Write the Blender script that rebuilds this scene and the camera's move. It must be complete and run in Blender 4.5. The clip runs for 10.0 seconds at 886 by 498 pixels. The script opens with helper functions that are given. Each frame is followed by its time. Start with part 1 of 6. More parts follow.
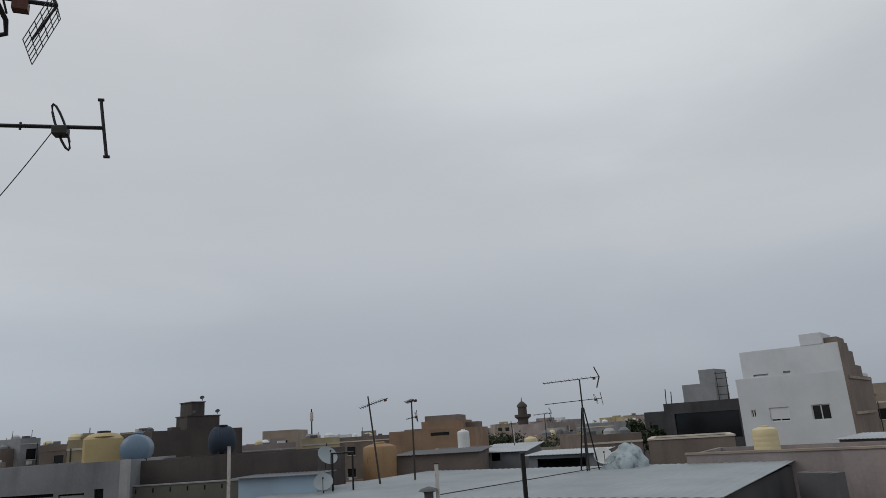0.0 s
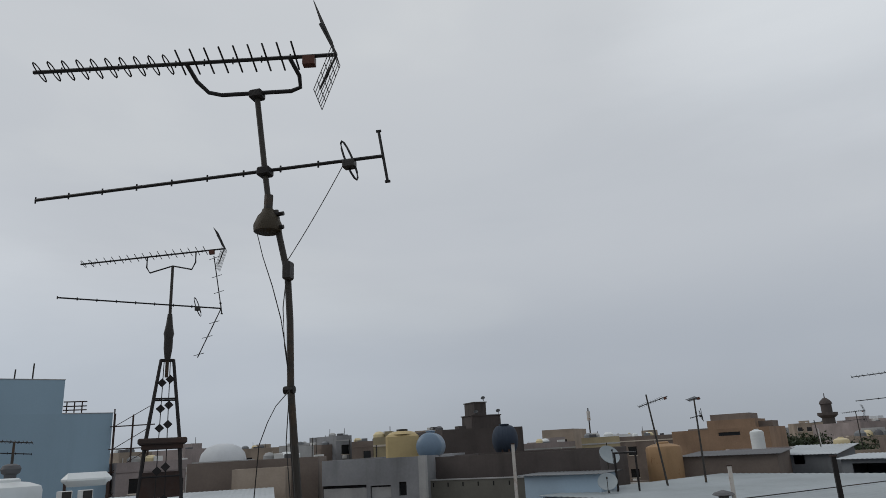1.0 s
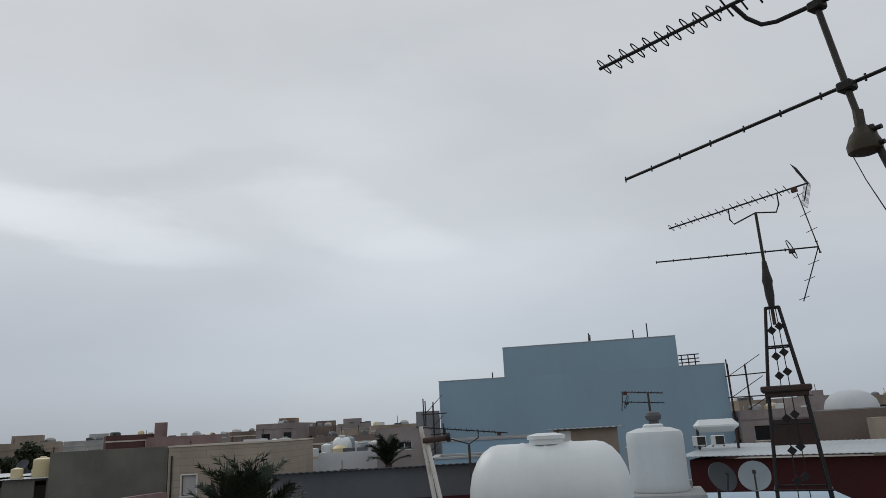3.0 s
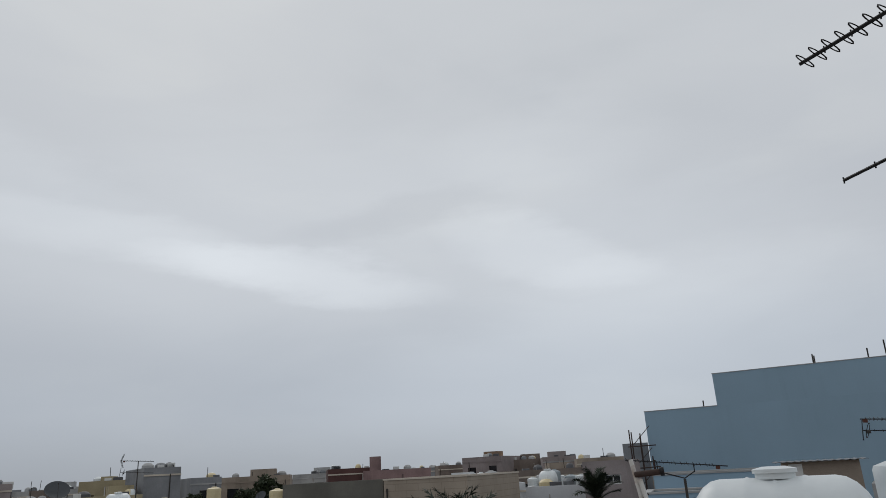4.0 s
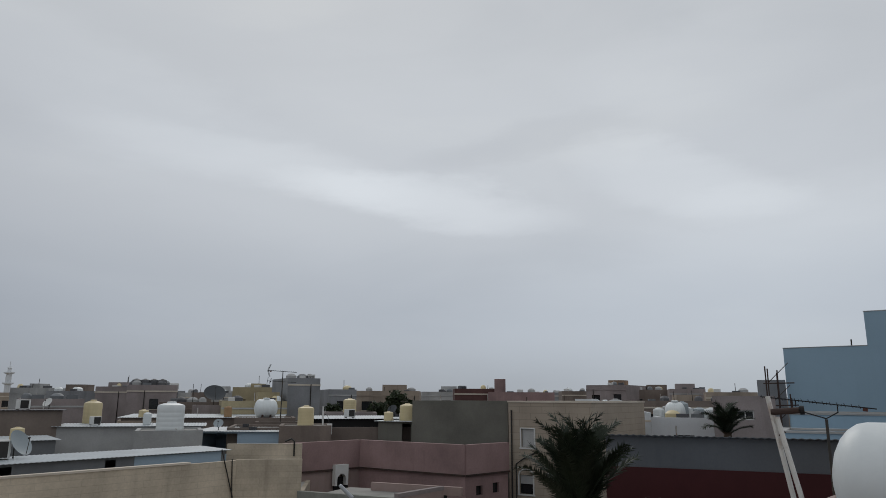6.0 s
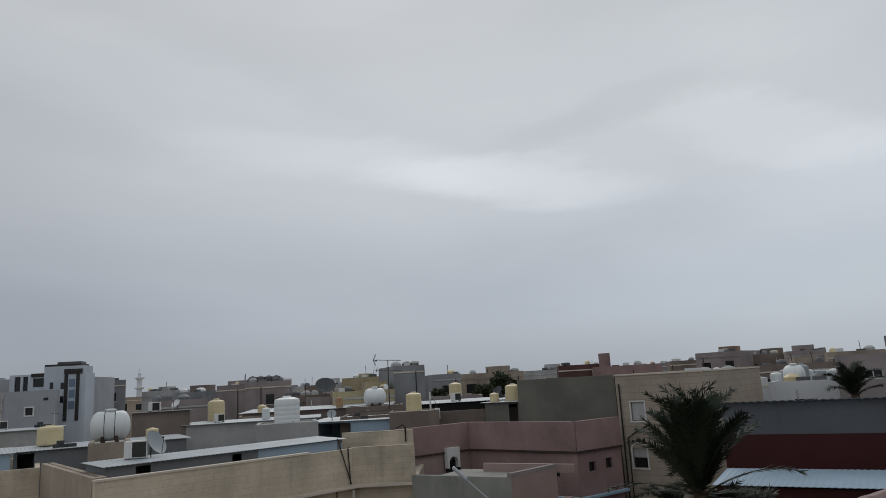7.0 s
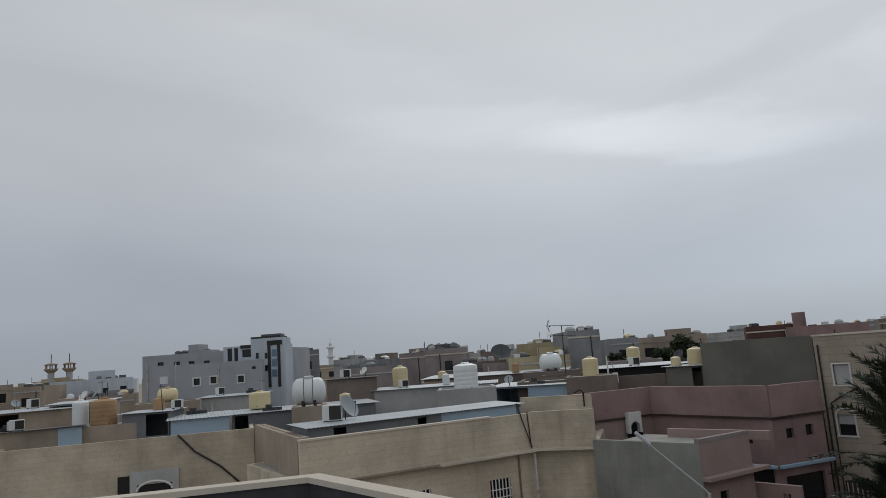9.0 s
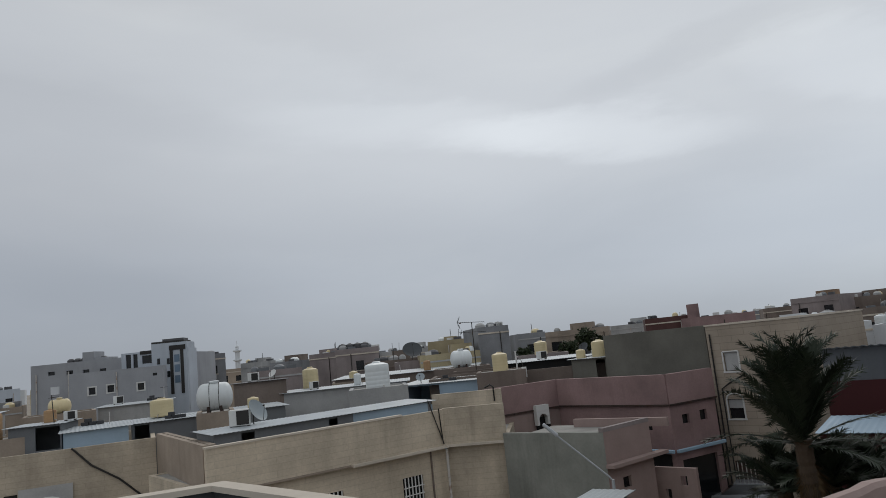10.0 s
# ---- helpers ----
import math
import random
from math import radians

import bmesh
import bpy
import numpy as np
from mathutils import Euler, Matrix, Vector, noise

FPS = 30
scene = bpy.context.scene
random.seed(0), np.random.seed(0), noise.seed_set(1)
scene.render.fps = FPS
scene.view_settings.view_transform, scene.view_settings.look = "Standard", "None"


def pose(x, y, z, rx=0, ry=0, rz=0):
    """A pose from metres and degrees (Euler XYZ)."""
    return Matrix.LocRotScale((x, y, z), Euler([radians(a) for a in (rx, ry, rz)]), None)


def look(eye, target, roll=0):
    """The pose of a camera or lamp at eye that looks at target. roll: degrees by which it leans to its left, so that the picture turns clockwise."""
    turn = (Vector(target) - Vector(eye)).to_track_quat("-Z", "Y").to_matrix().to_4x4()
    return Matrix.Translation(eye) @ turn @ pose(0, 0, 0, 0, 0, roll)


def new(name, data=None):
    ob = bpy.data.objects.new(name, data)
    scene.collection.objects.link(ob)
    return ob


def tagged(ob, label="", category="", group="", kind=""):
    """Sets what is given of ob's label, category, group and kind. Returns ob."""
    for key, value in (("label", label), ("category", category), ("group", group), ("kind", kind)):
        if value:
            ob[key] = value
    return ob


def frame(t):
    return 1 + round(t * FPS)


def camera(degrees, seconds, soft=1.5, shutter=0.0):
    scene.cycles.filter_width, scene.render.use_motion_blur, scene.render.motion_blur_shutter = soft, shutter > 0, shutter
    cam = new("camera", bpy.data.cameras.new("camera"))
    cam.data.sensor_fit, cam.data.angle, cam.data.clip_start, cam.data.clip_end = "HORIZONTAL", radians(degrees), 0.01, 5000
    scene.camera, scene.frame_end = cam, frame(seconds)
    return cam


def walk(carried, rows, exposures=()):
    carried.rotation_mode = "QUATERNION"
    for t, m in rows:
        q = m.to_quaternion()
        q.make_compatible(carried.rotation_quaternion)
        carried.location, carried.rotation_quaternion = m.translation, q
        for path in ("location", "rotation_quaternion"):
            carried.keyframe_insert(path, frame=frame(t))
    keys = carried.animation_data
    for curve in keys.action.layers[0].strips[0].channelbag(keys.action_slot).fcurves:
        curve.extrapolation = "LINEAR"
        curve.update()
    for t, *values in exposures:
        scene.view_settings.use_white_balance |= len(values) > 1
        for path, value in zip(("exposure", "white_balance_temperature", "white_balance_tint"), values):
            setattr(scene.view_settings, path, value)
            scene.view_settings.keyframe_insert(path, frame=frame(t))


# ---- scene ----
# ---- camera: a phone held on a roof terrace and panned to the left ----
ZC = 11.0  # height of the eye over the street
cam = camera(65.22, 10.0, soft=0.85)
walk(cam, [
    (0.0, pose(0.012, 0.149, 10.995, 104.86, 3.52, -7.60)),
    (0.5, pose(-0.003, 0.154, 10.994, 105.41, 4.13, 0.09)),
    (0.8, pose(-0.021, 0.146, 10.999, 105.60, 2.90, 8.50)),
    (1.0, pose(-0.046, 0.148, 10.994, 106.06, 2.99, 14.40)),
    (1.2, pose(-0.051, 0.139, 11.003, 106.83, 2.77, 20.10)),
    (1.5, pose(-0.071, 0.132, 11.001, 108.29, 3.06, 28.37)),
    (2.0, pose(-0.085, 0.112, 11.007, 108.49, 2.51, 37.19)),
    (2.5, pose(-0.095, 0.106, 11.012, 107.21, 2.25, 47.43)),
    (2.7, pose(-0.116, 0.091, 11.000, 106.19, 2.38, 53.97)),
    (3.0, pose(-0.134, 0.072, 10.996, 104.58, 2.93, 61.19)),
    (3.2, pose(-0.138, 0.059, 10.999, 105.17, 3.56, 65.88)),
    (4.3, pose(-0.145, 0.030, 11.000, 108.26, 2.57, 79.91)),
    (4.5, pose(-0.148, 0.022, 11.000, 108.08, 2.51, 81.20)),
    (5.0, pose(-0.149, 0.021, 11.000, 106.54, 1.58, 82.01)),
    (5.2, pose(-0.148, 0.018, 11.000, 104.92, 0.72, 83.25)),
    (6.3, pose(-0.149, 0.002, 11.000, 101.49, 0.73, 89.42)),
    (6.5, pose(-0.151, -0.001, 10.998, 100.91, 2.05, 91.42)),
    (7.0, pose(-0.149, -0.014, 10.999, 100.89, 3.20, 95.66)),
    (7.5, pose(-0.145, -0.031, 10.998, 100.22, 3.65, 102.83)),
    (7.8, pose(-0.146, -0.044, 11.001, 99.41, 3.79, 107.35)),
    (8.0, pose(-0.139, -0.047, 10.999, 99.21, 4.52, 109.88)),
    (8.3, pose(-0.142, -0.050, 11.002, 100.26, 5.26, 109.41)),
    (8.5, pose(-0.139, -0.052, 10.999, 101.35, 5.47, 109.64)),
    (9.0, pose(-0.141, -0.051, 11.000, 99.04, 4.07, 109.84)),
    (9.2, pose(-0.144, -0.040, 11.002, 98.87, 4.02, 106.30)),
    (9.5, pose(-0.148, -0.024, 11.001, 99.41, 3.62, 98.13)),
    (9.7, pose(-0.146, -0.027, 11.001, 99.59, 4.85, 94.43)),
    (10.0, pose(-0.147, -0.032, 11.000, 98.29, 5.81, 102.60)),
], exposures=((0.0, -0.11), (1.0, -0.07), (2.0, 0.01), (3.0, -0.02), (4.5, -0.10), (6.5, -0.14), (7.5, -0.10), (9.0, -0.07), (10.0, -0.05)))

# ---- sky and light: overcast afternoon, the sun behind cloud to the west ----
SUN_AZ, SUN_EL = 98.0, 38.0
world = bpy.data.worlds.new("overcast")
scene.world = world
world.use_nodes = True
wn, wl = world.node_tree.nodes, world.node_tree.links
wn.clear()
w_out = wn.new("ShaderNodeOutputWorld")
w_bg = wn.new("ShaderNodeBackground")
w_sky = wn.new("ShaderNodeTexSky")
w_sky.sky_type, w_sky.sun_disc = "NISHITA", False
w_sky.sun_elevation, w_sky.sun_rotation = radians(SUN_EL), radians(-SUN_AZ)
w_co = wn.new("ShaderNodeTexCoord")


def w_node(kind, **inputs):
    n = wn.new(kind)
    for k, v in inputs.items():
        n.inputs[k].default_value = v
    return n


def w_ramp(source, stops):
    r = wn.new("ShaderNodeValToRGB")
    r.color_ramp.interpolation = "EASE"
    while len(r.color_ramp.elements) < len(stops):
        r.color_ramp.elements.new(0.5)
    for e, (p, c) in zip(r.color_ramp.elements, stops):
        e.position, e.color = p, (*c, 1)
    wl.new(source, r.inputs["Fac"])
    return r.outputs["Color"]


def w_mix(kind, fac, a, b):
    m = wn.new("ShaderNodeMix")
    m.data_type, m.blend_type = "RGBA", kind
    for sock, v in ((m.inputs[0], fac), (m.inputs[6], a), (m.inputs[7], b)):
        if isinstance(v, (int, float)):
            sock.default_value = v
        elif isinstance(v, tuple):
            sock.default_value = (*v, 1)
        else:
            wl.new(v, sock)
    return m.outputs[2]


w_sep = wn.new("ShaderNodeSeparateXYZ")
wl.new(w_co.outputs["Generated"], w_sep.inputs[0])
# grey cloud deck, darker to the horizon
deck = w_ramp(w_sep.outputs["Z"], [(0.0, (0.352, 0.388, 0.435)), (0.10, (0.414, 0.453, 0.508)), (0.28, (0.532, 0.564, 0.606)), (0.6, (0.604, 0.632, 0.662)), (1.0, (0.60, 0.63, 0.66))])
# broad soft banks, drawn out along the horizon
w_map = wn.new("ShaderNodeMapping")
w_map.inputs["Scale"].default_value = (1.0, 1.0, 3.4)
w_map.inputs["Location"].default_value = (0.35, 0.9, 0.1)
wl.new(w_co.outputs["Generated"], w_map.inputs["Vector"])
banks = w_node("ShaderNodeTexNoise", Scale=1.9, Detail=6.0, Roughness=0.48, Distortion=0.35)
wl.new(w_map.outputs["Vector"], banks.inputs["Vector"])
soft_banks = w_ramp(banks.outputs["Fac"], [(0.30, (0.945, 0.95, 0.96)), (0.50, (0.995, 0.995, 1.0)), (0.70, (1.055, 1.05, 1.04))])
deck = w_mix("MULTIPLY", 1.0, deck, soft_banks)


def bright_bank(az, el, wide, high, tilt, gain):
    """A thinner, brighter stretch of cloud round one bearing."""
    a, e = radians(az), radians(el)
    d = Vector((-math.sin(a) * math.cos(e), math.cos(a) * math.cos(e), math.sin(e)))
    side = Vector((math.cos(a), math.sin(a), 0))
    up = d.cross(side) * -1
    c, s = math.cos(radians(tilt)), math.sin(radians(tilt))
    outs = []
    for axis, size in ((side * c + up * s, wide), (up * c - side * s, high)):
        dot = wn.new("ShaderNodeVectorMath")
        dot.operation = "DOT_PRODUCT"
        wl.new(w_warp.outputs[0], dot.inputs[0])
        dot.inputs[1].default_value = axis / size
        off = wn.new("ShaderNodeMath")
        off.operation = "SUBTRACT"
        wl.new(dot.outputs["Value"], off.inputs[0])
        off.inputs[1].default_value = d.dot(axis / size)
        sq = wn.new("ShaderNodeMath")
        sq.operation = "POWER"
        ab = wn.new("ShaderNodeMath")
        ab.operation = "ABSOLUTE"
        wl.new(off.outputs[0], ab.inputs[0])
        wl.new(ab.outputs[0], sq.inputs[0])
        sq.inputs[1].default_value = 2.0
        outs.append(sq.outputs[0])
    add = wn.new("ShaderNodeMath")
    wl.new(outs[0], add.inputs[0])
    wl.new(outs[1], add.inputs[1])
    return w_ramp(add.outputs[0], [(0.0, (1 + gain, 1 + gain, 1 + gain * 0.95)), (1.0, (1, 1, 1))])


# the direction, ruffled by fine noise, for ragged cloud edges
ruffle = w_node("ShaderNodeTexNoise", Scale=3.2, Detail=7.0, Roughness=0.6)
wl.new(w_map.outputs["Vector"], ruffle.inputs["Vector"])
w_half = wn.new("ShaderNodeVectorMath")
w_half.operation = "SUBTRACT"
wl.new(ruffle.outputs["Color"], w_half.inputs[0])
w_half.inputs[1].default_value = (0.5, 0.5, 0.5)
w_small = wn.new("ShaderNodeVectorMath")
w_small.operation = "SCALE"
wl.new(w_half.outputs[0], w_small.inputs[0])
w_small.inputs["Scale"].default_value = 0.115
w_warp = wn.new("ShaderNodeVectorMath")
wl.new(w_co.outputs["Generated"], w_warp.inputs[0])
wl.new(w_small.outputs[0], w_warp.inputs[1])
BANKS = (
    (89.5, 16.0, 0.26, 0.045, -4, 0.16),  # the bright streak over the west
    (104, 18.4, 0.30, 0.055, -7, 0.08),
    (68, 17.2, 0.19, 0.05, -14, 0.10),  # its broken eastern neighbour
    (64, 15.0, 0.12, 0.035, -3, 0.04),
    (81, 20.6, 0.19, 0.035, 8, -0.06),  # dark wedge between the two
    (122, 24.0, 0.52, 0.085, -10, 0.07),  # lit cloud above the sharp edge
    (118, 12.5, 0.50, 0.085, -8, -0.05),  # blue-grey below it
    (66, 26.0, 0.20, 0.09, 0, 0.05),
    (84, 14, 0.75, 0.32, 0, 0.13),  # the whole west a little brighter
    (-25, 33, 0.40, 0.25, 10, 0.20),
    (58, 16, 0.30, 0.12, 0, 0.04),
    (50, 4, 0.75, 0.24, 0, 0.20),
    (145, 26, 0.50, 0.28, 0, -0.10),
    (140, 5, 0.5, 0.22, 0, -0.10),
)
for bank in BANKS:
    deck = w_mix("MULTIPLY", 1.0, deck, bright_bank(*bank))
faint = w_mix("MULTIPLY", 1.0, w_sky.outputs["Color"], (0.10, 0.10, 0.10))
wl.new(w_mix("MIX", 0.985, faint, deck), w_bg.inputs["Color"])
w_bg.inputs["Strength"].default_value = 1.0
wl.new(w_bg.outputs[0], w_out.inputs[0])

sun = new("sun", bpy.data.lights.new("sun", "SUN"))
sun.data.energy, sun.data.angle, sun.data.color = 0.55, radians(30), (1.0, 0.96, 0.9)
sa, se = radians(SUN_AZ), radians(SUN_EL)
sun.matrix_world = look((-90 * math.sin(sa) * math.cos(se), 90 * math.cos(sa) * math.cos(se), 90 * math.sin(se)), (0, 0, 0))


# ---- materials ----
MATS = {}


def surf(name, rgb, rough=0.85, metal=0.0, big=0.35, grain=9.0, vary=0.22, bump=0.25, streak=0.0, rust=None, rust_amount=0.0, courses=None, spec=0.3, ripple=None):
    """A worn surface: broad stains, fine grain, optional rain streaks, rust patches, block courses or sheet ribs, in metres."""
    m = bpy.data.materials.new(name)
    m.use_nodes = True
    n, l = m.node_tree.nodes, m.node_tree.links
    b = n["Principled BSDF"]
    b.inputs["Roughness"].default_value, b.inputs["Metallic"].default_value = rough, metal
    b.inputs["Specular IOR Level"].default_value = spec
    co = n.new("ShaderNodeTexCoord")
    info = n.new("ShaderNodeObjectInfo")
    shift = n.new("ShaderNodeVectorMath")
    shift.operation = "MULTIPLY_ADD"
    comb = n.new("ShaderNodeCombineXYZ")
    for i in range(3):
        l.new(info.outputs["Random"], comb.inputs[i])
    l.new(comb.outputs[0], shift.inputs[0])
    shift.inputs[1].default_value = (37, 53, 0)
    l.new(co.outputs["Object"], shift.inputs[2])

    def tex(scale, stretch=(1, 1, 1), detail=4.0, rough_=0.55):
        mp = n.new("ShaderNodeMapping")
        mp.inputs["Scale"].default_value = stretch
        l.new(shift.outputs[0], mp.inputs["Vector"])
        t = n.new("ShaderNodeTexNoise")
        t.inputs["Scale"].default_value, t.inputs["Detail"].default_value, t.inputs["Roughness"].default_value = scale, detail, rough_
        l.new(mp.outputs[0], t.inputs["Vector"])
        return t.outputs["Fac"]

    def ramp(src, p0, v0, p1, v1):
        r = n.new("ShaderNodeMapRange")
        r.inputs[1].default_value, r.inputs[2].default_value, r.inputs[3].default_value, r.inputs[4].default_value = p0, p1, v0, v1
        l.new(src, r.inputs[0])
        return r.outputs[0]

    def mul(a, bb):
        k = n.new("ShaderNodeMath")
        k.operation = "MULTIPLY"
        l.new(a, k.inputs[0])
        l.new(bb, k.inputs[1])
        return k.outputs[0]

    fac = mul(ramp(tex(big, detail=5), 0.3, 1 - vary, 0.7, 1 + vary), ramp(tex(grain, detail=3), 0.25, 1 - vary * 0.28, 0.75, 1 + vary * 0.28))
    fac = mul(fac, ramp(info.outputs["Random"], 0, 0.94, 1, 1.06))
    if streak:
        drip = ramp(tex(1.1, (1.0, 1.0, 0.10), 5, 0.62), 0.50, 0.0, 0.78, streak * 1.1)
        patch = ramp(tex(0.16, detail=3), 0.42, 0.15, 0.62, 1.0)
        one = n.new("ShaderNodeMath")
        one.operation = "SUBTRACT"
        one.inputs[0].default_value = 1.0
        l.new(mul(drip, patch), one.inputs[1])
        fac = mul(fac, one.outputs[0])
    mixc = n.new("ShaderNodeMix")
    mixc.data_type, mixc.blend_type = "RGBA", "MULTIPLY"
    mixc.inputs[0].default_value = 1
    mixc.inputs[6].default_value = (*rgb, 1)
    l.new(fac, mixc.inputs[7])
    col = mixc.outputs[2]
    if rust:
        mr = n.new("ShaderNodeMix")
        mr.data_type = "RGBA"
        l.new(ramp(tex(1.7, detail=7, rough_=0.65), 0.62 - 0.3 * rust_amount, 0, 0.72 - 0.2 * rust_amount, 0.85), mr.inputs[0])
        l.new(col, mr.inputs[6])
        mr.inputs[7].default_value = (*rust, 1)
        col = mr.outputs[2]
    height = tex(grain * 2.5, detail=5)
    if courses:
        w, h, dark = courses
        # blocks along the longer wall direction, on upright faces
        sx = n.new("ShaderNodeSeparateXYZ")
        l.new(co.outputs["Object"], sx.inputs[0])
        su = n.new("ShaderNodeMath")
        l.new(sx.outputs["X"], su.inputs[0])
        l.new(sx.outputs["Y"], su.inputs[1])
        cv = n.new("ShaderNodeCombineXYZ")
        l.new(su.outputs[0], cv.inputs[0])
        l.new(sx.outputs["Z"], cv.inputs[1])
        br = n.new("ShaderNodeTexBrick")
        br.inputs["Scale"].default_value = 1.0
        br.inputs["Brick Width"].default_value, br.inputs["Row Height"].default_value = w, h
        br.inputs["Mortar Size"].default_value, br.inputs["Mortar Smooth"].default_value = 0.016, 0.3
        br.inputs["Color1"].default_value, br.inputs["Color2"].default_value, br.inputs["Mortar"].default_value = (1, 1, 1, 1), (0.94, 0.935, 0.93, 1), (dark, dark, dark, 1)
        l.new(cv.outputs[0], br.inputs["Vector"])
        mb = n.new("ShaderNodeMix")
        mb.data_type, mb.blend_type = "RGBA", "MULTIPLY"
        mb.inputs[0].default_value = 1
        l.new(col, mb.inputs[6])
        l.new(br.outputs["Color"], mb.inputs[7])
        col = mb.outputs[2]
    l.new(col, b.inputs["Base Color"])
    bp = n.new("ShaderNodeBump")
    bp.inputs["Strength"].default_value, bp.inputs["Distance"].default_value = bump, 0.02
    l.new(height, bp.inputs["Height"])
    l.new(bp.outputs[0], b.inputs["Normal"])
    MATS[name] = m
    return m


PLASTER_GREY = surf("plaster_grey", (0.235, 0.24, 0.25), streak=0.35)
PLASTER_PALE = surf("plaster_pale", (0.37, 0.37, 0.365), streak=0.25)
PLASTER_WHITE = surf("plaster_white", (0.60, 0.62, 0.64), vary=0.08, streak=0.10)
PLASTER_BLUE = surf("plaster_blue", (0.29, 0.41, 0.505), vary=0.07, big=0.12, streak=0.08, bump=0.1)
PLASTER_PINK = surf("plaster_pink", (0.275, 0.185, 0.178), vary=0.24, streak=0.4)
PLASTER_PINK_PALE = surf("plaster_pink_pale", (0.30, 0.225, 0.205), vary=0.14, streak=0.25)
PLASTER_SAGE = surf("plaster_sage", (0.235, 0.24, 0.215), vary=0.24, streak=0.4)
PLASTER_MIST = surf("plaster_mist", (0.335, 0.345, 0.365), vary=0.10, streak=0.2)
PLASTER_COOL = surf("plaster_cool", (0.46, 0.50, 0.55), vary=0.08, streak=0.15)
PLASTER_TAN = surf("plaster_tan", (0.31, 0.255, 0.205), streak=0.30)
PLASTER_OLIVE = surf("plaster_olive", (0.15, 0.145, 0.125), vary=0.22, streak=0.3)
PLASTER_BROWN = surf("plaster_brown", (0.185, 0.15, 0.128), streak=0.35)
PLASTER_DARK = surf("plaster_dark", (0.078, 0.066, 0.062), streak=0.4)
PLASTER_ORANGE = surf("plaster_orange", (0.27, 0.18, 0.12), streak=0.3)
PLASTER_YELLOW = surf("plaster_yellow", (0.35, 0.295, 0.185), streak=0.3)
PLASTER_RED = surf("plaster_red", (0.055, 0.013, 0.014), vary=0.18, streak=0.2)
PLASTER_MAUVE = surf("plaster_mauve", (0.27, 0.232, 0.225), streak=0.3)
BRICK_RED = surf("brick_red", (0.10, 0.05, 0.045), streak=0.3)
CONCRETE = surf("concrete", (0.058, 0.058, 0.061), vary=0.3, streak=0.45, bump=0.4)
BLOCK_BEIGE = surf("block_beige", (0.51, 0.44, 0.345), vary=0.30, streak=0.45, courses=(1.9, 0.30, 0.84), bump=0.15)
BLOCK_CREAM = surf("block_cream", (0.39, 0.33, 0.265), vary=0.12, streak=0.18, courses=(1.6, 0.42, 0.70))
STONE_CAP = surf("stone_cap", (0.56, 0.50, 0.42), vary=0.15)
SHEET_LIGHT = surf("sheet_light", (0.40, 0.435, 0.455), rough=0.45, vary=0.12, big=0.6, bump=0.1, streak=0.12, spec=0.5)
SHEET_WORN = surf("sheet_worn", (0.30, 0.335, 0.35), rough=0.5, vary=0.14, big=0.3, bump=0.1, streak=0.15, spec=0.3)
SHEET_GREY = surf("sheet_grey", (0.17, 0.18, 0.19), rough=0.55, vary=0.16, bump=0.1, streak=0.25)
SHEET_SLATE = surf("sheet_slate", (0.105, 0.11, 0.12), rough=0.6, vary=0.16, bump=0.1, streak=0.25)
SHEET_BLUE = surf("sheet_blue", (0.33, 0.43, 0.52), rough=0.5, vary=0.1, bump=0.1)
SHEET_DARK = surf("sheet_dark", (0.10, 0.10, 0.105), rough=0.6, vary=0.2)
TANK_WHITE = surf("tank_white", (0.66, 0.69, 0.69), rough=0.4, vary=0.07, bump=0.05, streak=0.14, spec=0.45)
TANK_CREAM = surf("tank_cream", (0.62, 0.52, 0.31), rough=0.45, vary=0.10, bump=0.05, streak=0.2, spec=0.4)
TANK_YELLOW = surf("tank_yellow", (0.43, 0.335, 0.17), rough=0.5, vary=0.14, bump=0.08, streak=0.25)
TANK_BLUE = surf("tank_blue", (0.13, 0.19, 0.26), rough=0.4, vary=0.12, bump=0.05, spec=0.45)
TANK_NAVY = surf("tank_navy", (0.028, 0.040, 0.062), rough=0.75, vary=0.12, bump=0.05)
TANK_RUST = surf("tank_rust", (0.34, 0.215, 0.115), rough=0.7, vary=0.16, streak=0.3, rust=(0.20, 0.10, 0.05), rust_amount=0.12)
IRON_DARK = surf("iron_dark", (0.022, 0.02, 0.02), rough=0.55, metal=0.4, vary=0.3)
IRON_RUST = surf("iron_rust", (0.05, 0.034, 0.029), rough=0.8, vary=0.35, rust=(0.055, 0.028, 0.02), rust_amount=0.4)
PIPE_GREY = surf("pipe_grey", (0.048, 0.044, 0.039), rough=0.6, metal=0.2, vary=0.25, rust=(0.085, 0.055, 0.035), rust_amount=0.25)
PIPE_PALE = surf("pipe_pale", (0.52, 0.50, 0.47), rough=0.5, vary=0.15, rust=(0.25, 0.13, 0.07), rust_amount=0.3)
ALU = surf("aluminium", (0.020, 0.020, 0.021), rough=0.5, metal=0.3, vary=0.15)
PLASTIC_BLACK = surf("plastic_black", (0.03, 0.028, 0.026), rough=0.5, vary=0.2)
PLASTIC_OLIVE = surf("plastic_olive", (0.038, 0.029, 0.017), rough=0.6, vary=0.25)
PLASTIC_ORANGE = surf("plastic_orange", (0.09, 0.03, 0.018), rough=0.5)
DISH_GREY = surf("dish_grey", (0.30, 0.34, 0.36), rough=0.45, vary=0.12, bump=0.05)
DISH_DARK = surf("dish_dark", (0.05, 0.055, 0.06), rough=0.5, vary=0.2)
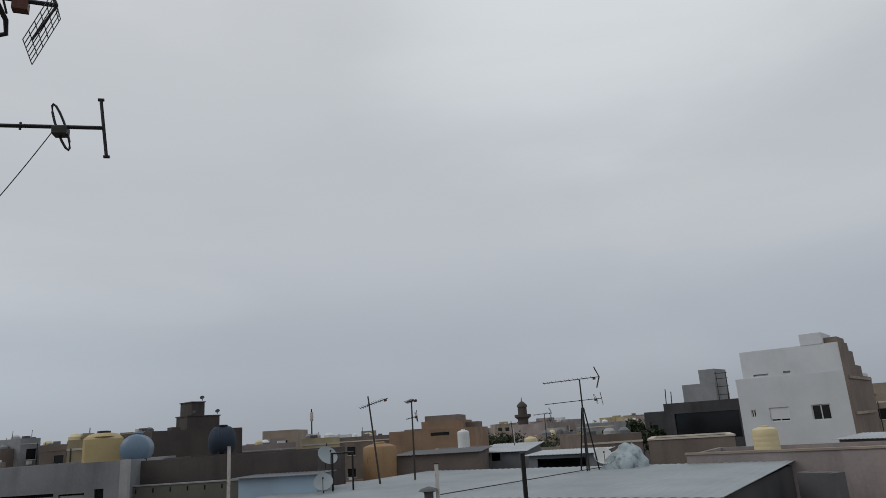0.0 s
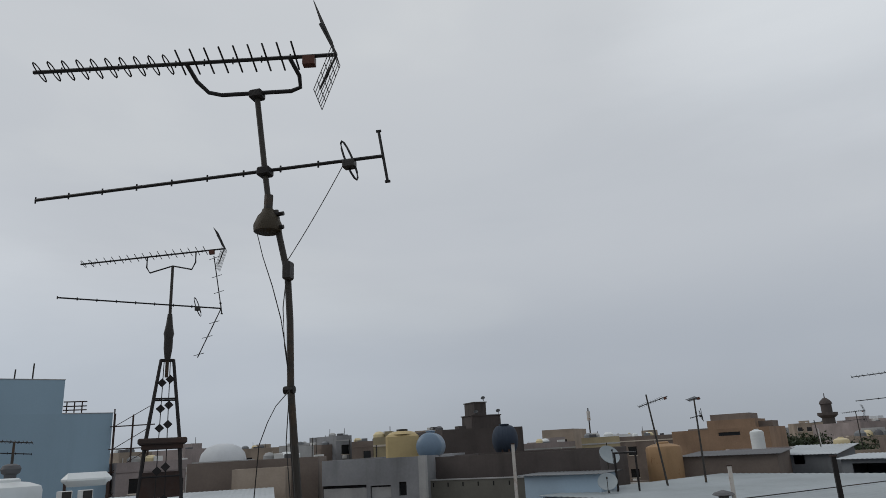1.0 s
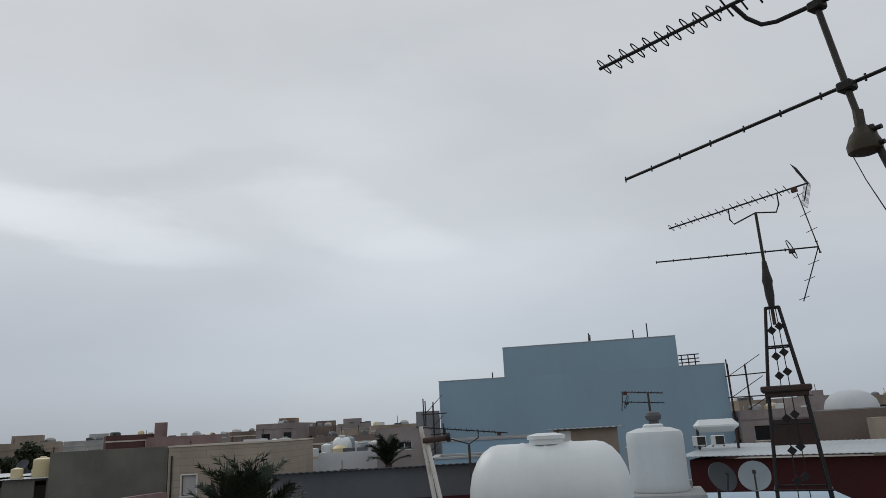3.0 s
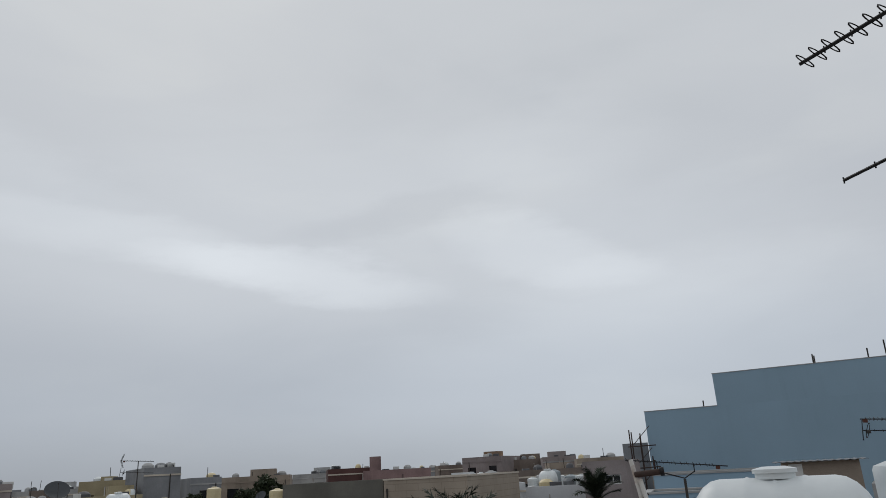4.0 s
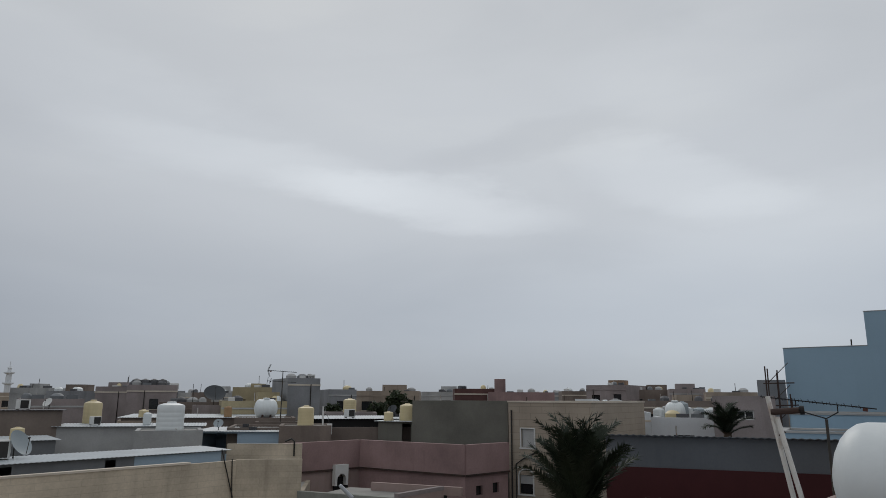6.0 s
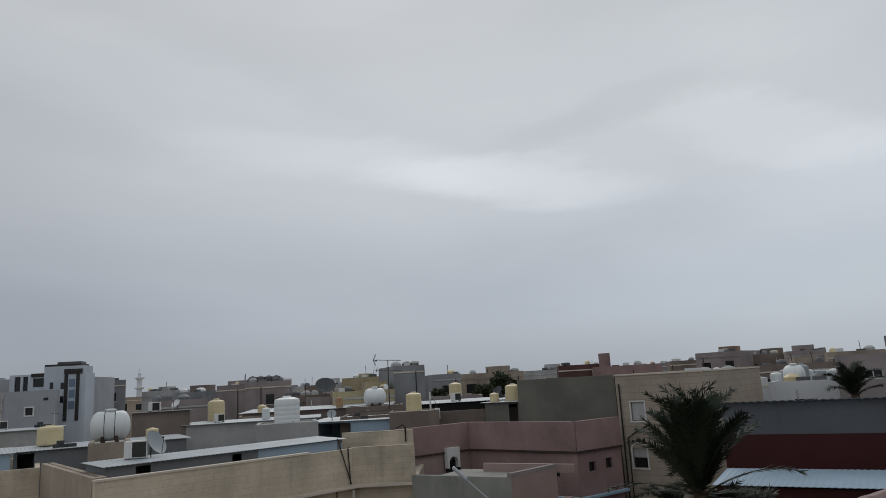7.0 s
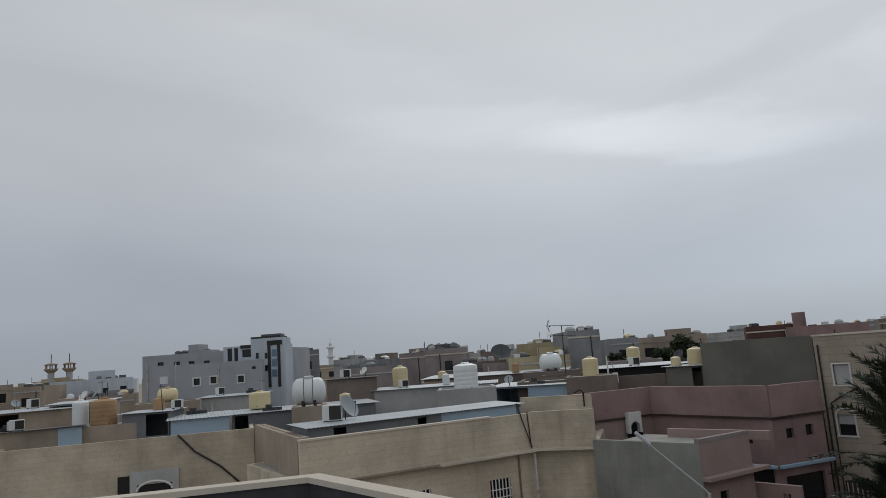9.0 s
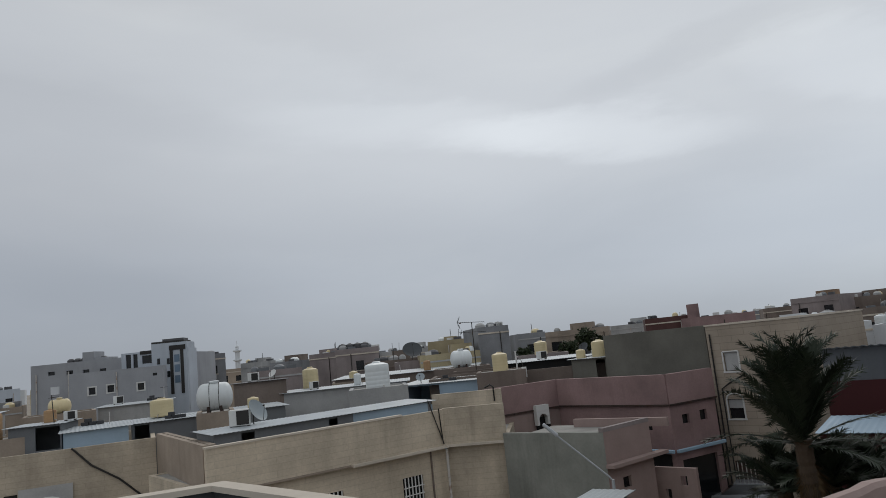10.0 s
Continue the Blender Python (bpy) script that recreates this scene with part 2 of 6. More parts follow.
FRAME_WHITE = surf("frame_white", (0.62, 0.62, 0.60), vary=0.08)
# near black that stands in for the shade inside openings
INSIDE_SHADE = surf("inside_shade", (0.010, 0.010, 0.010), vary=0.2)
TARP = surf("tarp_cloth", (0.36, 0.42, 0.44), rough=0.7, vary=0.3, big=1.2, rust=(0.08, 0.08, 0.09), rust_amount=0.3)
GROUND = surf("dusty_ground", (0.27, 0.235, 0.19), vary=0.25, big=0.05)
ASPHALT = surf("asphalt", (0.06, 0.06, 0.06), vary=0.2)
ROOF_SCREED = surf("roof_screed", (0.30, 0.29, 0.27), vary=0.25, streak=0.0)
BARK = surf("palm_bark", (0.06, 0.042, 0.028), vary=0.35, bump=0.8)
FROND = surf("palm_frond", (0.024, 0.034, 0.019), rough=0.55, vary=0.3, grain=3)
FROND_DRY = surf("palm_frond_dry", (0.10, 0.066, 0.032), rough=0.7, vary=0.3)
LEAF = surf("leaf", (0.030, 0.042, 0.018), rough=0.6, vary=0.35, big=1.5)
CAR_PAINT = surf("car_paint", (0.32, 0.34, 0.36), rough=0.25, metal=0.5, vary=0.04, spec=0.6)
RUBBER = surf("rubber", (0.02, 0.02, 0.02), rough=0.8)
LAMP_GREY = surf("lamp_grey", (0.36, 0.38, 0.40), rough=0.5, vary=0.1)

GLASS = bpy.data.materials.new("window_glass")
GLASS.use_nodes = True
gb = GLASS.node_tree.nodes["Principled BSDF"]
gb.inputs["Base Color"].default_value, gb.inputs["Roughness"].default_value = (0.010, 0.012, 0.014, 1), 0.18


# ---- shaping ----
def bearing(az, d):
    """Plan place at a bearing (degrees to the left of north) and distance from the terrace."""
    a = radians(az)
    return Vector((-math.sin(a) * d, math.cos(a) * d, 0))


def height(d, el):
    return ZC + d * math.tan(radians(el))


def part(name, bm, material, parent=None, label="", smooth=False):
    me = bpy.data.meshes.new(name)
    bm.normal_update()
    bm.to_mesh(me)
    bm.free()
    if smooth:
        me.polygons.foreach_set("use_smooth", [True] * len(me.polygons))
        me.set_sharp_from_angle(angle=radians(40))
    me.materials.append(material)
    ob = new(name, me)
    if parent:
        ob.parent = parent
    return tagged(ob, label=label)


def again(ob, parent, m=None):
    """The same part once more, sharing its mesh."""
    o = ob.copy()
    scene.collection.objects.link(o)
    o.parent = parent
    if m is not None:
        o.matrix_basis = m
    return o


def thing(name, at, turn, label, category, group="", kind=""):
    e = new(name)
    e.empty_display_size = 0.3
    e.matrix_basis = pose(at[0], at[1], at[2], 0, 0, turn)
    return tagged(e, label, category, group, kind)


def box(bm, x0, x1, y0, y1, z0, z1, bevel=0.0):
    vs = [bm.verts.new(v) for v in ((x0, y0, z0), (x1, y0, z0), (x1, y1, z0), (x0, y1, z0), (x0, y0, z1), (x1, y0, z1), (x1, y1, z1), (x0, y1, z1))]
    fs = [bm.faces.new([vs[i] for i in q]) for q in ((3, 2, 1, 0), (4, 5, 6, 7), (0, 1, 5, 4), (1, 2, 6, 5), (2, 3, 7, 6), (3, 0, 4, 7))]
    if bevel:
        bmesh.ops.bevel(bm, geom=list({e for f in fs for e in f.edges}), offset=bevel, segments=1, affect="EDGES", profile=0.5)
    return bm


def boxed(*args, **kw):
    return box(bmesh.new(), *args, **kw)


def tube(bm, path, r, seg=8, r1=None, closed=False, caps=True):
    """A round bar along a path of points, tapering to r1."""
    pts = [Vector(p) for p in path]
    rings, n = [], len(pts)
    for i, p in enumerate(pts):
        if closed:
            d = pts[(i + 1) % n] - pts[i - 1]
        else:
            d = pts[min(i + 1, n - 1)] - pts[max(i - 1, 0)]
        q = d.to_track_quat("Z", "Y")
        rr = r if r1 is None else r + (r1 - r) * i / (n - 1)
        rings.append([bm.verts.new(p + q @ Vector((rr * math.cos(2 * math.pi * k / seg), rr * math.sin(2 * math.pi * k / seg), 0))) for k in range(seg)])
    for i in range(n if closed else n - 1):
        a, b = rings[i], rings[(i + 1) % n]
        for k in range(seg):
            bm.faces.new((a[k], a[(k + 1) % seg], b[(k + 1) % seg], b[k]))
    if not closed and caps:
        bm.faces.new(rings[0][::-1])
        bm.faces.new(rings[-1])
    return bm


def tubed(path, r, **kw):
    return tube(bmesh.new(), path, r, **kw)


def lathe(profile, seg=24, axis="Z", bm=None):
    """Turned body: profile of (radius, height)."""
    bm = bm or bmesh.new()
    rings = []
    for r, z in profile:
        ring = []
        for k in range(seg):
            c, s = math.cos(2 * math.pi * k / seg) * r, math.sin(2 * math.pi * k / seg) * r
            ring.append(bm.verts.new((c, s, z) if axis == "Z" else (z, c, s)))
        rings.append(ring)
    for a, b in zip(rings, rings[1:]):
        for k in range(seg):
            bm.faces.new((a[k], a[(k + 1) % seg], b[(k + 1) % seg], b[k]))
    bm.faces.new(rings[0][::-1])
    bm.faces.new(rings[-1])
    return bm


def pierced(bm, length, h, thick, holes, z0=0.0):
    """An upright wall along x with real openings: holes of (u0, u1, z0, z1)."""
    us = sorted({0.0, length, *[round(c, 4) for q in holes for c in q[:2]]})
    zs = sorted({z0, h, *[round(c, 4) for q in holes for c in q[2:4]]})
    for a, b in zip(us, us[1:]):
        run = None
        for c, d in zip(zs, zs[1:]):
            mu, mz = (a + b) / 2, (c + d) / 2
            solid = not any(q[0] < mu < q[1] and q[2] < mz < q[3] for q in holes)
            if solid:
                run = [run[0], d] if run else [c, d]
            if run and (not solid or d == zs[-1]):
                box(bm, a, b, 0, thick, run[0], run[1])
                run = None
    bmesh.ops.remove_doubles(bm, verts=bm.verts, dist=0.0005)
    return bm


def corrugated(length, depth, rise, pitch=0.22, amp=0.012, thick=0.02, along=True):
    """A ribbed sheet over x 0..length, y 0..depth, rising from front to back."""
    bm = bmesh.new()
    n = max(4, int(length / (pitch / 4)))
    rows = []
    for j, (y, z) in enumerate(((0, 0), (depth, rise))):
        for dz in (0, -thick):
            rows.append([bm.verts.new((length * i / n, y, z + dz + amp * (1, 0, -1, 0)[i % 4])) for i in range(n + 1)])
    for a, b in ((0, 2), (3, 1), (1, 0), (2, 3)):
        for i in range(n):
            bm.faces.new((rows[a][i], rows[a][i + 1], rows[b][i + 1], rows[b][i]))
    return bm


# ---- houses ----
def frontage(a1, d1, a2, d2):
    """The line of a front between two bearings: its left end, turn in degrees and length."""
    p, q = bearing(a1, d1), bearing(a2, d2)
    v = q - p
    return p, math.degrees(math.atan2(v.y, v.x)), v.length


def along(front, az, el=0.0):
    """Where a bearing meets a front: metres along it and height."""
    p, turn, _ = front
    t = Vector((math.cos(radians(turn)), math.sin(radians(turn)), 0))
    b = bearing(az, 1)
    det = t.x * -b.y + b.x * t.y
    u = (-p.x * -b.y + b.x * -p.y) / det
    d = (p + t * u).length
    return u, height(d, el)


def house(label, front, depth, top, wall, windows=(), parapet=0.9, base=0.0, cap=None, frame_mat=None, roof=ROOF_SCREED, name="house", group="", grille=()):
    """A flat-roofed house with parapet; windows as (u0, u1, z0, z1)."""
    p, turn, length = front
    h = thing(name, (p.x, p.y, base), turn, label, "house", group)
    top -= base
    wins = [(u0, u1, z0 - base, z1 - base) for u0, u1, z0, z1 in windows]
    part("wall", pierced(bmesh.new(), length, top, 0.25, wins), wall, h)
    part("wall", boxed(0, 0.25, 0.252, depth, 0, top), wall, h)
    part("wall", boxed(length - 0.25, length, 0.252, depth, 0, top), wall, h)
    part("wall", boxed(0.252, length - 0.252, depth - 0.25, depth, 0, top), wall, h)
    part("roof", boxed(0.252, length - 0.252, 0.252, depth - 0.252, top - parapet - 0.2, top - parapet), roof, h)
    if cap:
        c = bmesh.new()
        for q in ((-0.05, length + 0.05, -0.05, 0.30), (-0.05, length + 0.05, depth - 0.30, depth + 0.05), (-0.05, 0.30, 0.302, depth - 0.302), (length - 0.30, length + 0.05, 0.302, depth - 0.302)):
            box(c, *q, top + 0.002, top + 0.10)
        part("coping", c, cap, h)
    for k, (u0, u1, z0, z1) in enumerate(wins):
        w = part("window", boxed(u0 - 0.02, u1 + 0.02, 0.17, 0.20, z0 - 0.02, z1 + 0.02), GLASS, h)
        if frame_mat:
            f = bmesh.new()
            t = 0.07
            for q in ((u0, u1, z1 - t, z1), (u0, u1, z0, z0 + t), (u0, u0 + t, z0 + t, z1 - t), (u1 - t, u1, z0 + t, z1 - t), ((u0 + u1 - t) / 2, (u0 + u1 + t) / 2, z0 + t, z1 - t)):
                box(f, q[0], q[1], 0.08, 0.165, q[2], q[3])
            part("frame", f, frame_mat, w)
    return h


def block(h, name, u0, u1, y0, y1, z0, z1, mat, label="", bevel=0.0):
    """A further solid part of a house or shed, in its own measure."""
    return part(name, boxed(u0, u1, y0, y1, z0, z1, bevel=bevel), mat, h, label)


# ---- roof furniture ----
SHED_ROOFS = []

def upright_tank(at, r, h, mat, label, stand=0.0, group="roof water tanks", rib=0.985):
    t = thing("water_tank", at, random.uniform(0, 90), label, "water tank", group)
    z = stand
    prof = [(r * 0.97, z), (r, z + 0.04)]
    for k in range(1, 5):
        zz = z + h * 0.8 * k / 5
        prof += [(r, zz - 0.04), (r * rib, zz), (r, zz + 0.04)]
    prof += [(r, z + h * 0.84), (r * 0.95, z + h * 0.90), (r * 0.6, z + h * 0.955), (r * 0.34, z + h * 0.97)]
    part("body", lathe(prof, 28), mat, t, smooth=True)
    part("lid", lathe([(r * 0.33, z + h * 0.955), (r * 0.36, z + h * 0.96), (r * 0.36, z + h), (r * 0.28, z + h * 1.02)], 20), mat, t, smooth=True)
    part("outlet_pipe", tubed([(r, 0, z + 0.15), (r + 0.15, 0, z + 0.15), (r + 0.15, 0, 0.0)], 0.025), PIPE_PALE, t)
    if stand:
        for x, y in ((-1, -1), (1, -1), (1, 1), (-1, 1)):
            part("leg", boxed(x * r * 0.7 - 0.04, x * r * 0.7 + 0.04, y * r * 0.7 - 0.04, y * r * 0.7 + 0.04, 0, z - 0.06), IRON_RUST, t)
        part("stand_top", boxed(-r, r, -r, r, z - 0.058, z - 0.004), IRON_RUST, t)
    return t


def lying_tank(at, turn, r, length, mat, label, stand=0.0, group="roof water tanks", bulge=0.55, straps=False):
    t = thing("water_tank", at, turn, label, "water tank", group)
    hl, prof = length / 2, []
    for k in range(7):
        a = math.pi / 2 * k / 6
        prof.append((max(0.02, r * math.sin(a)), -hl - r * bulge * math.cos(a)))
    for k in range(1, 4):
        x = -hl + length * k / 4
        prof += [(r, x - 0.04), (r * 1.02, x), (r, x + 0.04)]
    prof += [(q, -x) for q, x in prof[6::-1]]
    bm = lathe(prof, 32, "X")
    bmesh.ops.translate(bm, verts=bm.verts, vec=(0, 0, r + stand))
    part("body", bm, mat, t, smooth=True)
    part("manhole_lid", lathe([(r * 0.34, stand + 2 * r - 0.02), (r * 0.34, stand + 2 * r + 0.05), (r * 0.38, stand + 2 * r + 0.052), (r * 0.38, stand + 2 * r + 0.1), (r * 0.2, stand + 2 * r + 0.13)], 20), mat, t, smooth=True)
    for x in (-hl * 0.45, hl * 0.45) if straps else ():
        part("strap", tubed([(x, (r * 1.025) * math.cos(2 * math.pi * k / 28), r + stand + (r * 1.025) * math.sin(2 * math.pi * k / 28)) for k in range(28)], 0.018, seg=5, closed=True), PIPE_GREY, t)
    for x in (-hl * 0.6, hl * 0.6):
        part("saddle", boxed(x - 0.08, x + 0.08, -r * 0.75, r * 0.75, 0, stand + r * 0.36), IRON_RUST, t)
    return t


def dish(at, turn, r, mat, label, tilt=35, pole=0.6, group="satellite dishes"):
    t = thing("satellite_dish", at, turn, label, "satellite dish", group)
    prof = [(r * k / 6, 0.22 * r * (k / 6) ** 2) for k in range(1, 7)]
    bm = lathe(prof + [(r * 0.99, 0.22 * r + 0.015)] + [(r * k / 6, 0.22 * r * (k / 6) ** 2 + 0.015) for k in range(5, 0, -1)], 24)
    m = pose(0, 0, pole + r * 0.7, 90 - tilt, 0, 0)
    bmesh.ops.transform(bm, matrix=m, verts=bm.verts)
    part("reflector", bm, mat, t, smooth=True)
    tip = m @ Vector((0, 0, r * 0.95))
    arm = part("feed_arm", tubed([m @ Vector((0, -r * 0.97, 0.2 * r)), tip], 0.015), PIPE_GREY, t)
    part("feed_horn", tubed([tip, m @ Vector((0, 0, r * 0.8))], 0.04), PLASTIC_BLACK, arm)
    part("pole", tubed([(0, 0.06 + r * 0.2, 0), (0, 0.06 + r * 0.2, pole + r * 0.7)], 0.03), PIPE_GREY, t)
    return t


def air_cooler(at, turn, s=1.0):
    t = thing("air_conditioner", at, turn, "pale metal box air conditioner unit on a roof", "air conditioner", "roof air conditioners")
    part("case", boxed(0, 0.9 * s, 0, 0.5 * s, 0.05, 0.75 * s, bevel=0.02), FRAME_WHITE, t)
    part("grille", boxed(0.32 * s, 0.86 * s, -0.012, 0.02, 0.10, 0.70 * s), PLASTIC_BLACK, t, "black fan grille")
    for x in (0.05, 0.75):
        part("foot", boxed(x * s, (x + 0.1) * s, 0.02, 0.48 * s, 0, 0.048), IRON_RUST, t)
    return t


def shed(label, front, depth, base, zf, zb, wall, roof, holes=(), over=0.25, ribs=True, panels=(), name="roof_shed"):
    """A lean-to of sheet walls with a ribbed sheet roof from height zf in front to zb behind."""
    p, turn, length = front
    s = thing(name, (p.x, p.y, base), turn, label, "shed", "roof sheds")
    hs = [(a, b, c - base, d - base) for a, b, c, d in holes]
    part("wall", pierced(bmesh.new(), length, zf - base, 0.06, hs), wall, s)
    for x in (0, length - 0.06):
        bm = boxed(x, x + 0.06, 0.062, depth, 0, zf - base)
        for v in bm.verts:
            if v.co.z > 0.1 and v.co.y > 0.5 * depth:
                v.co.z = zb - base
        part("wall", bm, wall, s)
    part("wall", boxed(0.062, length - 0.062, depth - 0.06, depth, 0, zb - base), wall, s)
    for a, b, m in panels:
        part("panel", boxed(a, b, -0.02, -0.004, max(0.05, zf - base - 1.6), zf - base - 0.05), m, s)
    slope = (zb - zf) / depth
    bm = corrugated(length + 2 * over, depth + 2 * over, slope * (depth + 2 * over), amp=0.011 if ribs else 0.004)
    bmesh.ops.translate(bm, verts=bm.verts, vec=(-over, -over, zf - base + 0.03 - over * slope))
    part("sheet_roof", bm, roof, s)
    SHED_ROOFS.append((front, depth, zf, zb, base))
    return s


# ---- aerials ----
def arrow(p, q, k):
    return p + (q - p) * k


def uhf_boom(t, p, q, up, scale=1.0, elements=19, loops=8, name="uhf_antenna", mesh=0.17):
    """A long UHF yagi from its front p to its back q: boom, directors, loops, box and mesh reflector."""
    d = (q - p).normalized()
    side = d.cross(up).normalized()
    up = side.cross(d).normalized()
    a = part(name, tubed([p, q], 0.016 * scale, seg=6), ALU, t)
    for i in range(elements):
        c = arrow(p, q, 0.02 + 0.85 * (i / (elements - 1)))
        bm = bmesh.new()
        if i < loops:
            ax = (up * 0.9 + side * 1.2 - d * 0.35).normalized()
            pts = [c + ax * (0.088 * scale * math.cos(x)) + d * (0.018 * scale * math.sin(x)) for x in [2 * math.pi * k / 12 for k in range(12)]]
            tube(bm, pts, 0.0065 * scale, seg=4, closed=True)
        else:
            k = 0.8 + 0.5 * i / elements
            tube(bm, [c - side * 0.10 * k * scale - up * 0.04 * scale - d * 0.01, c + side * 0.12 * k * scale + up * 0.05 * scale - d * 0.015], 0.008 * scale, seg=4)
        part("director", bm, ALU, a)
        if i % 2:
            g = arrow(p, q, 0.045 + 0.85 * (i / (elements - 1)))
            part("clip", tubed([g - up * 0.03 * scale, g + up * 0.03 * scale], 0.008 * scale, seg=4), ALU, a)
    c = arrow(p, q, 0.91)
    b = bmesh.new()
    box(b, -0.05, 0.05, -0.035, 0.035, -0.085, -0.01)
    bmesh.ops.transform(b, matrix=Matrix.Translation(c) @ Matrix((d, side, up)).transposed().to_4x4() @ Matrix.Scale(scale, 4), verts=b.verts)
    part("terminal_box", b, PLASTIC_ORANGE, a)
    for sgn in (1, -1) if mesh else ():
        bm = bmesh.new()
        back = d * -0.17 * scale
        for k in range(7):
            f = k / 6
            s = side * ((-mesh + 2 * mesh * f) * scale)
            tube(bm, [q + s, q + s + up * (sgn * 0.40 * scale) + back * 0.9], 0.0035 * scale, seg=4)
        for k in range(6):
            f = 0.06 + 0.94 * k / 5
            o = up * (sgn * 0.40 * scale * f) + back * 0.9 * f
            tube(bm, [q - side * mesh * scale + o, q + side * mesh * scale + o], 0.0035 * scale, seg=4)
        tube(bm, [q, q + up * (sgn * 0.30 * scale) + back * 0.8], 0.010 * scale, seg=4)
        part("reflector_mesh", bm, ALU, a)
    return a


def vhf_boom(t, p, q, up, scale=1.0, rods=9, dipole=0.80, end=0.22):
    d = (q - p).normalized()
    side = d.cross(up).normalized()
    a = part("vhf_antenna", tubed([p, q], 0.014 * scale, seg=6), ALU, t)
    upr = (up - d * 0.14).normalized()
    for i in range(rods):
        c = arrow(p, q, i / rods * 0.93)
        part("director", tubed([c - up * 0.028 * scale, c + up * 0.028 * scale], 0.009 * scale, seg=4), ALU, a)
    c = arrow(p, q, dipole + 0.10)
    w = 0.185 * scale
    tilted = (up - d * 0.35).normalized()
    pts = [c + tilted * (w * math.cos(x)) + d * (0.03 * scale * math.sin(x)) for x in [2 * math.pi * k / 14 for k in range(14)]]
    part("folded_dipole", tubed(pts, 0.009 * scale, seg=5, closed=True), ALU, a)
    b = boxed(-0.05, 0.05, -0.04, 0.04, -0.07, 0.0, bevel=0.01)
    bmesh.ops.transform(b, matrix=Matrix.Translation(c) @ Matrix.Scale(scale, 4), verts=b.verts)
    part("terminal_box", b, PLASTIC_BLACK, a)
    rod = bmesh.new()
    tube(rod, [q - upr * end * scale, q + upr * end * scale], 0.012 * scale, seg=5)
    for sg in (-1, 1):
        tube(rod, [q + upr * (sg * end * scale) - d * 0.02, q + upr * (sg * end * scale) + d * 0.02], 0.012 * scale, seg=5)
    part("reflector_rod", rod, ALU, a)
    return a


def small_aerial(az, d, base, el_top, boom_az1, boom_az2, el2=None, label="thin roof television aerial on a pipe mast", lean=0.0, mesh=0.10, rise=0.05, drop=0.0):
    """A television aerial on a pipe, with one or two yagi booms."""
    p = bearing(az, d)
    t = thing("television_aerial", (p.x, p.y, base), 0, label, "aerial", "roof television aerials")
    h = height(d, el_top) - base
    top = Vector((lean, 0, h))
    part("mast", tubed([(0, 0, 0), top], 0.05, r1=0.035), PIPE_GREY, t)
    for k, el in enumerate((el_top, el2)):
        if el is None:
            continue
        z = height(d, el - drop) - base
        a, b = bearing(boom_az1, d * 1.01) - p, bearing(boom_az2, d * 0.99) - p
        a.z, b.z = z - rise, z + rise
        if k == 0:
            uhf_boom(t, a, b, Vector((0, 0, 1)), 1.25, 12, 0, mesh=mesh)
        else:
            vhf_boom(t, a, b, Vector((0, 0, 1)), 1.3, 6)
    return t


# ---- ground ----
bm = bmesh.new()
bmesh.ops.create_grid(bm, x_segments=24, y_segments=24, size=2400)
tagged(part("ground", bm, GROUND), "dusty pale ground under the whole town", "ground", kind="structure")
f = frontage(90, 56, 66, 44)
p, turn, length = f
road = part("road", boxed(-10, length + 30, -9, -1.5, 0.004, 0.05), ASPHALT)
road.matrix_basis = pose(p.x, p.y, 0, 0, 0, turn)
tagged(road, "grey asphalt side street between the houses", "road", kind="structure")

# ---- own house: terrace with the camera, and the roof beyond that carries the tanks ----
def prism(corners, z0, z1):
    """An upright block over a plan of corners, given anticlockwise."""
    bm = bmesh.new()
    lo = [bm.verts.new((x, y, z0)) for x, y in corners]
    hi = [bm.verts.new((x, y, z1)) for x, y in corners]
    bm.faces.new(lo[::-1]), bm.faces.new(hi)
    for k in range(len(corners)):
        n = (k + 1) % len(corners)
        bm.faces.new((lo[k], lo[n], hi[n], hi[k]))
    return bm


CORNER, EDGE_A, EDGE_B = bearing(119.9, 5.2).xy, bearing(150, 5.8).xy, bearing(66, 2.4).xy
PLAN = [CORNER, EDGE_A, (3.5, -6.0), (6.5, 0.0), (3.5, 6.0), EDGE_B]
terrace = thing("own_house", (0, 0, 0), 0, "the filmer's own beige house under the roof terrace", "house")
part("wall", prism(PLAN, 0, 9.1), BLOCK_BEIGE, terrace)
part("roof", prism(PLAN, 9.102, 9.3), ROOF_SCREED, terrace, "grey screed terrace floor")
pa = thing("parapet", (0, 0, 9.3), 0, "low beige stone parapet of the roof terrace", "parapet", kind="structure")
da, db = (EDGE_A - CORNER).normalized(), (EDGE_B - CORNER).normalized()
sin_c = abs(da.x * db.y - da.y * db.x)


def rim(out, inn):
    """The plan of an angled wall, from its outer to its inner face, measured from the parapet line."""
    ring = []
    for off, order in ((out, (0, 1, 2)), (inn, (2, 1, 0))):
        c = CORNER + (da + db) * (off / sin_c)
        na, nb = Vector((-da.y, da.x)), Vector((db.y, -db.x))
        pts = (EDGE_A + na * off, c, EDGE_B + nb * off)
        ring += [tuple(pts[k]) for k in order]
    return ring[::-1]


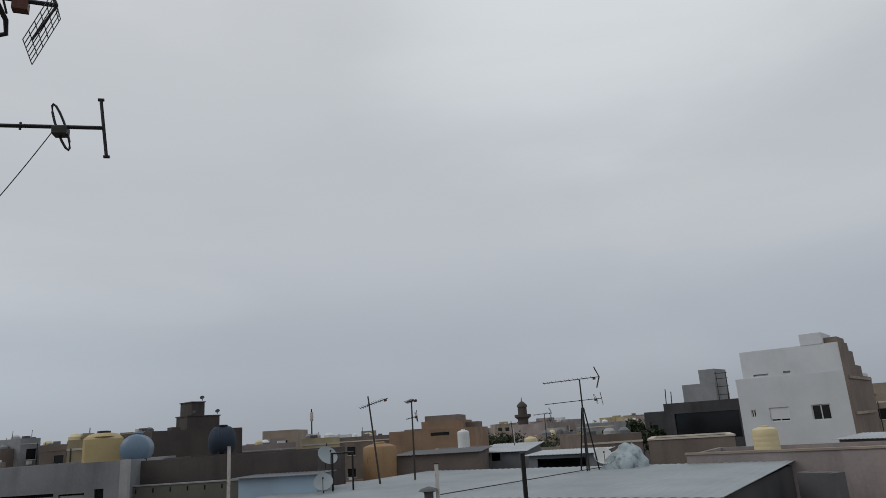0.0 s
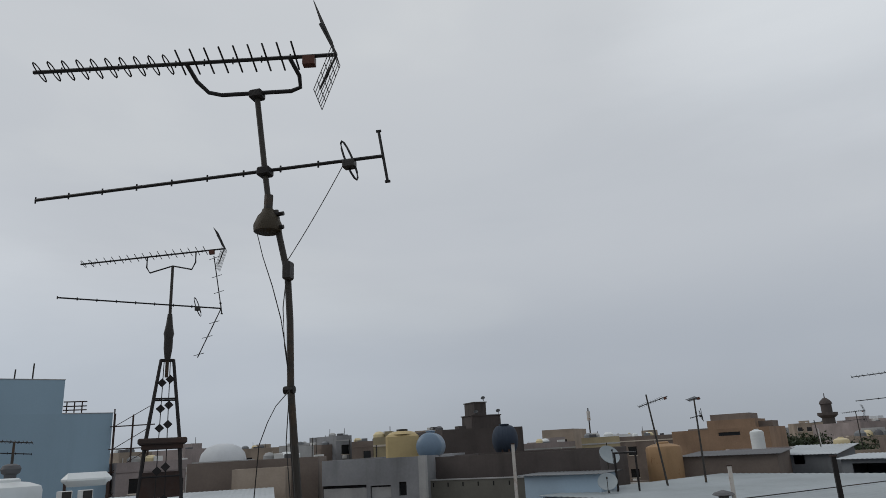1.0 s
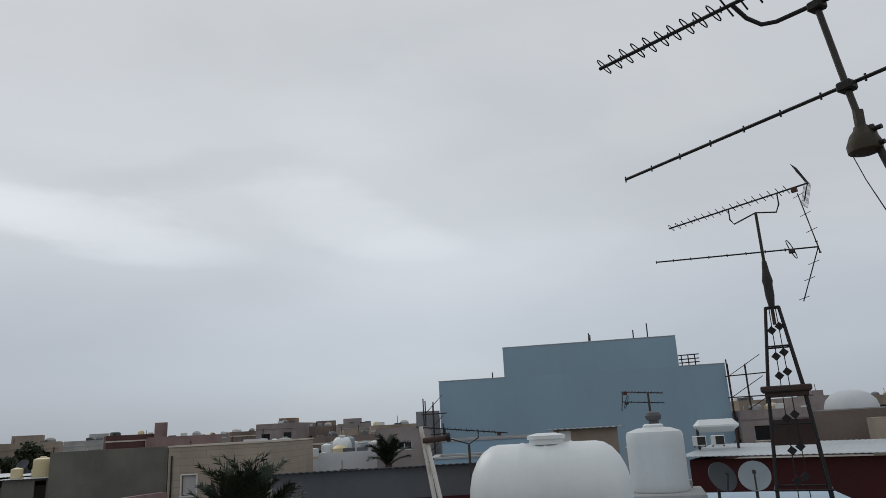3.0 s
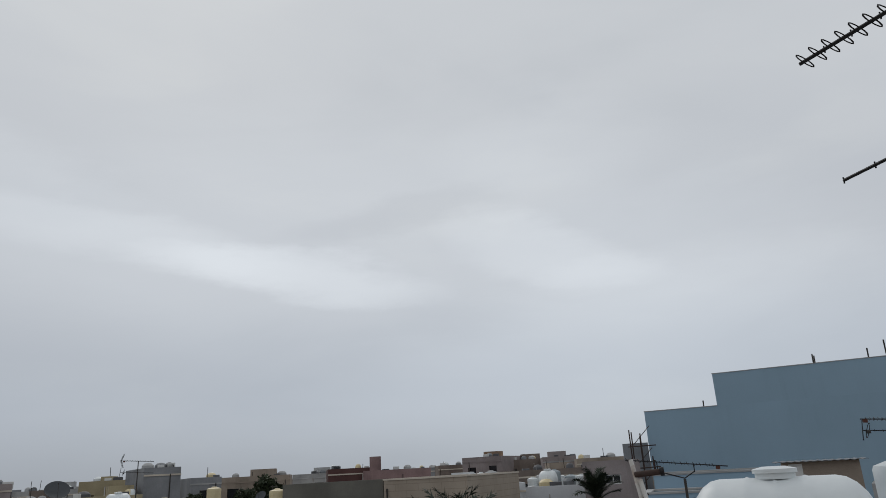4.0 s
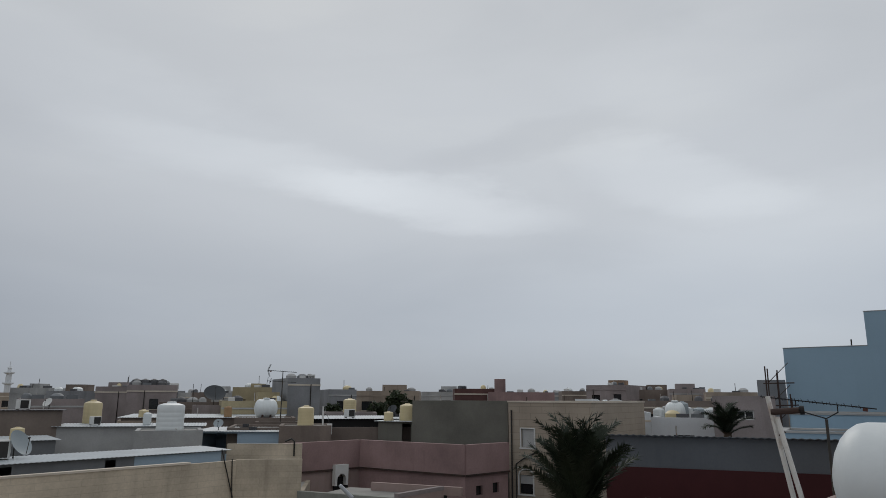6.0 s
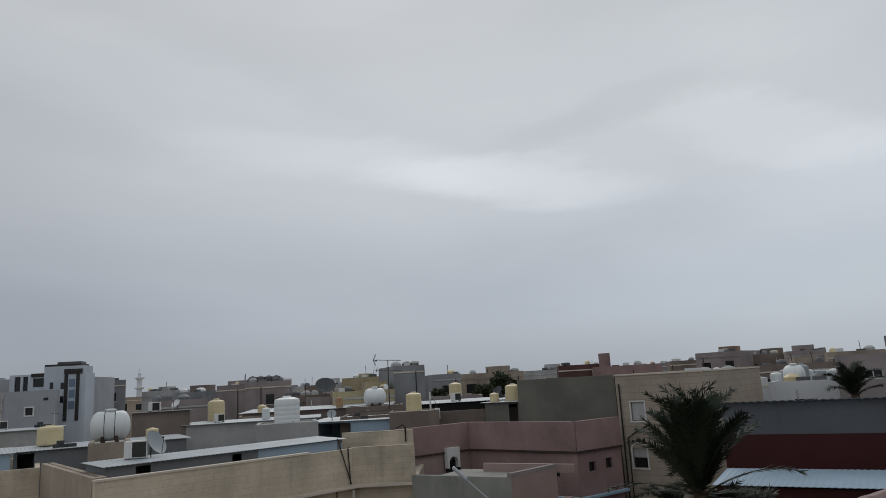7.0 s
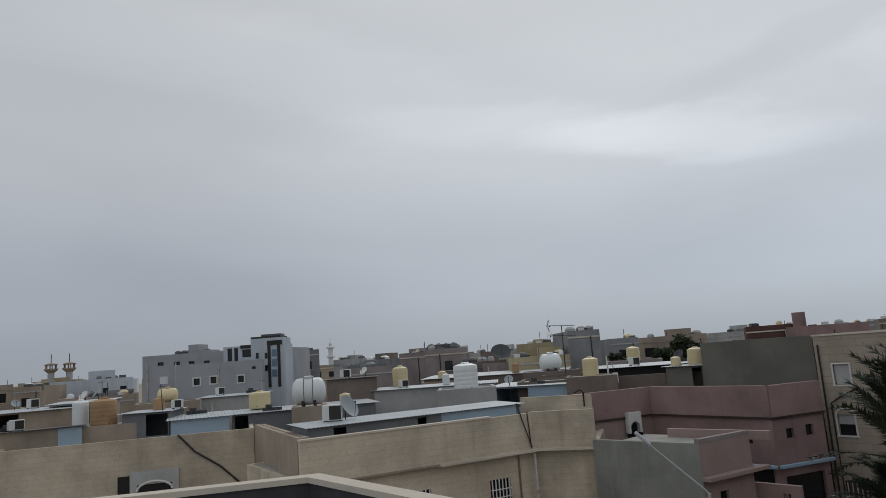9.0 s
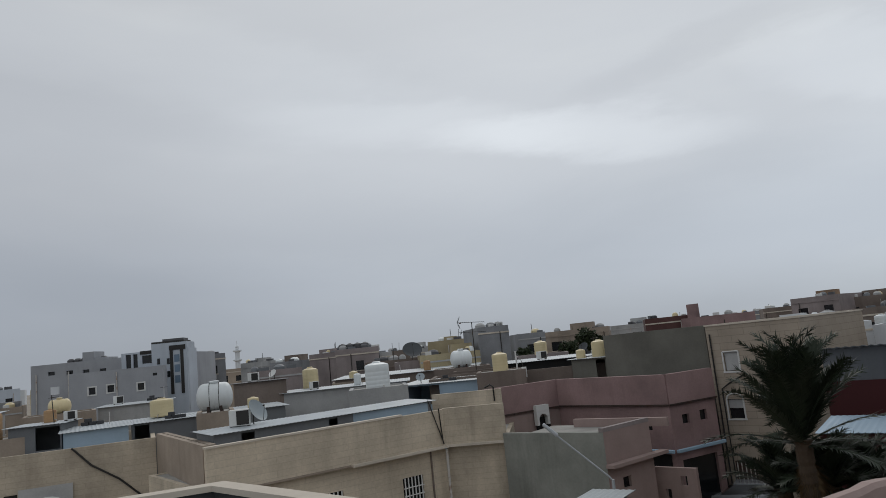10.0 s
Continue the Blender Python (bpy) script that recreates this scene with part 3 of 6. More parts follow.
# wall in near-black grey: the inner side's shade is in the colour
part("wall", prism(rim(0.015, 0.11), 0, 0.945), CONCRETE, pa, "inner face, its shade put in as dark grey")
part("coping", prism(rim(0.0, 0.13), 0.947, 0.985), STONE_CAP, pa)
RING = [Vector(q) for q in PLAN]
for p_, q_ in zip(RING[1:], RING[2:]):
    v = q_ - p_
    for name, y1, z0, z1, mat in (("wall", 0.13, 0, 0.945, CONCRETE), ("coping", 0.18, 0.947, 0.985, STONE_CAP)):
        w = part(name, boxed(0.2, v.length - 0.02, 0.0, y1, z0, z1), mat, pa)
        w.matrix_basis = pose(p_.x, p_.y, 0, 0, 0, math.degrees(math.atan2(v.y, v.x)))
bx = thing("storage_box", (*bearing(124.0, 4.5).xy, 9.3), 40, "pale blue painted box in the terrace corner", "box")
part("body", boxed(-0.35, 0.35, -0.25, 0.25, 0, 0.40, bevel=0.02), SHEET_BLUE, bx)
part("lid", boxed(-0.38, 0.38, -0.28, 0.28, 0.402, 0.44, bevel=0.01), SHEET_LIGHT, bx)

lower = thing("neighbour_house", (-5.36, 0.84, 0), 133.6, "adjoining house whose flat roof carries the white tanks", "house")
part("wall", boxed(0, 13.2, -6.4, 0, 0, 9.1), PLASTER_PINK_PALE, lower)
# near part coloured darker for the shade behind the roof edge
part("roof", boxed(0, 5.1, -6.4, 0, 9.102, 9.32), PLASTER_BROWN, lower, "near part of the roof, shade behind the rim put in as dark brown")
part("roof", boxed(5.102, 13.2, -6.4, 0, 9.102, 9.32), SHEET_BLUE, lower, "pale blue grey painted roof")
rim_bm, ring_prev = bmesh.new(), None
for k in range(67):
    n1, n2, n3 = (noise.noise(Vector((k * 0.55, q, 0))) for q in (3, 7, 11))
    half, ztop = 0.065 + 0.02 * n1, 9.585 + 0.035 * n2
    ring = [rim_bm.verts.new((0.2 * k, 0.11 + dy, z)) for dy, z in ((-half, 8.9), (-half, ztop - 0.04), (-half * 0.6, ztop + 0.01 * n3), (half * 0.6, ztop), (half, ztop - 0.05), (half, 8.9))]
    if ring_prev:
        for q in range(6):
            rim_bm.faces.new((ring_prev[q], ring_prev[(q + 1) % 6], ring[(q + 1) % 6], ring[q]))
    else:
        rim_bm.faces.new(ring[::-1])
    ring_prev = ring
rim_bm.faces.new(ring_prev)
part("parapet", rim_bm, PLASTER_PINK_PALE, lower, "rough pale pink roof edge")

# ---- the big aerial mast ----
MAST_D = 5.5
m0 = bearing(24.5, MAST_D)
mast = thing("antenna_mast", (m0.x, m0.y, 9.3), 0, "tall rusty pipe mast with rotator and two large television aerials", "antenna mast")
org = Vector((m0.x, m0.y, 9.3))


def spot(az, el, d):
    v = bearing(az, d) - org
    v.z = height(d - 0.14, el) - 9.3
    return v


low = spot(27.45, 19.3, MAST_D)
part("lower_pole", tubed([(0, 0, 0), spot(25.6, -1.7, MAST_D), spot(26.1, 5.15, MAST_D), spot(26.2, 10.5, MAST_D), spot(26.42, 14.2, MAST_D), spot(27.1, 17.2, MAST_D), low], 0.028, r1=0.024), PIPE_GREY, mast, "leaning rusty lower pipe")
up0, up1 = spot(28.0, 19.8, MAST_D), spot(29.2, 28.6, MAST_D)
part("upper_pole", tubed([up0, spot(28.35, 22.3, MAST_D), up1], 0.023), PIPE_GREY, mast)
c = spot(28.05, 18.4, MAST_D)
rot = part("rotator", lathe([(0.07, c.z - 0.10), (0.108, c.z - 0.085), (0.112, c.z - 0.03), (0.085, c.z + 0.035), (0.052, c.z + 0.075), (0.045, c.z + 0.10)], 14), PLASTIC_OLIVE, mast, "weathered olive rotator housing", smooth=True)
rot.location = (c.x, c.y, 0)
part("rotator_neck", tubed([c + Vector((0.0, 0, 0.09)), c + Vector((0.005, 0, 0.22))], 0.036), PIPE_GREY, rot).location = (-c.x, -c.y, 0)
for dz in (-0.06, 0.05):
    part("bracket", tubed([c + Vector((0.02, 0, dz)), c + Vector((0.135, 0, dz))], 0.018), IRON_DARK, mast)
for az, el, name in ((29.15, 28.3, "top_clamp"), (28.35, 22.35, "boom_clamp")):
    q = spot(az, el, MAST_D)
    part(name, boxed(q.x - 0.055, q.x + 0.055, q.y - 0.05, q.y + 0.05, q.z - 0.04, q.z + 0.035, bevel=0.012), IRON_DARK, mast)
q = spot(26.15, 14.5, MAST_D - 0.05)
part("amplifier_box", boxed(q.x - 0.045, q.x + 0.02, q.y - 0.07, q.y + 0.02, q.z - 0.08, q.z + 0.065, bevel=0.012), PLASTIC_BLACK, mast, "small black masthead amplifier")
# the two booms, level in the air, pointing away to the left
hu = (MAST_D - 0.14) * math.tan(radians(30.6)) * 0.985
uf, ub = spot(46.0, 27.6, hu / math.tan(radians(27.6)) + 0.14), spot(22.3, 31.7, hu / math.tan(radians(31.7)) + 0.14)
uhf_boom(mast, uf, ub, Vector((0, 0, 1)), 1.0, 19, 10)
hv = (MAST_D - 0.14) * math.tan(radians(22.55))
vf, vb = spot(44.95, 18.75, hv / math.tan(radians(18.75)) + 0.14), spot(18.4, 23.75, hv / math.tan(radians(23.75)) + 0.14)
vhf_boom(mast, vf, vb, Vector((0, 0, 1)), 1.0, 9, 0.81)
# U-shaped carrier under the upper boom
ca, cb = arrow(uf, ub, 0.505), arrow(uf, ub, 0.845)
dn = (up1 + Vector((0, 0, -0.02))) - arrow(ca, cb, 0.5)
part("u_bracket", tubed([ca, ca + dn * 0.55, ca + dn * 0.9 + (cb - ca) * 0.05, ca + dn + (cb - ca) * 0.16, cb + dn - (cb - ca) * 0.16, cb + dn * 0.9 - (cb - ca) * 0.05, cb + dn * 0.55, cb], 0.018), ALU, mast)


def sag(p, q, drop, n=9):
    return [arrow(p, q, k / n) + Vector((0, 0, -drop * 4 * (k / n) * (1 - k / n))) for k in range(n + 1)]


part("cable", tubed(sag(arrow(vf, vb, 0.9), spot(26.5, 15.2, MAST_D), 0.02), 0.004, seg=4), PLASTIC_BLACK, mast)
part("cable", tubed([c + Vector((-0.09, 0, -0.09)), spot(28.4, 15.6, MAST_D), spot(27.6, 13.2, MAST_D - 0.05), spot(26.9, 10.6, MAST_D - 0.05), spot(26.3, 6.9, MAST_D - 0.05)], 0.004, seg=4), PLASTIC_BLACK, mast)
part("cable", tubed([spot(26.55, 13.6, MAST_D - 0.05), spot(26.75, 11.5, MAST_D - 0.06), spot(26.6, 8.5, MAST_D - 0.05), spot(26.3, 6.4, MAST_D - 0.05)], 0.004, seg=4), PLASTIC_BLACK, mast)
part("cable", tubed([spot(26.2, 4.95, MAST_D - 0.05), spot(27.2, 3.8, MAST_D), spot(27.8, 2.6, MAST_D + 0.1), spot(28.4, 0.9, MAST_D + 0.2), spot(28.7, -3, MAST_D + 0.4)], 0.004, seg=4), PLASTIC_BLACK, mast)
for k in range(2):
    part("cable", tubed([spot(26.2, 5.0, MAST_D - 0.05), spot(26.4 - 0.3 * k, 1.0, MAST_D - 0.1), spot(26.0 - 0.3 * k, -4, MAST_D - 0.1)], 0.004, seg=4), PLASTIC_BLACK, mast)
q = spot(26.2, 5.0, MAST_D)
part("pipe_joint", tubed([q - Vector((0.04, 0, 0)), q + Vector((0.04, 0, 0.0))], 0.03), IRON_DARK, mast)

# ---- the ornate lattice tower with its own aerials ----
LT_D = 13.5
l0 = bearing(35.45, LT_D)
tower = thing("lattice_tower", (l0.x, l0.y, 9.32), 35.6, "dark wrought iron lattice tower carrying two television aerials", "lattice tower")
L = lambda el: height(LT_D - 0.14, el) - 9.32
z_top, z_mid, z_low = L(7.5), L(1.55), L(-5.3)
half_top, half_mid, half_low = 0.105, 0.275, 0.42
for sx in (-1, 1):
    for sy in (-1, 1):
        part("leg", tubed([(sx * half_low, sy * half_low, 0), (sx * half_mid, sy * half_mid, z_mid), (sx * half_top, sy * half_top, z_top)], 0.026, seg=6), IRON_DARK, tower)
for z, hw in ((z_top, half_top), (L(4.6), 0.185), (z_low, half_low), (L(-0.9), 0.325)):
    bm = bmesh.new()
    for a, b in (((-hw, -hw), (hw, -hw)), ((hw, -hw), (hw, hw)), ((hw, hw), (-hw, hw)), ((-hw, hw), (-hw, -hw))):
        tube(bm, [(*a, z), (*b, z)], 0.016, seg=6)
    part("ring", bm, IRON_DARK, tower)
part("platform", boxed(-0.39, 0.39, -0.39, 0.39, z_mid - 0.05, z_mid + 0.05, bevel=0.02), IRON_RUST, tower)
part("platform_skirt", boxed(-0.33, 0.33, -0.33, 0.33, z_mid - 0.13, z_mid - 0.052), IRON_RUST, tower)
part("panel", boxed(-0.33, 0.33, -0.012, 0.012, L(-2.4), L(-0.6)), IRON_RUST, tower, "rusty brown sheet panel")
for k, el in enumerate((5.9, 4.0, 2.6, -0.4, -2.6, -4.6)):
    for sx in (-1, 1):
        x, z = sx * 0.065, L(el) + 0.03 * sx
        bm = boxed(-0.055, 0.055, -0.01, 0.01, -0.055, 0.055)
        bmesh.ops.transform(bm, matrix=Matrix.Translation((x, -0.14 - 0.03 * k, z)) @ pose(0, 0, 0, 0, 45, 0), verts=bm.verts)
        part("diamond", bm, IRON_DARK, tower)
for sx in (-1, 1):
    part("inner_rod", tubed([(sx * 0.09, -0.3, 0.02), (sx * 0.05, -0.14, z_top)], 0.008, seg=5), IRON_DARK, tower)
part("plinth", boxed(-0.62, 0.62, -0.62, 0.62, 0, 0.06), IRON_RUST, tower)
zb, zc = L(12.0), L(14.7)
part("mast", tubed([(0, 0, z_top - 0.3), (0, 0, zc)], 0.03, r1=0.025), PIPE_GREY, tower)
part("rotator", lathe([(0.05, L(7.6)), (0.075, L(8.4)), (0.075, L(9.2)), (0.09, L(9.5)), (0.06, L(10.2)), (0.04, L(11.0))], 12), PLASTIC_BLACK, tower, smooth=True)
inv = pose(l0.x, l0.y, 9.32, 0, 0, 35.6).inverted()


def tspot(az, el, d=LT_D):
    v = bearing(az, d)
    v.z = height(d - 0.14, el)
    return inv @ v


tf, tb = tspot(41.9, 14.45, LT_D + 0.5), tspot(31.6, 16.2, LT_D - 0.4)
uhf_boom(tower, tf, tb, Vector((0, 0, 1)), 0.95, 17, 2)
ca, cb = arrow(tf, tb, 0.46), arrow(tf, tb, 0.80)
part("u_bracket", tubed([ca, ca + Vector((0, 0, -0.2)), ca + Vector((0.06, 0, -0.3)), Vector((0, 0, zc)), cb + Vector((-0.06, 0, -0.34)), cb + Vector((0, 0, -0.2)), cb], 0.014), ALU, tower)
vf2, vb2 = tspot(43.2, 11.95, LT_D + 0.2), tspot(31.7, 11.5, LT_D - 0.2)
va = vhf_boom(tower, vf2, vb2, Vector((0, 0, 1)), 1.0, 8, 0.75, 0.1)
for el, dx in ((15.6, -0.10), (7.7, -0.42)):
    e = tspot(32.4 if el > 12 else 33.3, el, LT_D - 0.3)
    bm = bmesh.new()
    tube(bm, [vb2, e], 0.010, seg=5)
    for k in (0.3, 0.6, 0.95):
        g = arrow(vb2, e, k)
        tube(bm, [g + Vector((-0.08, 0.1, 0.0)), g + Vector((0.08, -0.1, 0.02))], 0.006, seg=4)
    part("reflector_arm", bm, ALU, va)

# ---- tanks and clutter on the neighbour's roof ----
p = bearing(53.2, 10.3)
big = lying_tank((p.x, p.y, 9.32), 53.2 - 4, 0.70, 1.35, TANK_WHITE, "large white fibreglass tank lying on a flat roof", 0.02, bulge=0.62)
p = bearing(45.0, 15.0)
upright_tank((p.x, p.y, 9.62), 0.55, 1.24, TANK_WHITE, "white upright plastic water tank beside the lying tank", rib=0.997)
part_of = thing("tank_plinth", (p.x, p.y, 9.32), 45, "low pale concrete plinth under a white tank", "plinth")
part("slab", boxed(-0.8, 0.8, -0.8, 0.8, 0, 0.296, bevel=0.02), PLASTER_PALE, part_of)
p = bearing(44.9, 15.2)
vent = thing("roof_ventilator", (p.x, p.y, 10.88), 0, "small dark turning roof ventilator on a tank", "ventilator")
part("drum", lathe([(0.10, 0), (0.10, 0.06), (0.15, 0.09), (0.17, 0.16), (0.14, 0.22), (0.06, 0.25)], 12), SHEET_DARK, vent, smooth=True)
for az, d, r in ((40.7, 15.5, 0.5), (38.4, 15.6, 0.5)):
    p = bearing(az, d)
    dish((p.x, p.y, 9.32), az + (35 if az > 40 else 0), r * 0.6, DISH_DARK if az > 40 else DISH_GREY, "grey satellite dish standing on the flat roof", 25, 0.25)
# two pale leaning pipes with a rusty barrel
po = Vector((*bearing(61.5, 10.6).xy, 9.32))
prop = thing("pipe_prop", po, 0, "two pale leaning pipes tied to a rusty cylinder", "pipe frame")


def pspot(az, el, d):
    v = bearing(az, d)
    v.z = height(d, el)
    return v - po


part("pipe", tubed([(0, 0, 0), pspot(62.95, 0.25, 10.9)], 0.032), PIPE_PALE, prop)
part("pipe", tubed([pspot(60.9, -9.0, 10.5), pspot(62.45, -1.2, 10.8)], 0.032), PIPE_PALE, prop)
part("cylinder", tubed([pspot(62.8, -0.85, 10.85), pspot(60.95, -0.7, 10.8)], 0.042, seg=12), IRON_RUST, prop, "rusty iron cylinder")
part("cylinder_end", tubed([pspot(60.95, -0.7, 10.8), pspot(60.65, -0.68, 10.8)], 0.06, seg=14), IRON_DARK, prop)
part("tie_bar", tubed([pspot(62.6, -2.6, 10.8), pspot(62.0, -2.2, 10.8)], 0.018, seg=6), IRON_RUST, prop)
# a low aerial pointing right, on the roof behind
p = bearing(59.2, 17)
t = thing("television_aerial", (p.x, p.y, 7.6), 0, "long low television aerial on a short pipe", "aerial", "roof television aerials")
a, b = bearing(63.3, 17.2) - p, bearing(56.1, 16.8) - p
a.z, b.z = height(17, 0.25) - 7.6, height(17, -0.55) - 7.6
uhf_boom(t, a, b, Vector((0, 0, 1)), 0.85, 15, 0, mesh=0.0)
part("mast", tubed([(0, 0, 0), (0, 0, height(17, -1.3) - 7.6)], 0.03), PIPE_GREY, t)
ca, cb = arrow(a, b, 0.32), arrow(a, b, 0.68)
part("u_bracket", tubed([ca, ca + Vector((0, 0, -0.2)), Vector((0, 0, height(17, -1.25) - 7.6)), cb + Vector((0, 0, -0.15)), cb], 0.014), ALU, t)

# ---- north-east: long brown walls, sheet roof, white and concrete houses ----
wr = thing("sheet_roof_house", (-4.1, 32.5, 0), -41.9, "low house under a wide pale corrugated sheet roof", "house")
length, deep = 19.5, 13.3
part("wall", boxed(0.2, length - 0.4, 0.3, deep - 0.3, 0, 8.3), PLASTER_GREY, wr)
bm = corrugated(length, deep, 0.12, pitch=0.36, amp=0.012)
bmesh.ops.translate(bm, verts=bm.verts, vec=(0, 0, 8.77))
part("sheet_roof", bm, SHEET_WORN, wr, "pale corrugated sheet roof")
part("end_wall", boxed(length - 0.38, length - 0.14, 0.3, deep - 0.3, 0, 8.72), CONCRETE, wr)
part("front_wall", boxed(0.2, length - 0.39, 0.05, 0.29, 0, 8.70), CONCRETE, wr)
part("ridge_line", tubed([(9.5, 0.5, 8.835), (11.5, deep - 0.4, 8.95)], 0.02, seg=5), PIPE_GREY, wr)
for az, d, h, bz in ((-6.9, 25.6, 9.95, 8.79), (-13.7, 23.2, 10.2, 8.79), (8.9, 30, 11.0, 0)):
    p = bearing(az, d)
    po_ = thing("roof_post", (p.x, p.y, bz), 0, "bare steel post standing on a roof", "post", "roof posts")
    part("shaft", boxed(-0.06, 0.06, -0.06, 0.06, 0, h - bz), PIPE_PALE if az > -10 else IRON_DARK, po_)
    part("cap", boxed(-0.08, 0.08, -0.08, 0.08, h - bz + 0.002, h - bz + 0.04), IRON_RUST, po_)
p = bearing(-6.2, 25.4)
cow = thing("chimney_cowl", (p.x, p.y, 8.79), 0, "small metal chimney cowl on a sheet roof", "chimney")
part("flue", lathe([(0.16, 0), (0.16, 0.26)], 12), SHEET_DARK, cow)
part("cowl", lathe([(0.2, 0.262), (0.36, 0.30), (0.28, 0.37), (0.05, 0.44)], 12), SHEET_DARK, cow)

gw = frontage(23.9, 38, 16.4, 36)
g = house("grey plastered house with small garage-like windows", gw, 9, height(37, -0.5), PLASTER_GREY, parapet=0.34, windows=[(along(gw, a)[0], along(gw, b)[0], height(37, e2), height(37, e1)) for a, b, e1, e2 in ((23.9, 20.5, -2.4, -3.4), (18.0, 17.4, -2.3, -3.3), (20.2, 18.6, -2.5, -3.4))])
for a, b in ((23.85, 20.55), (20.15, 18.65)):
    block(g, "roller_shutter", along(gw, a)[0], along(gw, b)[0], 0.10, 0.15, height(37, -3.4), height(37, -2.62), PLASTER_PALE)
part("pillar", boxed(gw[2] + 0.01, gw[2] + 0.36, -0.06, 0.3, 0, height(37, -0.45)), PLASTER_PALE, g)
bw = frontage(16.0, 39, 2.3, 36)
house("dark stained brown wall house with pale lower band", bw, 8, height(38, -0.65), PLASTER_DARK, parapet=0.2)
lw = thing("lower_wall", (*bearing(15.9, 38.2).xy, 0), bw[1], "pale brown yard wall below a darker wall", "wall")
part("wall", boxed(0, bw[2] * 0.98, -0.3, -0.02, 0, height(37, -2.45)), PLASTER_OLIVE, lw)
part("coping", boxed(-0.02, bw[2] * 0.98 + 0.02, -0.34, -0.022, height(37, -2.45) + 0.002, height(37, -2.36)), PLASTER_PALE, lw)
for k in range(11):
    part("drain_slot", boxed(0.55 + k * 0.82, 0.61 + k * 0.82, -0.315, -0.302, height(37, -2.62) - 0.2, height(37, -2.62)), INSIDE_SHADE, lw)
sf = frontage(8.2, 34.5, 2.4, 33)
shed("pale blue sheet shed against a brown wall", sf, 2.2, 0.0, height(34, -2.45), height(35, -2.35), SHEET_BLUE, SHEET_GREY)

p = bearing(17.6, 42)
t = thing("water_tank", (p.x, p.y, height(42, -0.9)), 17, "large square yellow water tank on a roof", "water tank", "roof water tanks")
part("body", boxed(-0.95, 0.95, -0.8, 0.8, 0, 1.55, bevel=0.12), TANK_YELLOW, t)
part("crown", lathe([(0.85, 1.552), (0.7, 1.68), (0.4, 1.74), (0.3, 1.74)], 20), TANK_YELLOW, t, smooth=True)
part("lid", lathe([(0.3, 1.742), (0.33, 1.75), (0.33, 1.84), (0.1, 1.86)], 16), PLASTIC_BLACK, t)
p = bearing(15.35, 40)
lying_tank((p.x, p.y, height(40, -0.9)), 96, 0.72, 1.3, TANK_BLUE, "round blue steel tank with rounded ends on a roof", 0.05)

dk = frontage(14.4, 71, 8.0, 75)
h = house("dark brown house with stepped roof tower", dk, 9, height(71, 1.42), PLASTER_DARK, parapet=0.7)
for a, b, e0, e1, nm in ((11.86, 9.54, 1.42, 2.35, "roof_storey"), (11.46, 10.51, 2.35, 3.4, "roof_tower")):
    u0, u1 = along(dk, a)[0], along(dk, b)[0]
    y0 = 0.4 if nm == "roof_storey" else 0.8
    block(h, nm, u0, u1, y0, y0 + 2.4, height(73, e0) - 0.7, height(73, e1), PLASTER_DARK)
    block(h, "cornice", u0 - 0.08, u1 + 0.08, y0 - 0.08, y0 + 2.48, height(73, e1) + 0.002, height(73, e1) + 0.10, PLASTER_DARK)
block(h, "roof_hatch", along(dk, 12.9)[0], along(dk, 12.3)[0], 0.5, 1.5, height(73, 1.42) - 0.7, height(73, 1.62), PLASTER_DARK)
p = bearing(9.45, 60)
lying_tank((p.x, p.y, height(60, -0.75)), 9, 1.15, 0.9, TANK_NAVY, "large round dark blue tank on a roof", 0.05)
for az, el in ((11.61, 2.5), (9.84, 2.5), (10.98, 3.55)):
    p = bearing(az, 72.6)
    dish((p.x, p.y, height(73, el) - 0.1), 0, 0.22, DISH_DARK, "small dark satellite dish on a tower", 40, 0.12)
f = frontage(6.5, 95, 4.05, 94)
house("small tan house with two dark doors", f, 8, height(95, 0.95), PLASTER_TAN, [(1.4, 2.2, 10.3, 11.6), (2.6, 3.2, 10.5, 11.3)], parapet=0.5)
p = bearing(2.75, 120)
t = thing("radio_mast", (p.x, p.y, 0), 0, "slim distant radio mast", "mast")
part("shaft", tubed([(0, 0, 0), (0, 0, height(120, 2.45))], 0.16, r1=0.10), PIPE_GREY, t)
part("antenna_cluster", tubed([(0, 0, height(120, 1.5)), (0, 0, height(120, 2.2))], 0.28, seg=8), PIPE_PALE, t)

f = frontage(-3.3, 82, -10.1, 80)
h = house("orange brown house with stepped upper floors", f, 12, height(81, 0.3), PLASTER_ORANGE, [(along(f, -6.6)[0], along(f, -8.1)[0], height(81, -0.2), height(81, 0.05))], parapet=0.3)
block(h, "upper_floor", along(f, -5.6)[0], along(f, -9.0)[0], 2, 9, height(81, 0.3) - 0.3, height(81, 0.95), PLASTER_ORANGE)
block(h, "upper_floor", along(f, -5.75)[0], along(f, -8.6)[0], 3, 8, height(81, 0.95) + 0.002, height(81, 1.4), PLASTER_BROWN)
block(h, "stair_tower", along(f, -8.6)[0] + 0.1, along(f, -10.0)[0], 4, 8, height(81, 0.3) - 0.3, height(81, 0.75), PLASTER_BROWN)

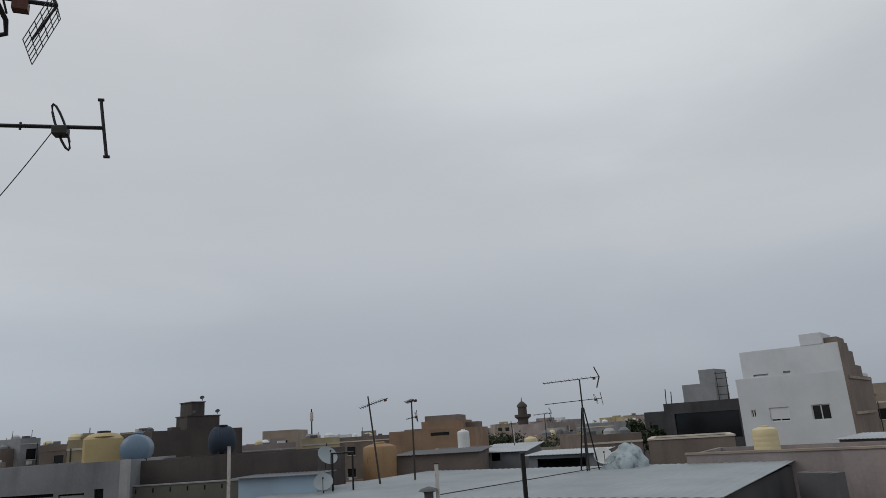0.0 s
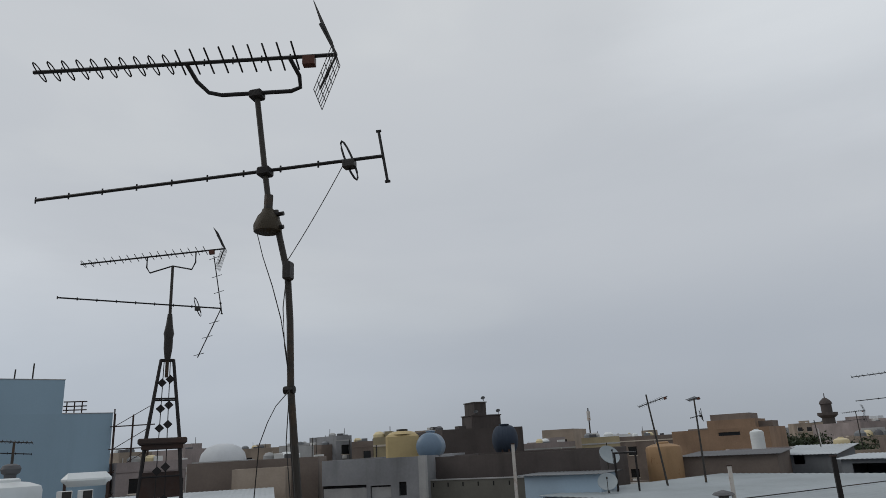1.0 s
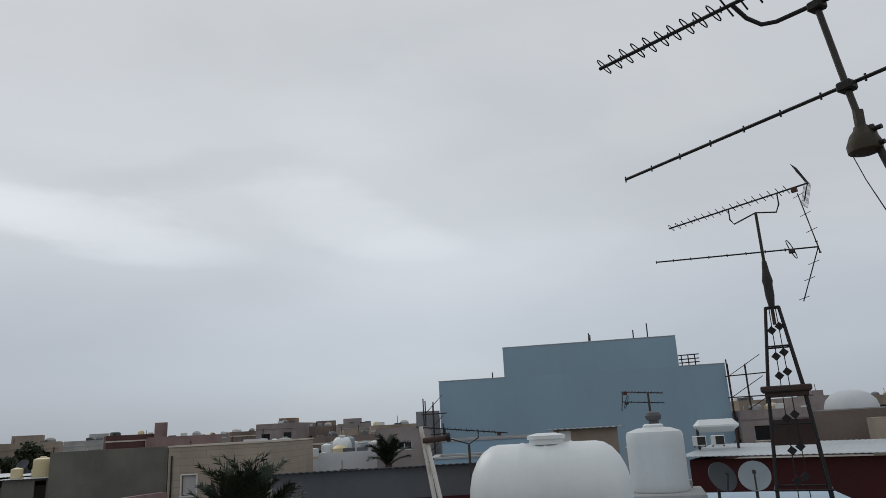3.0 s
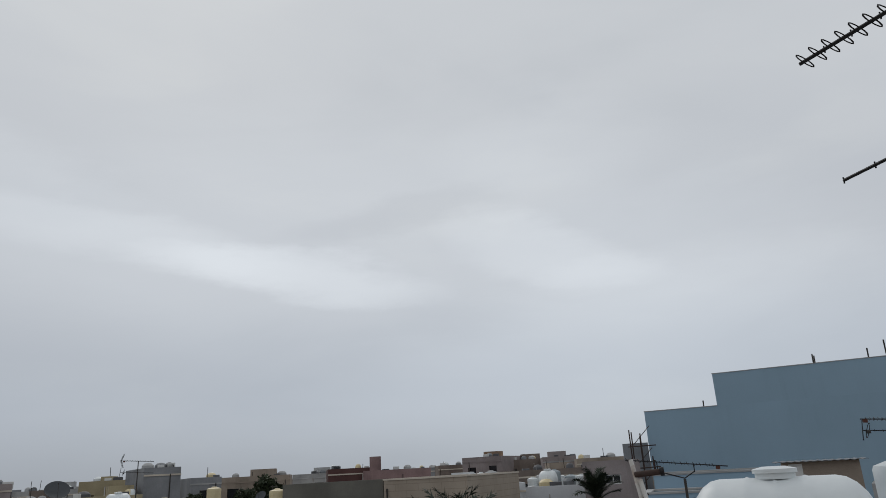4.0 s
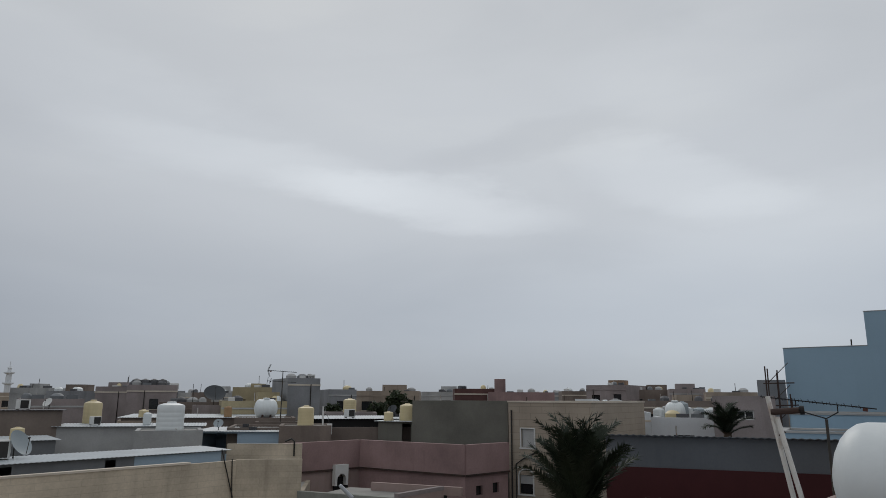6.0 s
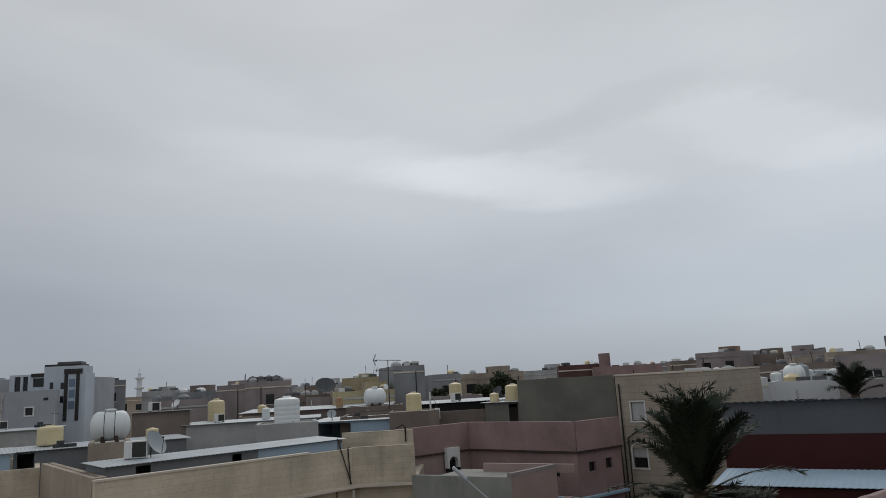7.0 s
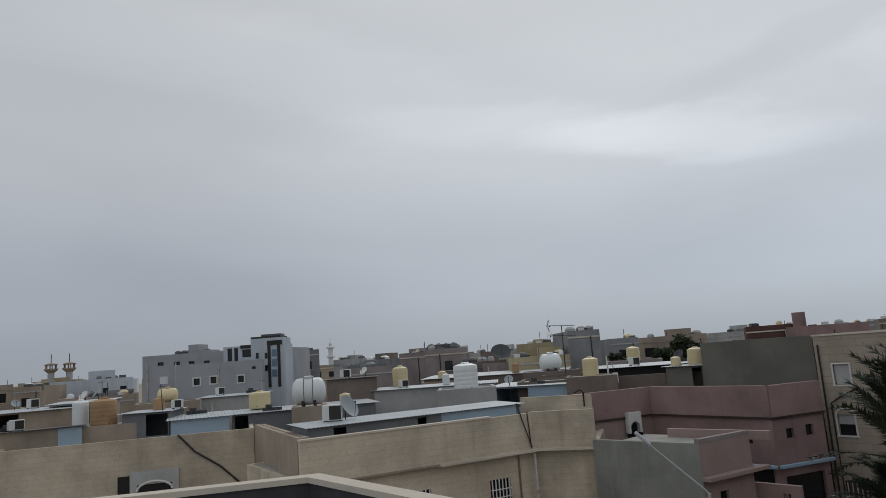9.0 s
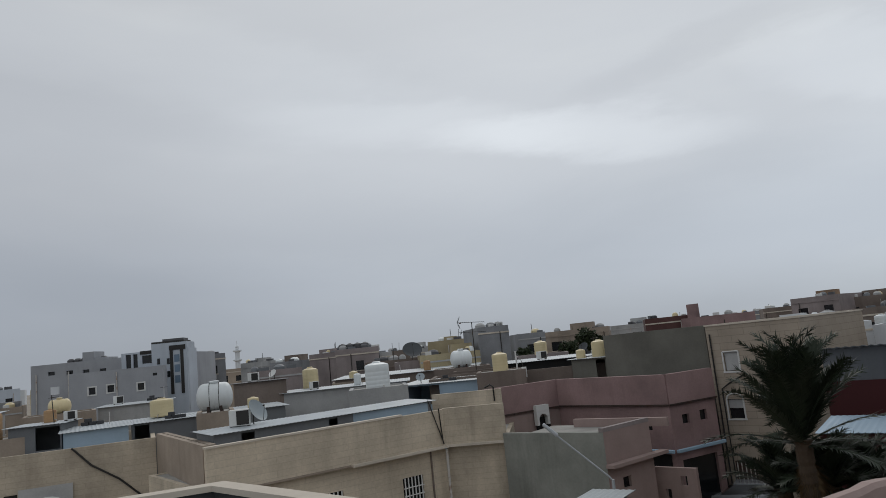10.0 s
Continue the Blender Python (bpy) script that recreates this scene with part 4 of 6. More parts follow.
p = bearing(-14.05, 150)
t = thing("minaret", (p.x, p.y, 0), 0, "dark slender mosque minaret with balcony and pointed cap", "minaret")
zt = height(150, 2.2)
part("shaft", lathe([(1.35, 0), (1.1, zt - 4.2), (1.1, zt - 4.1)], 14), PLASTER_DARK, t)
part("balcony", lathe([(1.1, zt - 4.09), (1.75, zt - 3.6), (1.75, zt - 3.1), (1.2, zt - 3.09)], 14), PLASTER_DARK, t)
part("lantern", lathe([(0.95, zt - 3.08), (0.95, zt - 1.6), (1.15, zt - 1.55), (1.0, zt - 1.1), (0.35, zt - 0.5), (0.1, zt - 0.4), (0.06, zt + 0.4)], 14), PLASTER_DARK, t, smooth=True)

cf = frontage(-24.9, 77, -31.0, 74)
h = house("unfinished raw concrete house with dark open floor", cf, 12, height(76, 1.1), CONCRETE, [(along(cf, -25.6)[0], along(cf, -30.2)[0], height(76, -1.6), height(76, 0.3)), (along(cf, -30.4)[0], along(cf, -30.8)[0], height(76, -1.2), height(76, 0.4))], parapet=0.5)
house("lower dark raw concrete wing", frontage(-23.4, 79, -24.95, 78), 9, height(78, 0.55), CONCRETE, [(0.5, 1.4, 8.6, 10.4)], parapet=0.4)
for a, b, e1, y in ((-25.9, -28.35, 2.45, 2.0), (-27.15, -28.3, 3.5, 2.4)):
    block(h, "stair_tower", along(cf, a)[0], along(cf, b)[0], y, y + 3.5, height(76, 1.1) - 0.5, height(76, e1), PLASTER_GREY)
for az in (-25.1, -25.5, -29.6, -30.4):
    u = along(cf, az)[0]
    part("rebar", tubed([(u, 0.12, height(76, 1.1) + 0.0), (u + 0.08, 0.12, height(76, 1.1) + random.uniform(0.8, 1.7))], 0.05, seg=5), IRON_RUST, h)
bm = bmesh.new()
for u in (along(cf, -28.5)[0], along(cf, -29.2)[0]):
    tube(bm, [(u, 2, height(76, 1.1) - 0.4), (u, 2, height(76, 3.2))], 0.04, seg=5)
for el in (1.5, 2.1, 2.7, 3.1):
    tube(bm, [(along(cf, -28.4)[0], 2, height(76, el)), (along(cf, -29.3)[0], 2, height(76, el))], 0.035, seg=5)
part("scaffold", bm, PIPE_GREY, h)

wf = frontage(-30.3, 61.2, -37.45, 59.5)
wwin = [(along(wf, a)[0], along(wf, b)[0], height(60, e2), height(60, e1)) for a, b, e1, e2 in ((-31.0, -31.35, 0.22, -0.34), (-32.25, -33.55, 0.28, -0.72), (-35.0, -36.2, 0.3, -0.77))]
h = house("white plastered multi-storey house with few windows", wf, 11, height(60, 2.52), PLASTER_WHITE, wwin, parapet=0.2, frame_mat=FRAME_WHITE)
uf_ = along(wf, -30.85)[0]
zu0, zu1 = height(60, 2.52), height(60, 4.5)
up = part("upper_storey", pierced(bmesh.new(), wf[2] - uf_, zu1, 0.25, [(0.8, 1.9, zu0 + 0.12, zu0 + 0.26), (3.0, 3.5, zu0 + 0.15, zu0 + 0.32)], zu0 - 0.19), PLASTER_WHITE, h)
up.location = (uf_, 0.05, 0)
block(h, "upper_storey", uf_, wf[2], 0.302, 4.2, zu0 - 0.19, zu1 - 0.05, PLASTER_WHITE)
block(h, "stair_tower", along(wf, -35.05)[0], along(wf, -36.5)[0], 0.02, 3.5, zu1 + 0.002, height(60, 5.3), PLASTER_WHITE)
block(h, "roof_clutter", along(wf, -36.5)[0] + 0.02, wf[2] - 0.1, 0.6, 3.5, zu1 + 0.002, zu1 + 0.45, PLASTER_BROWN)
block(h, "window_shutter", wwin[1][0] + 0.02, wwin[1][1] - 0.02, 0.09, 0.14, wwin[1][2] + 0.18, wwin[1][3] - 0.02, PLASTER_WHITE)
for y0, y1, zz in ((0, 2.6, zu1), (2.602, 4.4, zu1 - 0.55), (4.402, 7.0, zu0 + 0.5), (7.002, 11, zu0 - 0.3)):
    block(h, "side_wall", wf[2] + 0.003, wf[2] + 0.2, y0, y1, 0, zz, PLASTER_BROWN)
for k in range(3):
    block(h, "side_ledge", wf[2] + 0.201, wf[2] + 0.30, 0.3, 10.5 - k, zu0 - 2.6 * k - 0.6, zu0 - 2.6 * k - 0.4, PLASTER_TAN)

f = frontage(-23.4, 46, -29.6, 46)
house("low brown house with pale roof slab", f, 6, height(46, -1.55), PLASTER_BROWN, cap=STONE_CAP, parapet=0.3)
f = frontage(-26.0, 36, -45.0, 35)
h = house("long low pinkish brown yard wall house", f, 7, height(36, -2.75), PLASTER_MAUVE, parapet=0.4)
block(h, "coping", -0.05, f[2], -0.06, 0.32, height(36, -2.75) + 0.002, height(36, -2.6), PLASTER_TAN)
f = frontage(-36.3, 44, -45, 42)
shed("brown roof room under a corrugated sheet", f, 4, 0.0, height(43, -2.2), height(46, -1.9), PLASTER_BROWN, SHEET_LIGHT, [(2.0, 3.1, 8.2, 8.9), (4.2, 5.2, 8.2, 8.9)])
p = bearing(-31.65, 40)
t = upright_tank((p.x, p.y, height(36, -2.75) - 0.4), 0.62, 1.45, TANK_CREAM, "cream plastic water tank on a brown roof")
f = frontage(-33.2, 31.5, -35.4, 30.5)
house("dark backed lean-to in the yard", f, 0.7, height(31, -4.3), SHEET_DARK, parapet=0.1)
# small things on those roofs
p = bearing(-2.5, 43.5)
upright_tank((p.x, p.y, height(43.5, -3.4)), 1.0, 2.25, TANK_RUST, "rusty brown round tank with stained sides", rib=0.998)
p = bearing(-14.5, 52)
upright_tank((p.x, p.y, height(52, -2.2)), 0.47, 1.35, TANK_CREAM, "cream plastic water tank on a roof")
p = bearing(-9.2, 60)
upright_tank((p.x, p.y, height(60, -1.3)), 0.5, 1.5, TANK_WHITE, "white plastic water tank on a roof")
f = frontage(-10.3, 48, -13.9, 47)
shed("grey sheet hut with small window and pale roof", f, 4, 0.0, height(47.5, -1.75), height(51, -1.2), SHEET_GREY, SHEET_LIGHT, [(0.9, 1.5, 9.0, 9.5)])
f = frontage(-14.2, 42, -19.5, 41)
shed("open dark shed under a pale sheet roof", f, 4, 0.0, height(41.5, -2.2), height(45, -1.9), SHEET_GREY, SHEET_LIGHT, [(0.5, 3.3, 8.3, 9.2)])
f = frontage(-3.8, 44, -10.3, 43)
shed("low brown sheet shed row", f, 5, 0.0, height(43.5, -1.6), height(48, -1.3), PLASTER_BROWN, SHEET_DARK)
f = frontage(-6.2, 45, -8.9, 45)
shed("small pale block hut", f, 2.5, 0.0, height(45, -2.15), height(47, -2.05), PLASTER_PALE, SHEET_LIGHT)
small_aerial(-2.47, 35, 8.8, 3.17, -1.07, -3.3, None, "leaning television aerial on a thin pipe mast", lean=-0.45, mesh=0.0, rise=0.19, drop=0.57)
small_aerial(-5.2, 36, 8.8, 2.6, -4.75, -5.6, 1.3, mesh=0.0)
small_aerial(-18.75, 35, 8.85, 3.4, -15.85, -20.3, 1.75, "aerial pair on a braced tripod pole")
bm_t = thing("tripod_stand", (*bearing(-18.75, 35.1).xy, 8.85), 0, "dark iron tripod bracing an aerial pole", "stand")
for a in (0, 120, 240):
    part("leg", tubed([(0.5 * math.cos(radians(a)), 0.5 * math.sin(radians(a)), 0), (0.05 * math.cos(radians(a)), 0.05 * math.sin(radians(a)), 2.9)], 0.035), IRON_DARK, bm_t)
small_aerial(-15.75, 70, 9.0, 0.95, -14.9, -16.3, 0.4)
p = bearing(0.4, 33)
fr = thing("iron_stand", (p.x, p.y, 8.81), 0, "black iron frame stand on a roof", "stand")
for x in (-0.45, 0.45):
    for y in (-0.4, 0.4):
        part("leg", boxed(x - 0.04, x + 0.04, y - 0.04, y + 0.04, 0, 1.55), IRON_DARK, fr)
part("top_frame", boxed(-0.5, 0.5, -0.45, 0.45, 1.552, 1.62), IRON_DARK, fr)
for az, d, el, r, mt in ((1.9, 32, -3.4, 0.42, DISH_GREY), (1.6, 35, -1.4, 0.5, DISH_GREY), (-19.9, 35.5, -2.9, 0.45, FRAME_WHITE)):
    p = bearing(az, d)
    dish((p.x, p.y, 8.85 if az < 0 else height(d, el) - r), random.uniform(-60, 40), r, mt, "pale grey satellite dish on a roof", 35, 0.25)


# crumpled tarpaulin over a heap
p = bearing(-21.6, 36)
tp = thing("tarpaulin_heap", (p.x, p.y, 8.86), 20, "heap covered with a crumpled pale blue tarpaulin", "tarpaulin")
bm = bmesh.new()
bmesh.ops.create_icosphere(bm, subdivisions=4, radius=1.0)
for v in bm.verts:
    q = v.co.copy()
    turn_ = math.atan2(q.y, q.x)
    fold = abs(math.sin(3.5 * turn_ + 1.6 * noise.noise(q * 1.4))) * (1 - max(0, q.z)) * 0.30
    k = 0.92 + 0.26 * noise.noise(q * 1.9) + fold + 0.07 * abs(noise.noise(q * 6.5))
    v.co = Vector((q.x * 1.02 * k, q.y * 0.9 * k, max(-0.02, q.z * 1.12 * (0.95 + 0.25 * noise.noise(q * 1.7)) + 0.05 * noise.noise(q * 8))))
part("cover", bm, TARP, tp)

# ---- north-west: the blue building, sheds before it ----
bf = frontage(61.35, 64.0, 39.1, 64.0)
BZ0, BZ1 = height(63, 3.77), height(62.8, 6.16)
bb_ = thing("blue_building", (bf[0].x, bf[0].y, 0), bf[1], "large blank pale blue rendered building, still under construction", "building")
part("wall", boxed(0, bf[2], 0, 14, 0, BZ0), PLASTER_BLUE, bb_)
u0, u1 = along(bf, 56.0)[0], along(bf, 42.38)[0]
part("upper_wall", boxed(u0, u1, 0.0, 12, BZ0 + 0.001, BZ1), PLASTER_BLUE, bb_)
part("coping", boxed(-0.03, u0 - 0.01, -0.03, 0.25, BZ0 + 0.002, BZ0 + 0.06), PLASTER_PALE, bb_)
part("coping", boxed(u1 + 0.01, bf[2] + 0.03, -0.03, 0.25, BZ0 + 0.002, BZ0 + 0.06), PLASTER_PALE, bb_)
part("coping", boxed(u0 - 0.03, u1 + 0.03, -0.03, 0.25, BZ1 + 0.002, BZ1 + 0.06), PLASTER_PALE, bb_)
for az, h_ in ((57.0, 0.0), (49.0, 0.75), (48.9, 0.6), (45.5, 0.75), (44.4, 1.25)):
    u = along(bf, az)[0]
    z = BZ1 if h_ else BZ0
    part("pipe_stub", tubed([(u, 0.4, z + 0.06), (u + 0.02, 0.4, z + 0.06 + (h_ or 0.5))], 0.06, seg=6), PIPE_GREY, bb_)
u = along(bf, 42.2)[0]
bm = bmesh.new()
for x in (0.15, 0.7, 1.25):
    tube(bm, [(u + x, 0.5, BZ0 + 0.06), (u + x, 0.5, BZ0 + 1.0)], 0.05, seg=5)
for z in (0.3, 0.6, 0.95):
    tube(bm, [(u - 0.1, 0.5, BZ0 + z), (u + 1.6, 0.5, BZ0 + z + 0.04)], 0.05, seg=5)
part("roof_scaffold", bm, IRON_RUST, bb_)


def scaffold(az, d, base, zt, wide, label):
    p = bearing(az, d)
    s = thing("scaffolding", (p.x, p.y, base), az, label, "scaffolding")
    H = zt - base
    for i in range(3):
        for y in (0, 1.0):
            part("standard", tubed([(wide * i / 2, y, 0), (wide * i / 2 + random.uniform(-0.1, 0.1), y, H * (1.0, 0.96, 0.82)[i] + random.uniform(-0.3, 0.3))], 0.055, seg=5), IRON_RUST, s)
    z = 1.8
    while z < H:
        part("ledger", tubed([(-0.3, 0, z), (wide + random.uniform(0.1, 0.5), 0, z + random.uniform(-0.1, 0.2))], 0.05, seg=5), IRON_RUST, s)
        part("brace", tubed([(0, 0, z), (wide, 0, z + 1.6)], 0.03, seg=5), IRON_RUST, s)
        z += 1.75
    return s


scaffold(38.95, 63.5, 0, height(63, 3.9), 2.6, "rusty scaffolding poles beside the blue building")
scaffold(62.6, 62, 0, height(62, 2.45), 1.6, "scaffolding poles on the far side of the blue building")
f = frontage(63.3, 66, 61.4, 66)
house("grey stair tower by the blue building", f, 5, height(66, 1.45), PLASTER_GREY)
f = frontage(66.5, 52, 62.2, 52)
house("grey brown house with square barred window", f, 8, height(52, 0.3), PLASTER_MAUVE, [(along(f, 64.9)[0], along(f, 63.7)[0], height(52, -1.45), height(52, -0.75))], frame_mat=FRAME_WHITE, parapet=0.4)

f = frontage(42.6, 31, 28.0, 30)
rz = height(30.5, -2.75)
h = house("dark red house under a pale sheet canopy", f, 9, rz - 0.25, PLASTER_RED, parapet=0.4)
bm = corrugated(f[2] + 0.6, 6, 0.22, amp=0.008)
bmesh.ops.translate(bm, verts=bm.verts, vec=(-0.3, -0.4, rz - 0.1))
part("sheet_roof", bm, SHEET_LIGHT, h, "pale sheet canopy")
p = bearing(40.4, 34)
t = thing("cooler_cover", (p.x, p.y, height(34, -1.5) - 0.3), 40, "white domed fibreglass cover on a roof", "cover")
bm = boxed(-0.95, 0.95, -0.5, 0.5, 0.45, 1.0, bevel=0.24)
part("hood", bm, TANK_WHITE, t)
for x in (-0.8, 0.8):
    part("leg", boxed(x - 0.05, x + 0.05, -0.3, 0.3, -0.3, 0.6), IRON_RUST, t)
for az in (42.2, 40.9):
    p = bearing(az, 33.0)
    air_cooler((p.x, p.y, height(33.4, -2.05) - 0.13), 40, 0.62)
f = frontage(61.3, 42, 51.0, 42)
house("low pale blue annex behind the white tank", f, 6, height(42, -1.0), PLASTER_BLUE, cap=PLASTER_PALE, parapet=0.3)
f = frontage(62.2, 36, 55.0, 36)
house("lower pale blue roof room behind the tank", f, 4, height(36, -2.3), PLASTER_BLUE, cap=PLASTER_PALE, parapet=0.2)
f = frontage(52.5, 26, 47.6, 26)
h = shed("tan and white huts on a roof", f, 2, 0.0, height(26, -0.55), height(28, -0.5), PLASTER_TAN, SHEET_GREY, panels=((0.2, 0.6, FRAME_WHITE),))
small_aerial(45.0, 26, 10.0, 1.95, 43.9, 47.0, 1.2, mesh=0.0)
f = frontage(33.8, 40, 24.2, 39)
h = house("brown stained flat roofed house with pale side", f, 8, height(39.5, -0.15), PLASTER_BROWN, parapet=0.5)
f = frontage(30.6, 37, 26.7, 36.5)
house("pale grey brown block wall", f, 2, height(36.8, -0.75), PLASTER_TAN, parapet=0.1)
p = bearing(31.3, 67)
t = thing("white_dome", (p.x, p.y, height(64, -0.05) - 0.2), 0, "white ribbed dome on a roof", "dome")
part("shell", lathe([(2.0, 0), (2.0, 0.35), (1.85, 0.85), (1.4, 1.35), (0.75, 1.62), (0.1, 1.68)], 24), PLASTER_WHITE, t, smooth=True)
f = frontage(34, 64, 29, 64)
house("pale low house under a white dome", f, 8, height(64, -0.05), PLASTER_PALE, [(1.0, 1.7, 9.4, 10.2), (3.4, 4.1, 9.4, 10.2)], parapet=0.2)

# ---- west: red wall, palms, cream house, pink house ----
f = frontage(74.6, 33, 57.5, 33)
zt, zm = height(32.6, -2.75), height(32.6, -5.07)
h = house("long house wall, grey sheet above dark red paint", f, 9, zm, PLASTER_RED, parapet=0.1)
part("sheet_wall", boxed(0.05, f[2] - 0.05, 0.06, 0.18, zm + 0.002, zt), SHEET_SLATE, h, "dark grey profiled sheet screen")
bm = corrugated(f[2] + 0.4, 3, -0.5, pitch=0.3, amp=0.02)
bmesh.ops.translate(bm, verts=bm.verts, vec=(-0.2, -0.25, zt + 0.05))
part("sheet_roof", bm, SHEET_GREY, h)
f = frontage(75.8, 28.3, 62.5, 27.8)
lo = thing("low_sheet_roof", (f[0].x, f[0].y, 0), f[1], "low white sheet roof below a red wall", "roof")
part("wall", boxed(0.1, f[2] - 0.1, 0.25, 3.3, 0, 6.68), PLASTER_RED, lo)
bm = corrugated(f[2], 3.6, 0.12, amp=0.008)
bmesh.ops.translate(bm, verts=bm.verts, vec=(0, 0, 6.78))
part("sheet_roof", bm, SHEET_BLUE, lo)

tf_ = frontage(82.0, 47.5, 75.5, 45.3)
zt = 11 - 47 * math.tan(radians(0.3))
DT = lambda az: (tf_[0] + Vector((math.cos(radians(tf_[1])), math.sin(radians(tf_[1])), 0)) * along(tf_, az)[0]).length


def tw(a, b, e1, e2):
    return (along(tf_, a)[0], along(tf_, b)[0], along(tf_, a, e2)[1], along(tf_, a, e1)[1])


twins = [tw(81.0, 80.0, -2.3, -3.75), tw(81.2, 80.15, -5.8, -7.2), tw(79.2, 78.4, -8.95, -9.6), tw(77.2, 76.4, -6.0, -7.0), tw(78.9, 78.4, -5.6, -6.2)]
h = house("cream stone-block house with arched white window frames", tf_, 12, zt, BLOCK_CREAM, twins, parapet=1.2, cap=STONE_CAP)
for u0, u1, z0, z1 in twins:
    bm = bmesh.new()
    for q in ((u0 - 0.09, u0 - 0.002, z0, z1), (u1 + 0.002, u1 + 0.09, z0, z1), (u0 - 0.13, u1 + 0.13, z0 - 0.1, z0 - 0.002)):
        box(bm, q[0], q[1], -0.05, 0.1, q[2], q[3])
    cx, r = (u0 + u1) / 2, (u1 - u0) / 2
    arched = (u0, z0) in [(q[0], q[2]) for q in (twins[1], twins[3])]
    tube(bm, [(cx + (r + 0.045) * math.cos(x), -0.0, z1 + (0.35 if arched else 0.0) * math.sin(x)) for x in [math.pi * k / 8 for k in range(9)]], 0.05, seg=6)
    part("window_surround", bm, FRAME_WHITE, h)
for k, lo_k in ((0, 0.0), (1, 0.5), (2, 0.0)):
    u0, u1, z0, z1 = twins[k]
    block(h, "shutter", u0 + 0.03, u1 - 0.03, 0.1, 0.14, z0 + (z1 - z0) * lo_k + 0.03, z1 - 0.03, PLASTER_PALE, "pale grey shutter")
u0, u1 = along(tf_, 81.3)[0], along(tf_, 79.9)[0]
block(h, "gate", u0, u1, -0.05, -0.004, 0, 2.5, IRON_RUST, "tall dark metal gate")
for k in range(5):
    block(h, "gate_rib", u0 + (u1 - u0) * (k + 0.5) / 5 - 0.03, u0 + (u1 - u0) * (k + 0.5) / 5 + 0.03, -0.08, -0.052, 0.05, 2.45, PIPE_PALE)
part("downpipe", tubed([(0.25, -0.08, 0.2), (0.25, -0.08, zt - 0.5)], 0.05), PLASTIC_BLACK, h)
part("downpipe", tubed([(along(tf_, 79.6)[0], -0.08, along(tf_, 79.6, -4.0)[1]), (along(tf_, 80.8)[0], -0.1, along(tf_, 80.8, -4.6)[1]), (along(tf_, 81.4)[0], -0.08, along(tf_, 81.4, -5.0)[1]), (along(tf_, 81.4)[0], -0.08, 0.2)], 0.05), PLASTIC_BLACK, h)
# the olive side block above the pink roof
f = frontage(89.7, 50.5, 82.05, 48.0)
h = house("olive grey blank upper wall above a pink roof", f, 8, height(49, -0.2), PLASTER_OLIVE, parapet=0.6)

zp = height(45, -3.5)
zpb = height(45, -5.7)
pf = frontage(93.8, 48.5, 85.45, 43.5)
pr = frontage(85.45, 43.5, 82.1, 46.5)
pl = frontage(99.6, 44.9, 93.8, 48.5)


def pwins(fr, rows):
    out = []
    for a, b, e1, e2 in rows:
        (ua, za), (ub, _) = along(fr, a, e1), along(fr, b)
        out.append((ua, ub, along(fr, a, e2)[1], za))
    return out


h = thing("pink_house", (pf[0].x, pf[0].y, 0), pf[1], "dusty pink rendered house with high roof parapet", "house")
inv_h = pose(pf[0].x, pf[0].y, 0, 0, 0, pf[1]).inverted()


def face(parent, inv_m, fr, zt, zb_, wall, band, wins=(), thick=0.3):
    """One flat front of a house that turns corners: wall, projecting parapet band and window panes."""
    m = inv_m @ pose(fr[0].x, fr[0].y, 0, 0, 0, fr[1])
    w = part("wall", pierced(bmesh.new(), fr[2], zb_, thick, wins), wall, parent)
    w.matrix_basis = m
    if band:
        b = part("parapet", boxed(-0.03, fr[2] + 0.03, -0.10, thick, zb_ + 0.002, zt), band, parent)
        b.matrix_basis = m
        b = part("ledge", boxed(-0.05, fr[2] + 0.05, -0.16, -0.102, zb_ - 0.08, zb_ + 0.02), IRON_RUST, parent)
        b.matrix_basis = m
    for u0, u1, z0, z1 in wins:
        g_ = part("window", boxed(u0 - 0.02, u1 + 0.02, 0.16, 0.2, z0 - 0.02, z1 + 0.02), GLASS, parent)
        g_.matrix_basis = m
    return m


face(h, inv_h, pf, zp, zpb, PLASTER_PINK, PLASTER_PINK, pwins(pf, ((90.9, 89.5, -6.6, -7.2), (88.2, 86.9, -6.9, -7.6))))
face(h, inv_h, pr, zp, zpb, PLASTER_PINK, PLASTER_PINK, pwins(pr, ((84.6, 84.1, -6.7, -7.4), (83.3, 82.8, -6.45, -7.2), (85.0, 82.5, -10.0, -13.4))))
face(h, inv_h, pl, zp, zpb, PLASTER_PINK_PALE, PLASTER_PINK, ())
roof_in = part("roof", boxed(0.3, pf[2] - 0.8, 0.32, 9.0, zpb - 0.3, zpb - 0.05), ROOF_SCREED, h)
part("core", boxed(0.4, pf[2] - 0.4, 1.4, 9.0, 0, zpb - 0.32), PLASTER_PINK, h)
mr = inv_h @ pose(pr[0].x, pr[0].y, 0, 0, 0, pr[1])
zc0, zc1 = height(44, -9.35), height(44, -9.1)
cn = part("canopy", boxed(-0.1, pr[2] + 0.1, -0.35, -0.17, zc0, zc1, bevel=0.03), PLASTER_BLUE, h, "pale blue grey concrete canopy slab")
cn.matrix_basis = mr
part("canopy", boxed(pf[2] - 2.2, pf[2] + 0.1, -0.35, -0.17, zc0, zc1, bevel=0.03), PLASTER_BLUE, h)
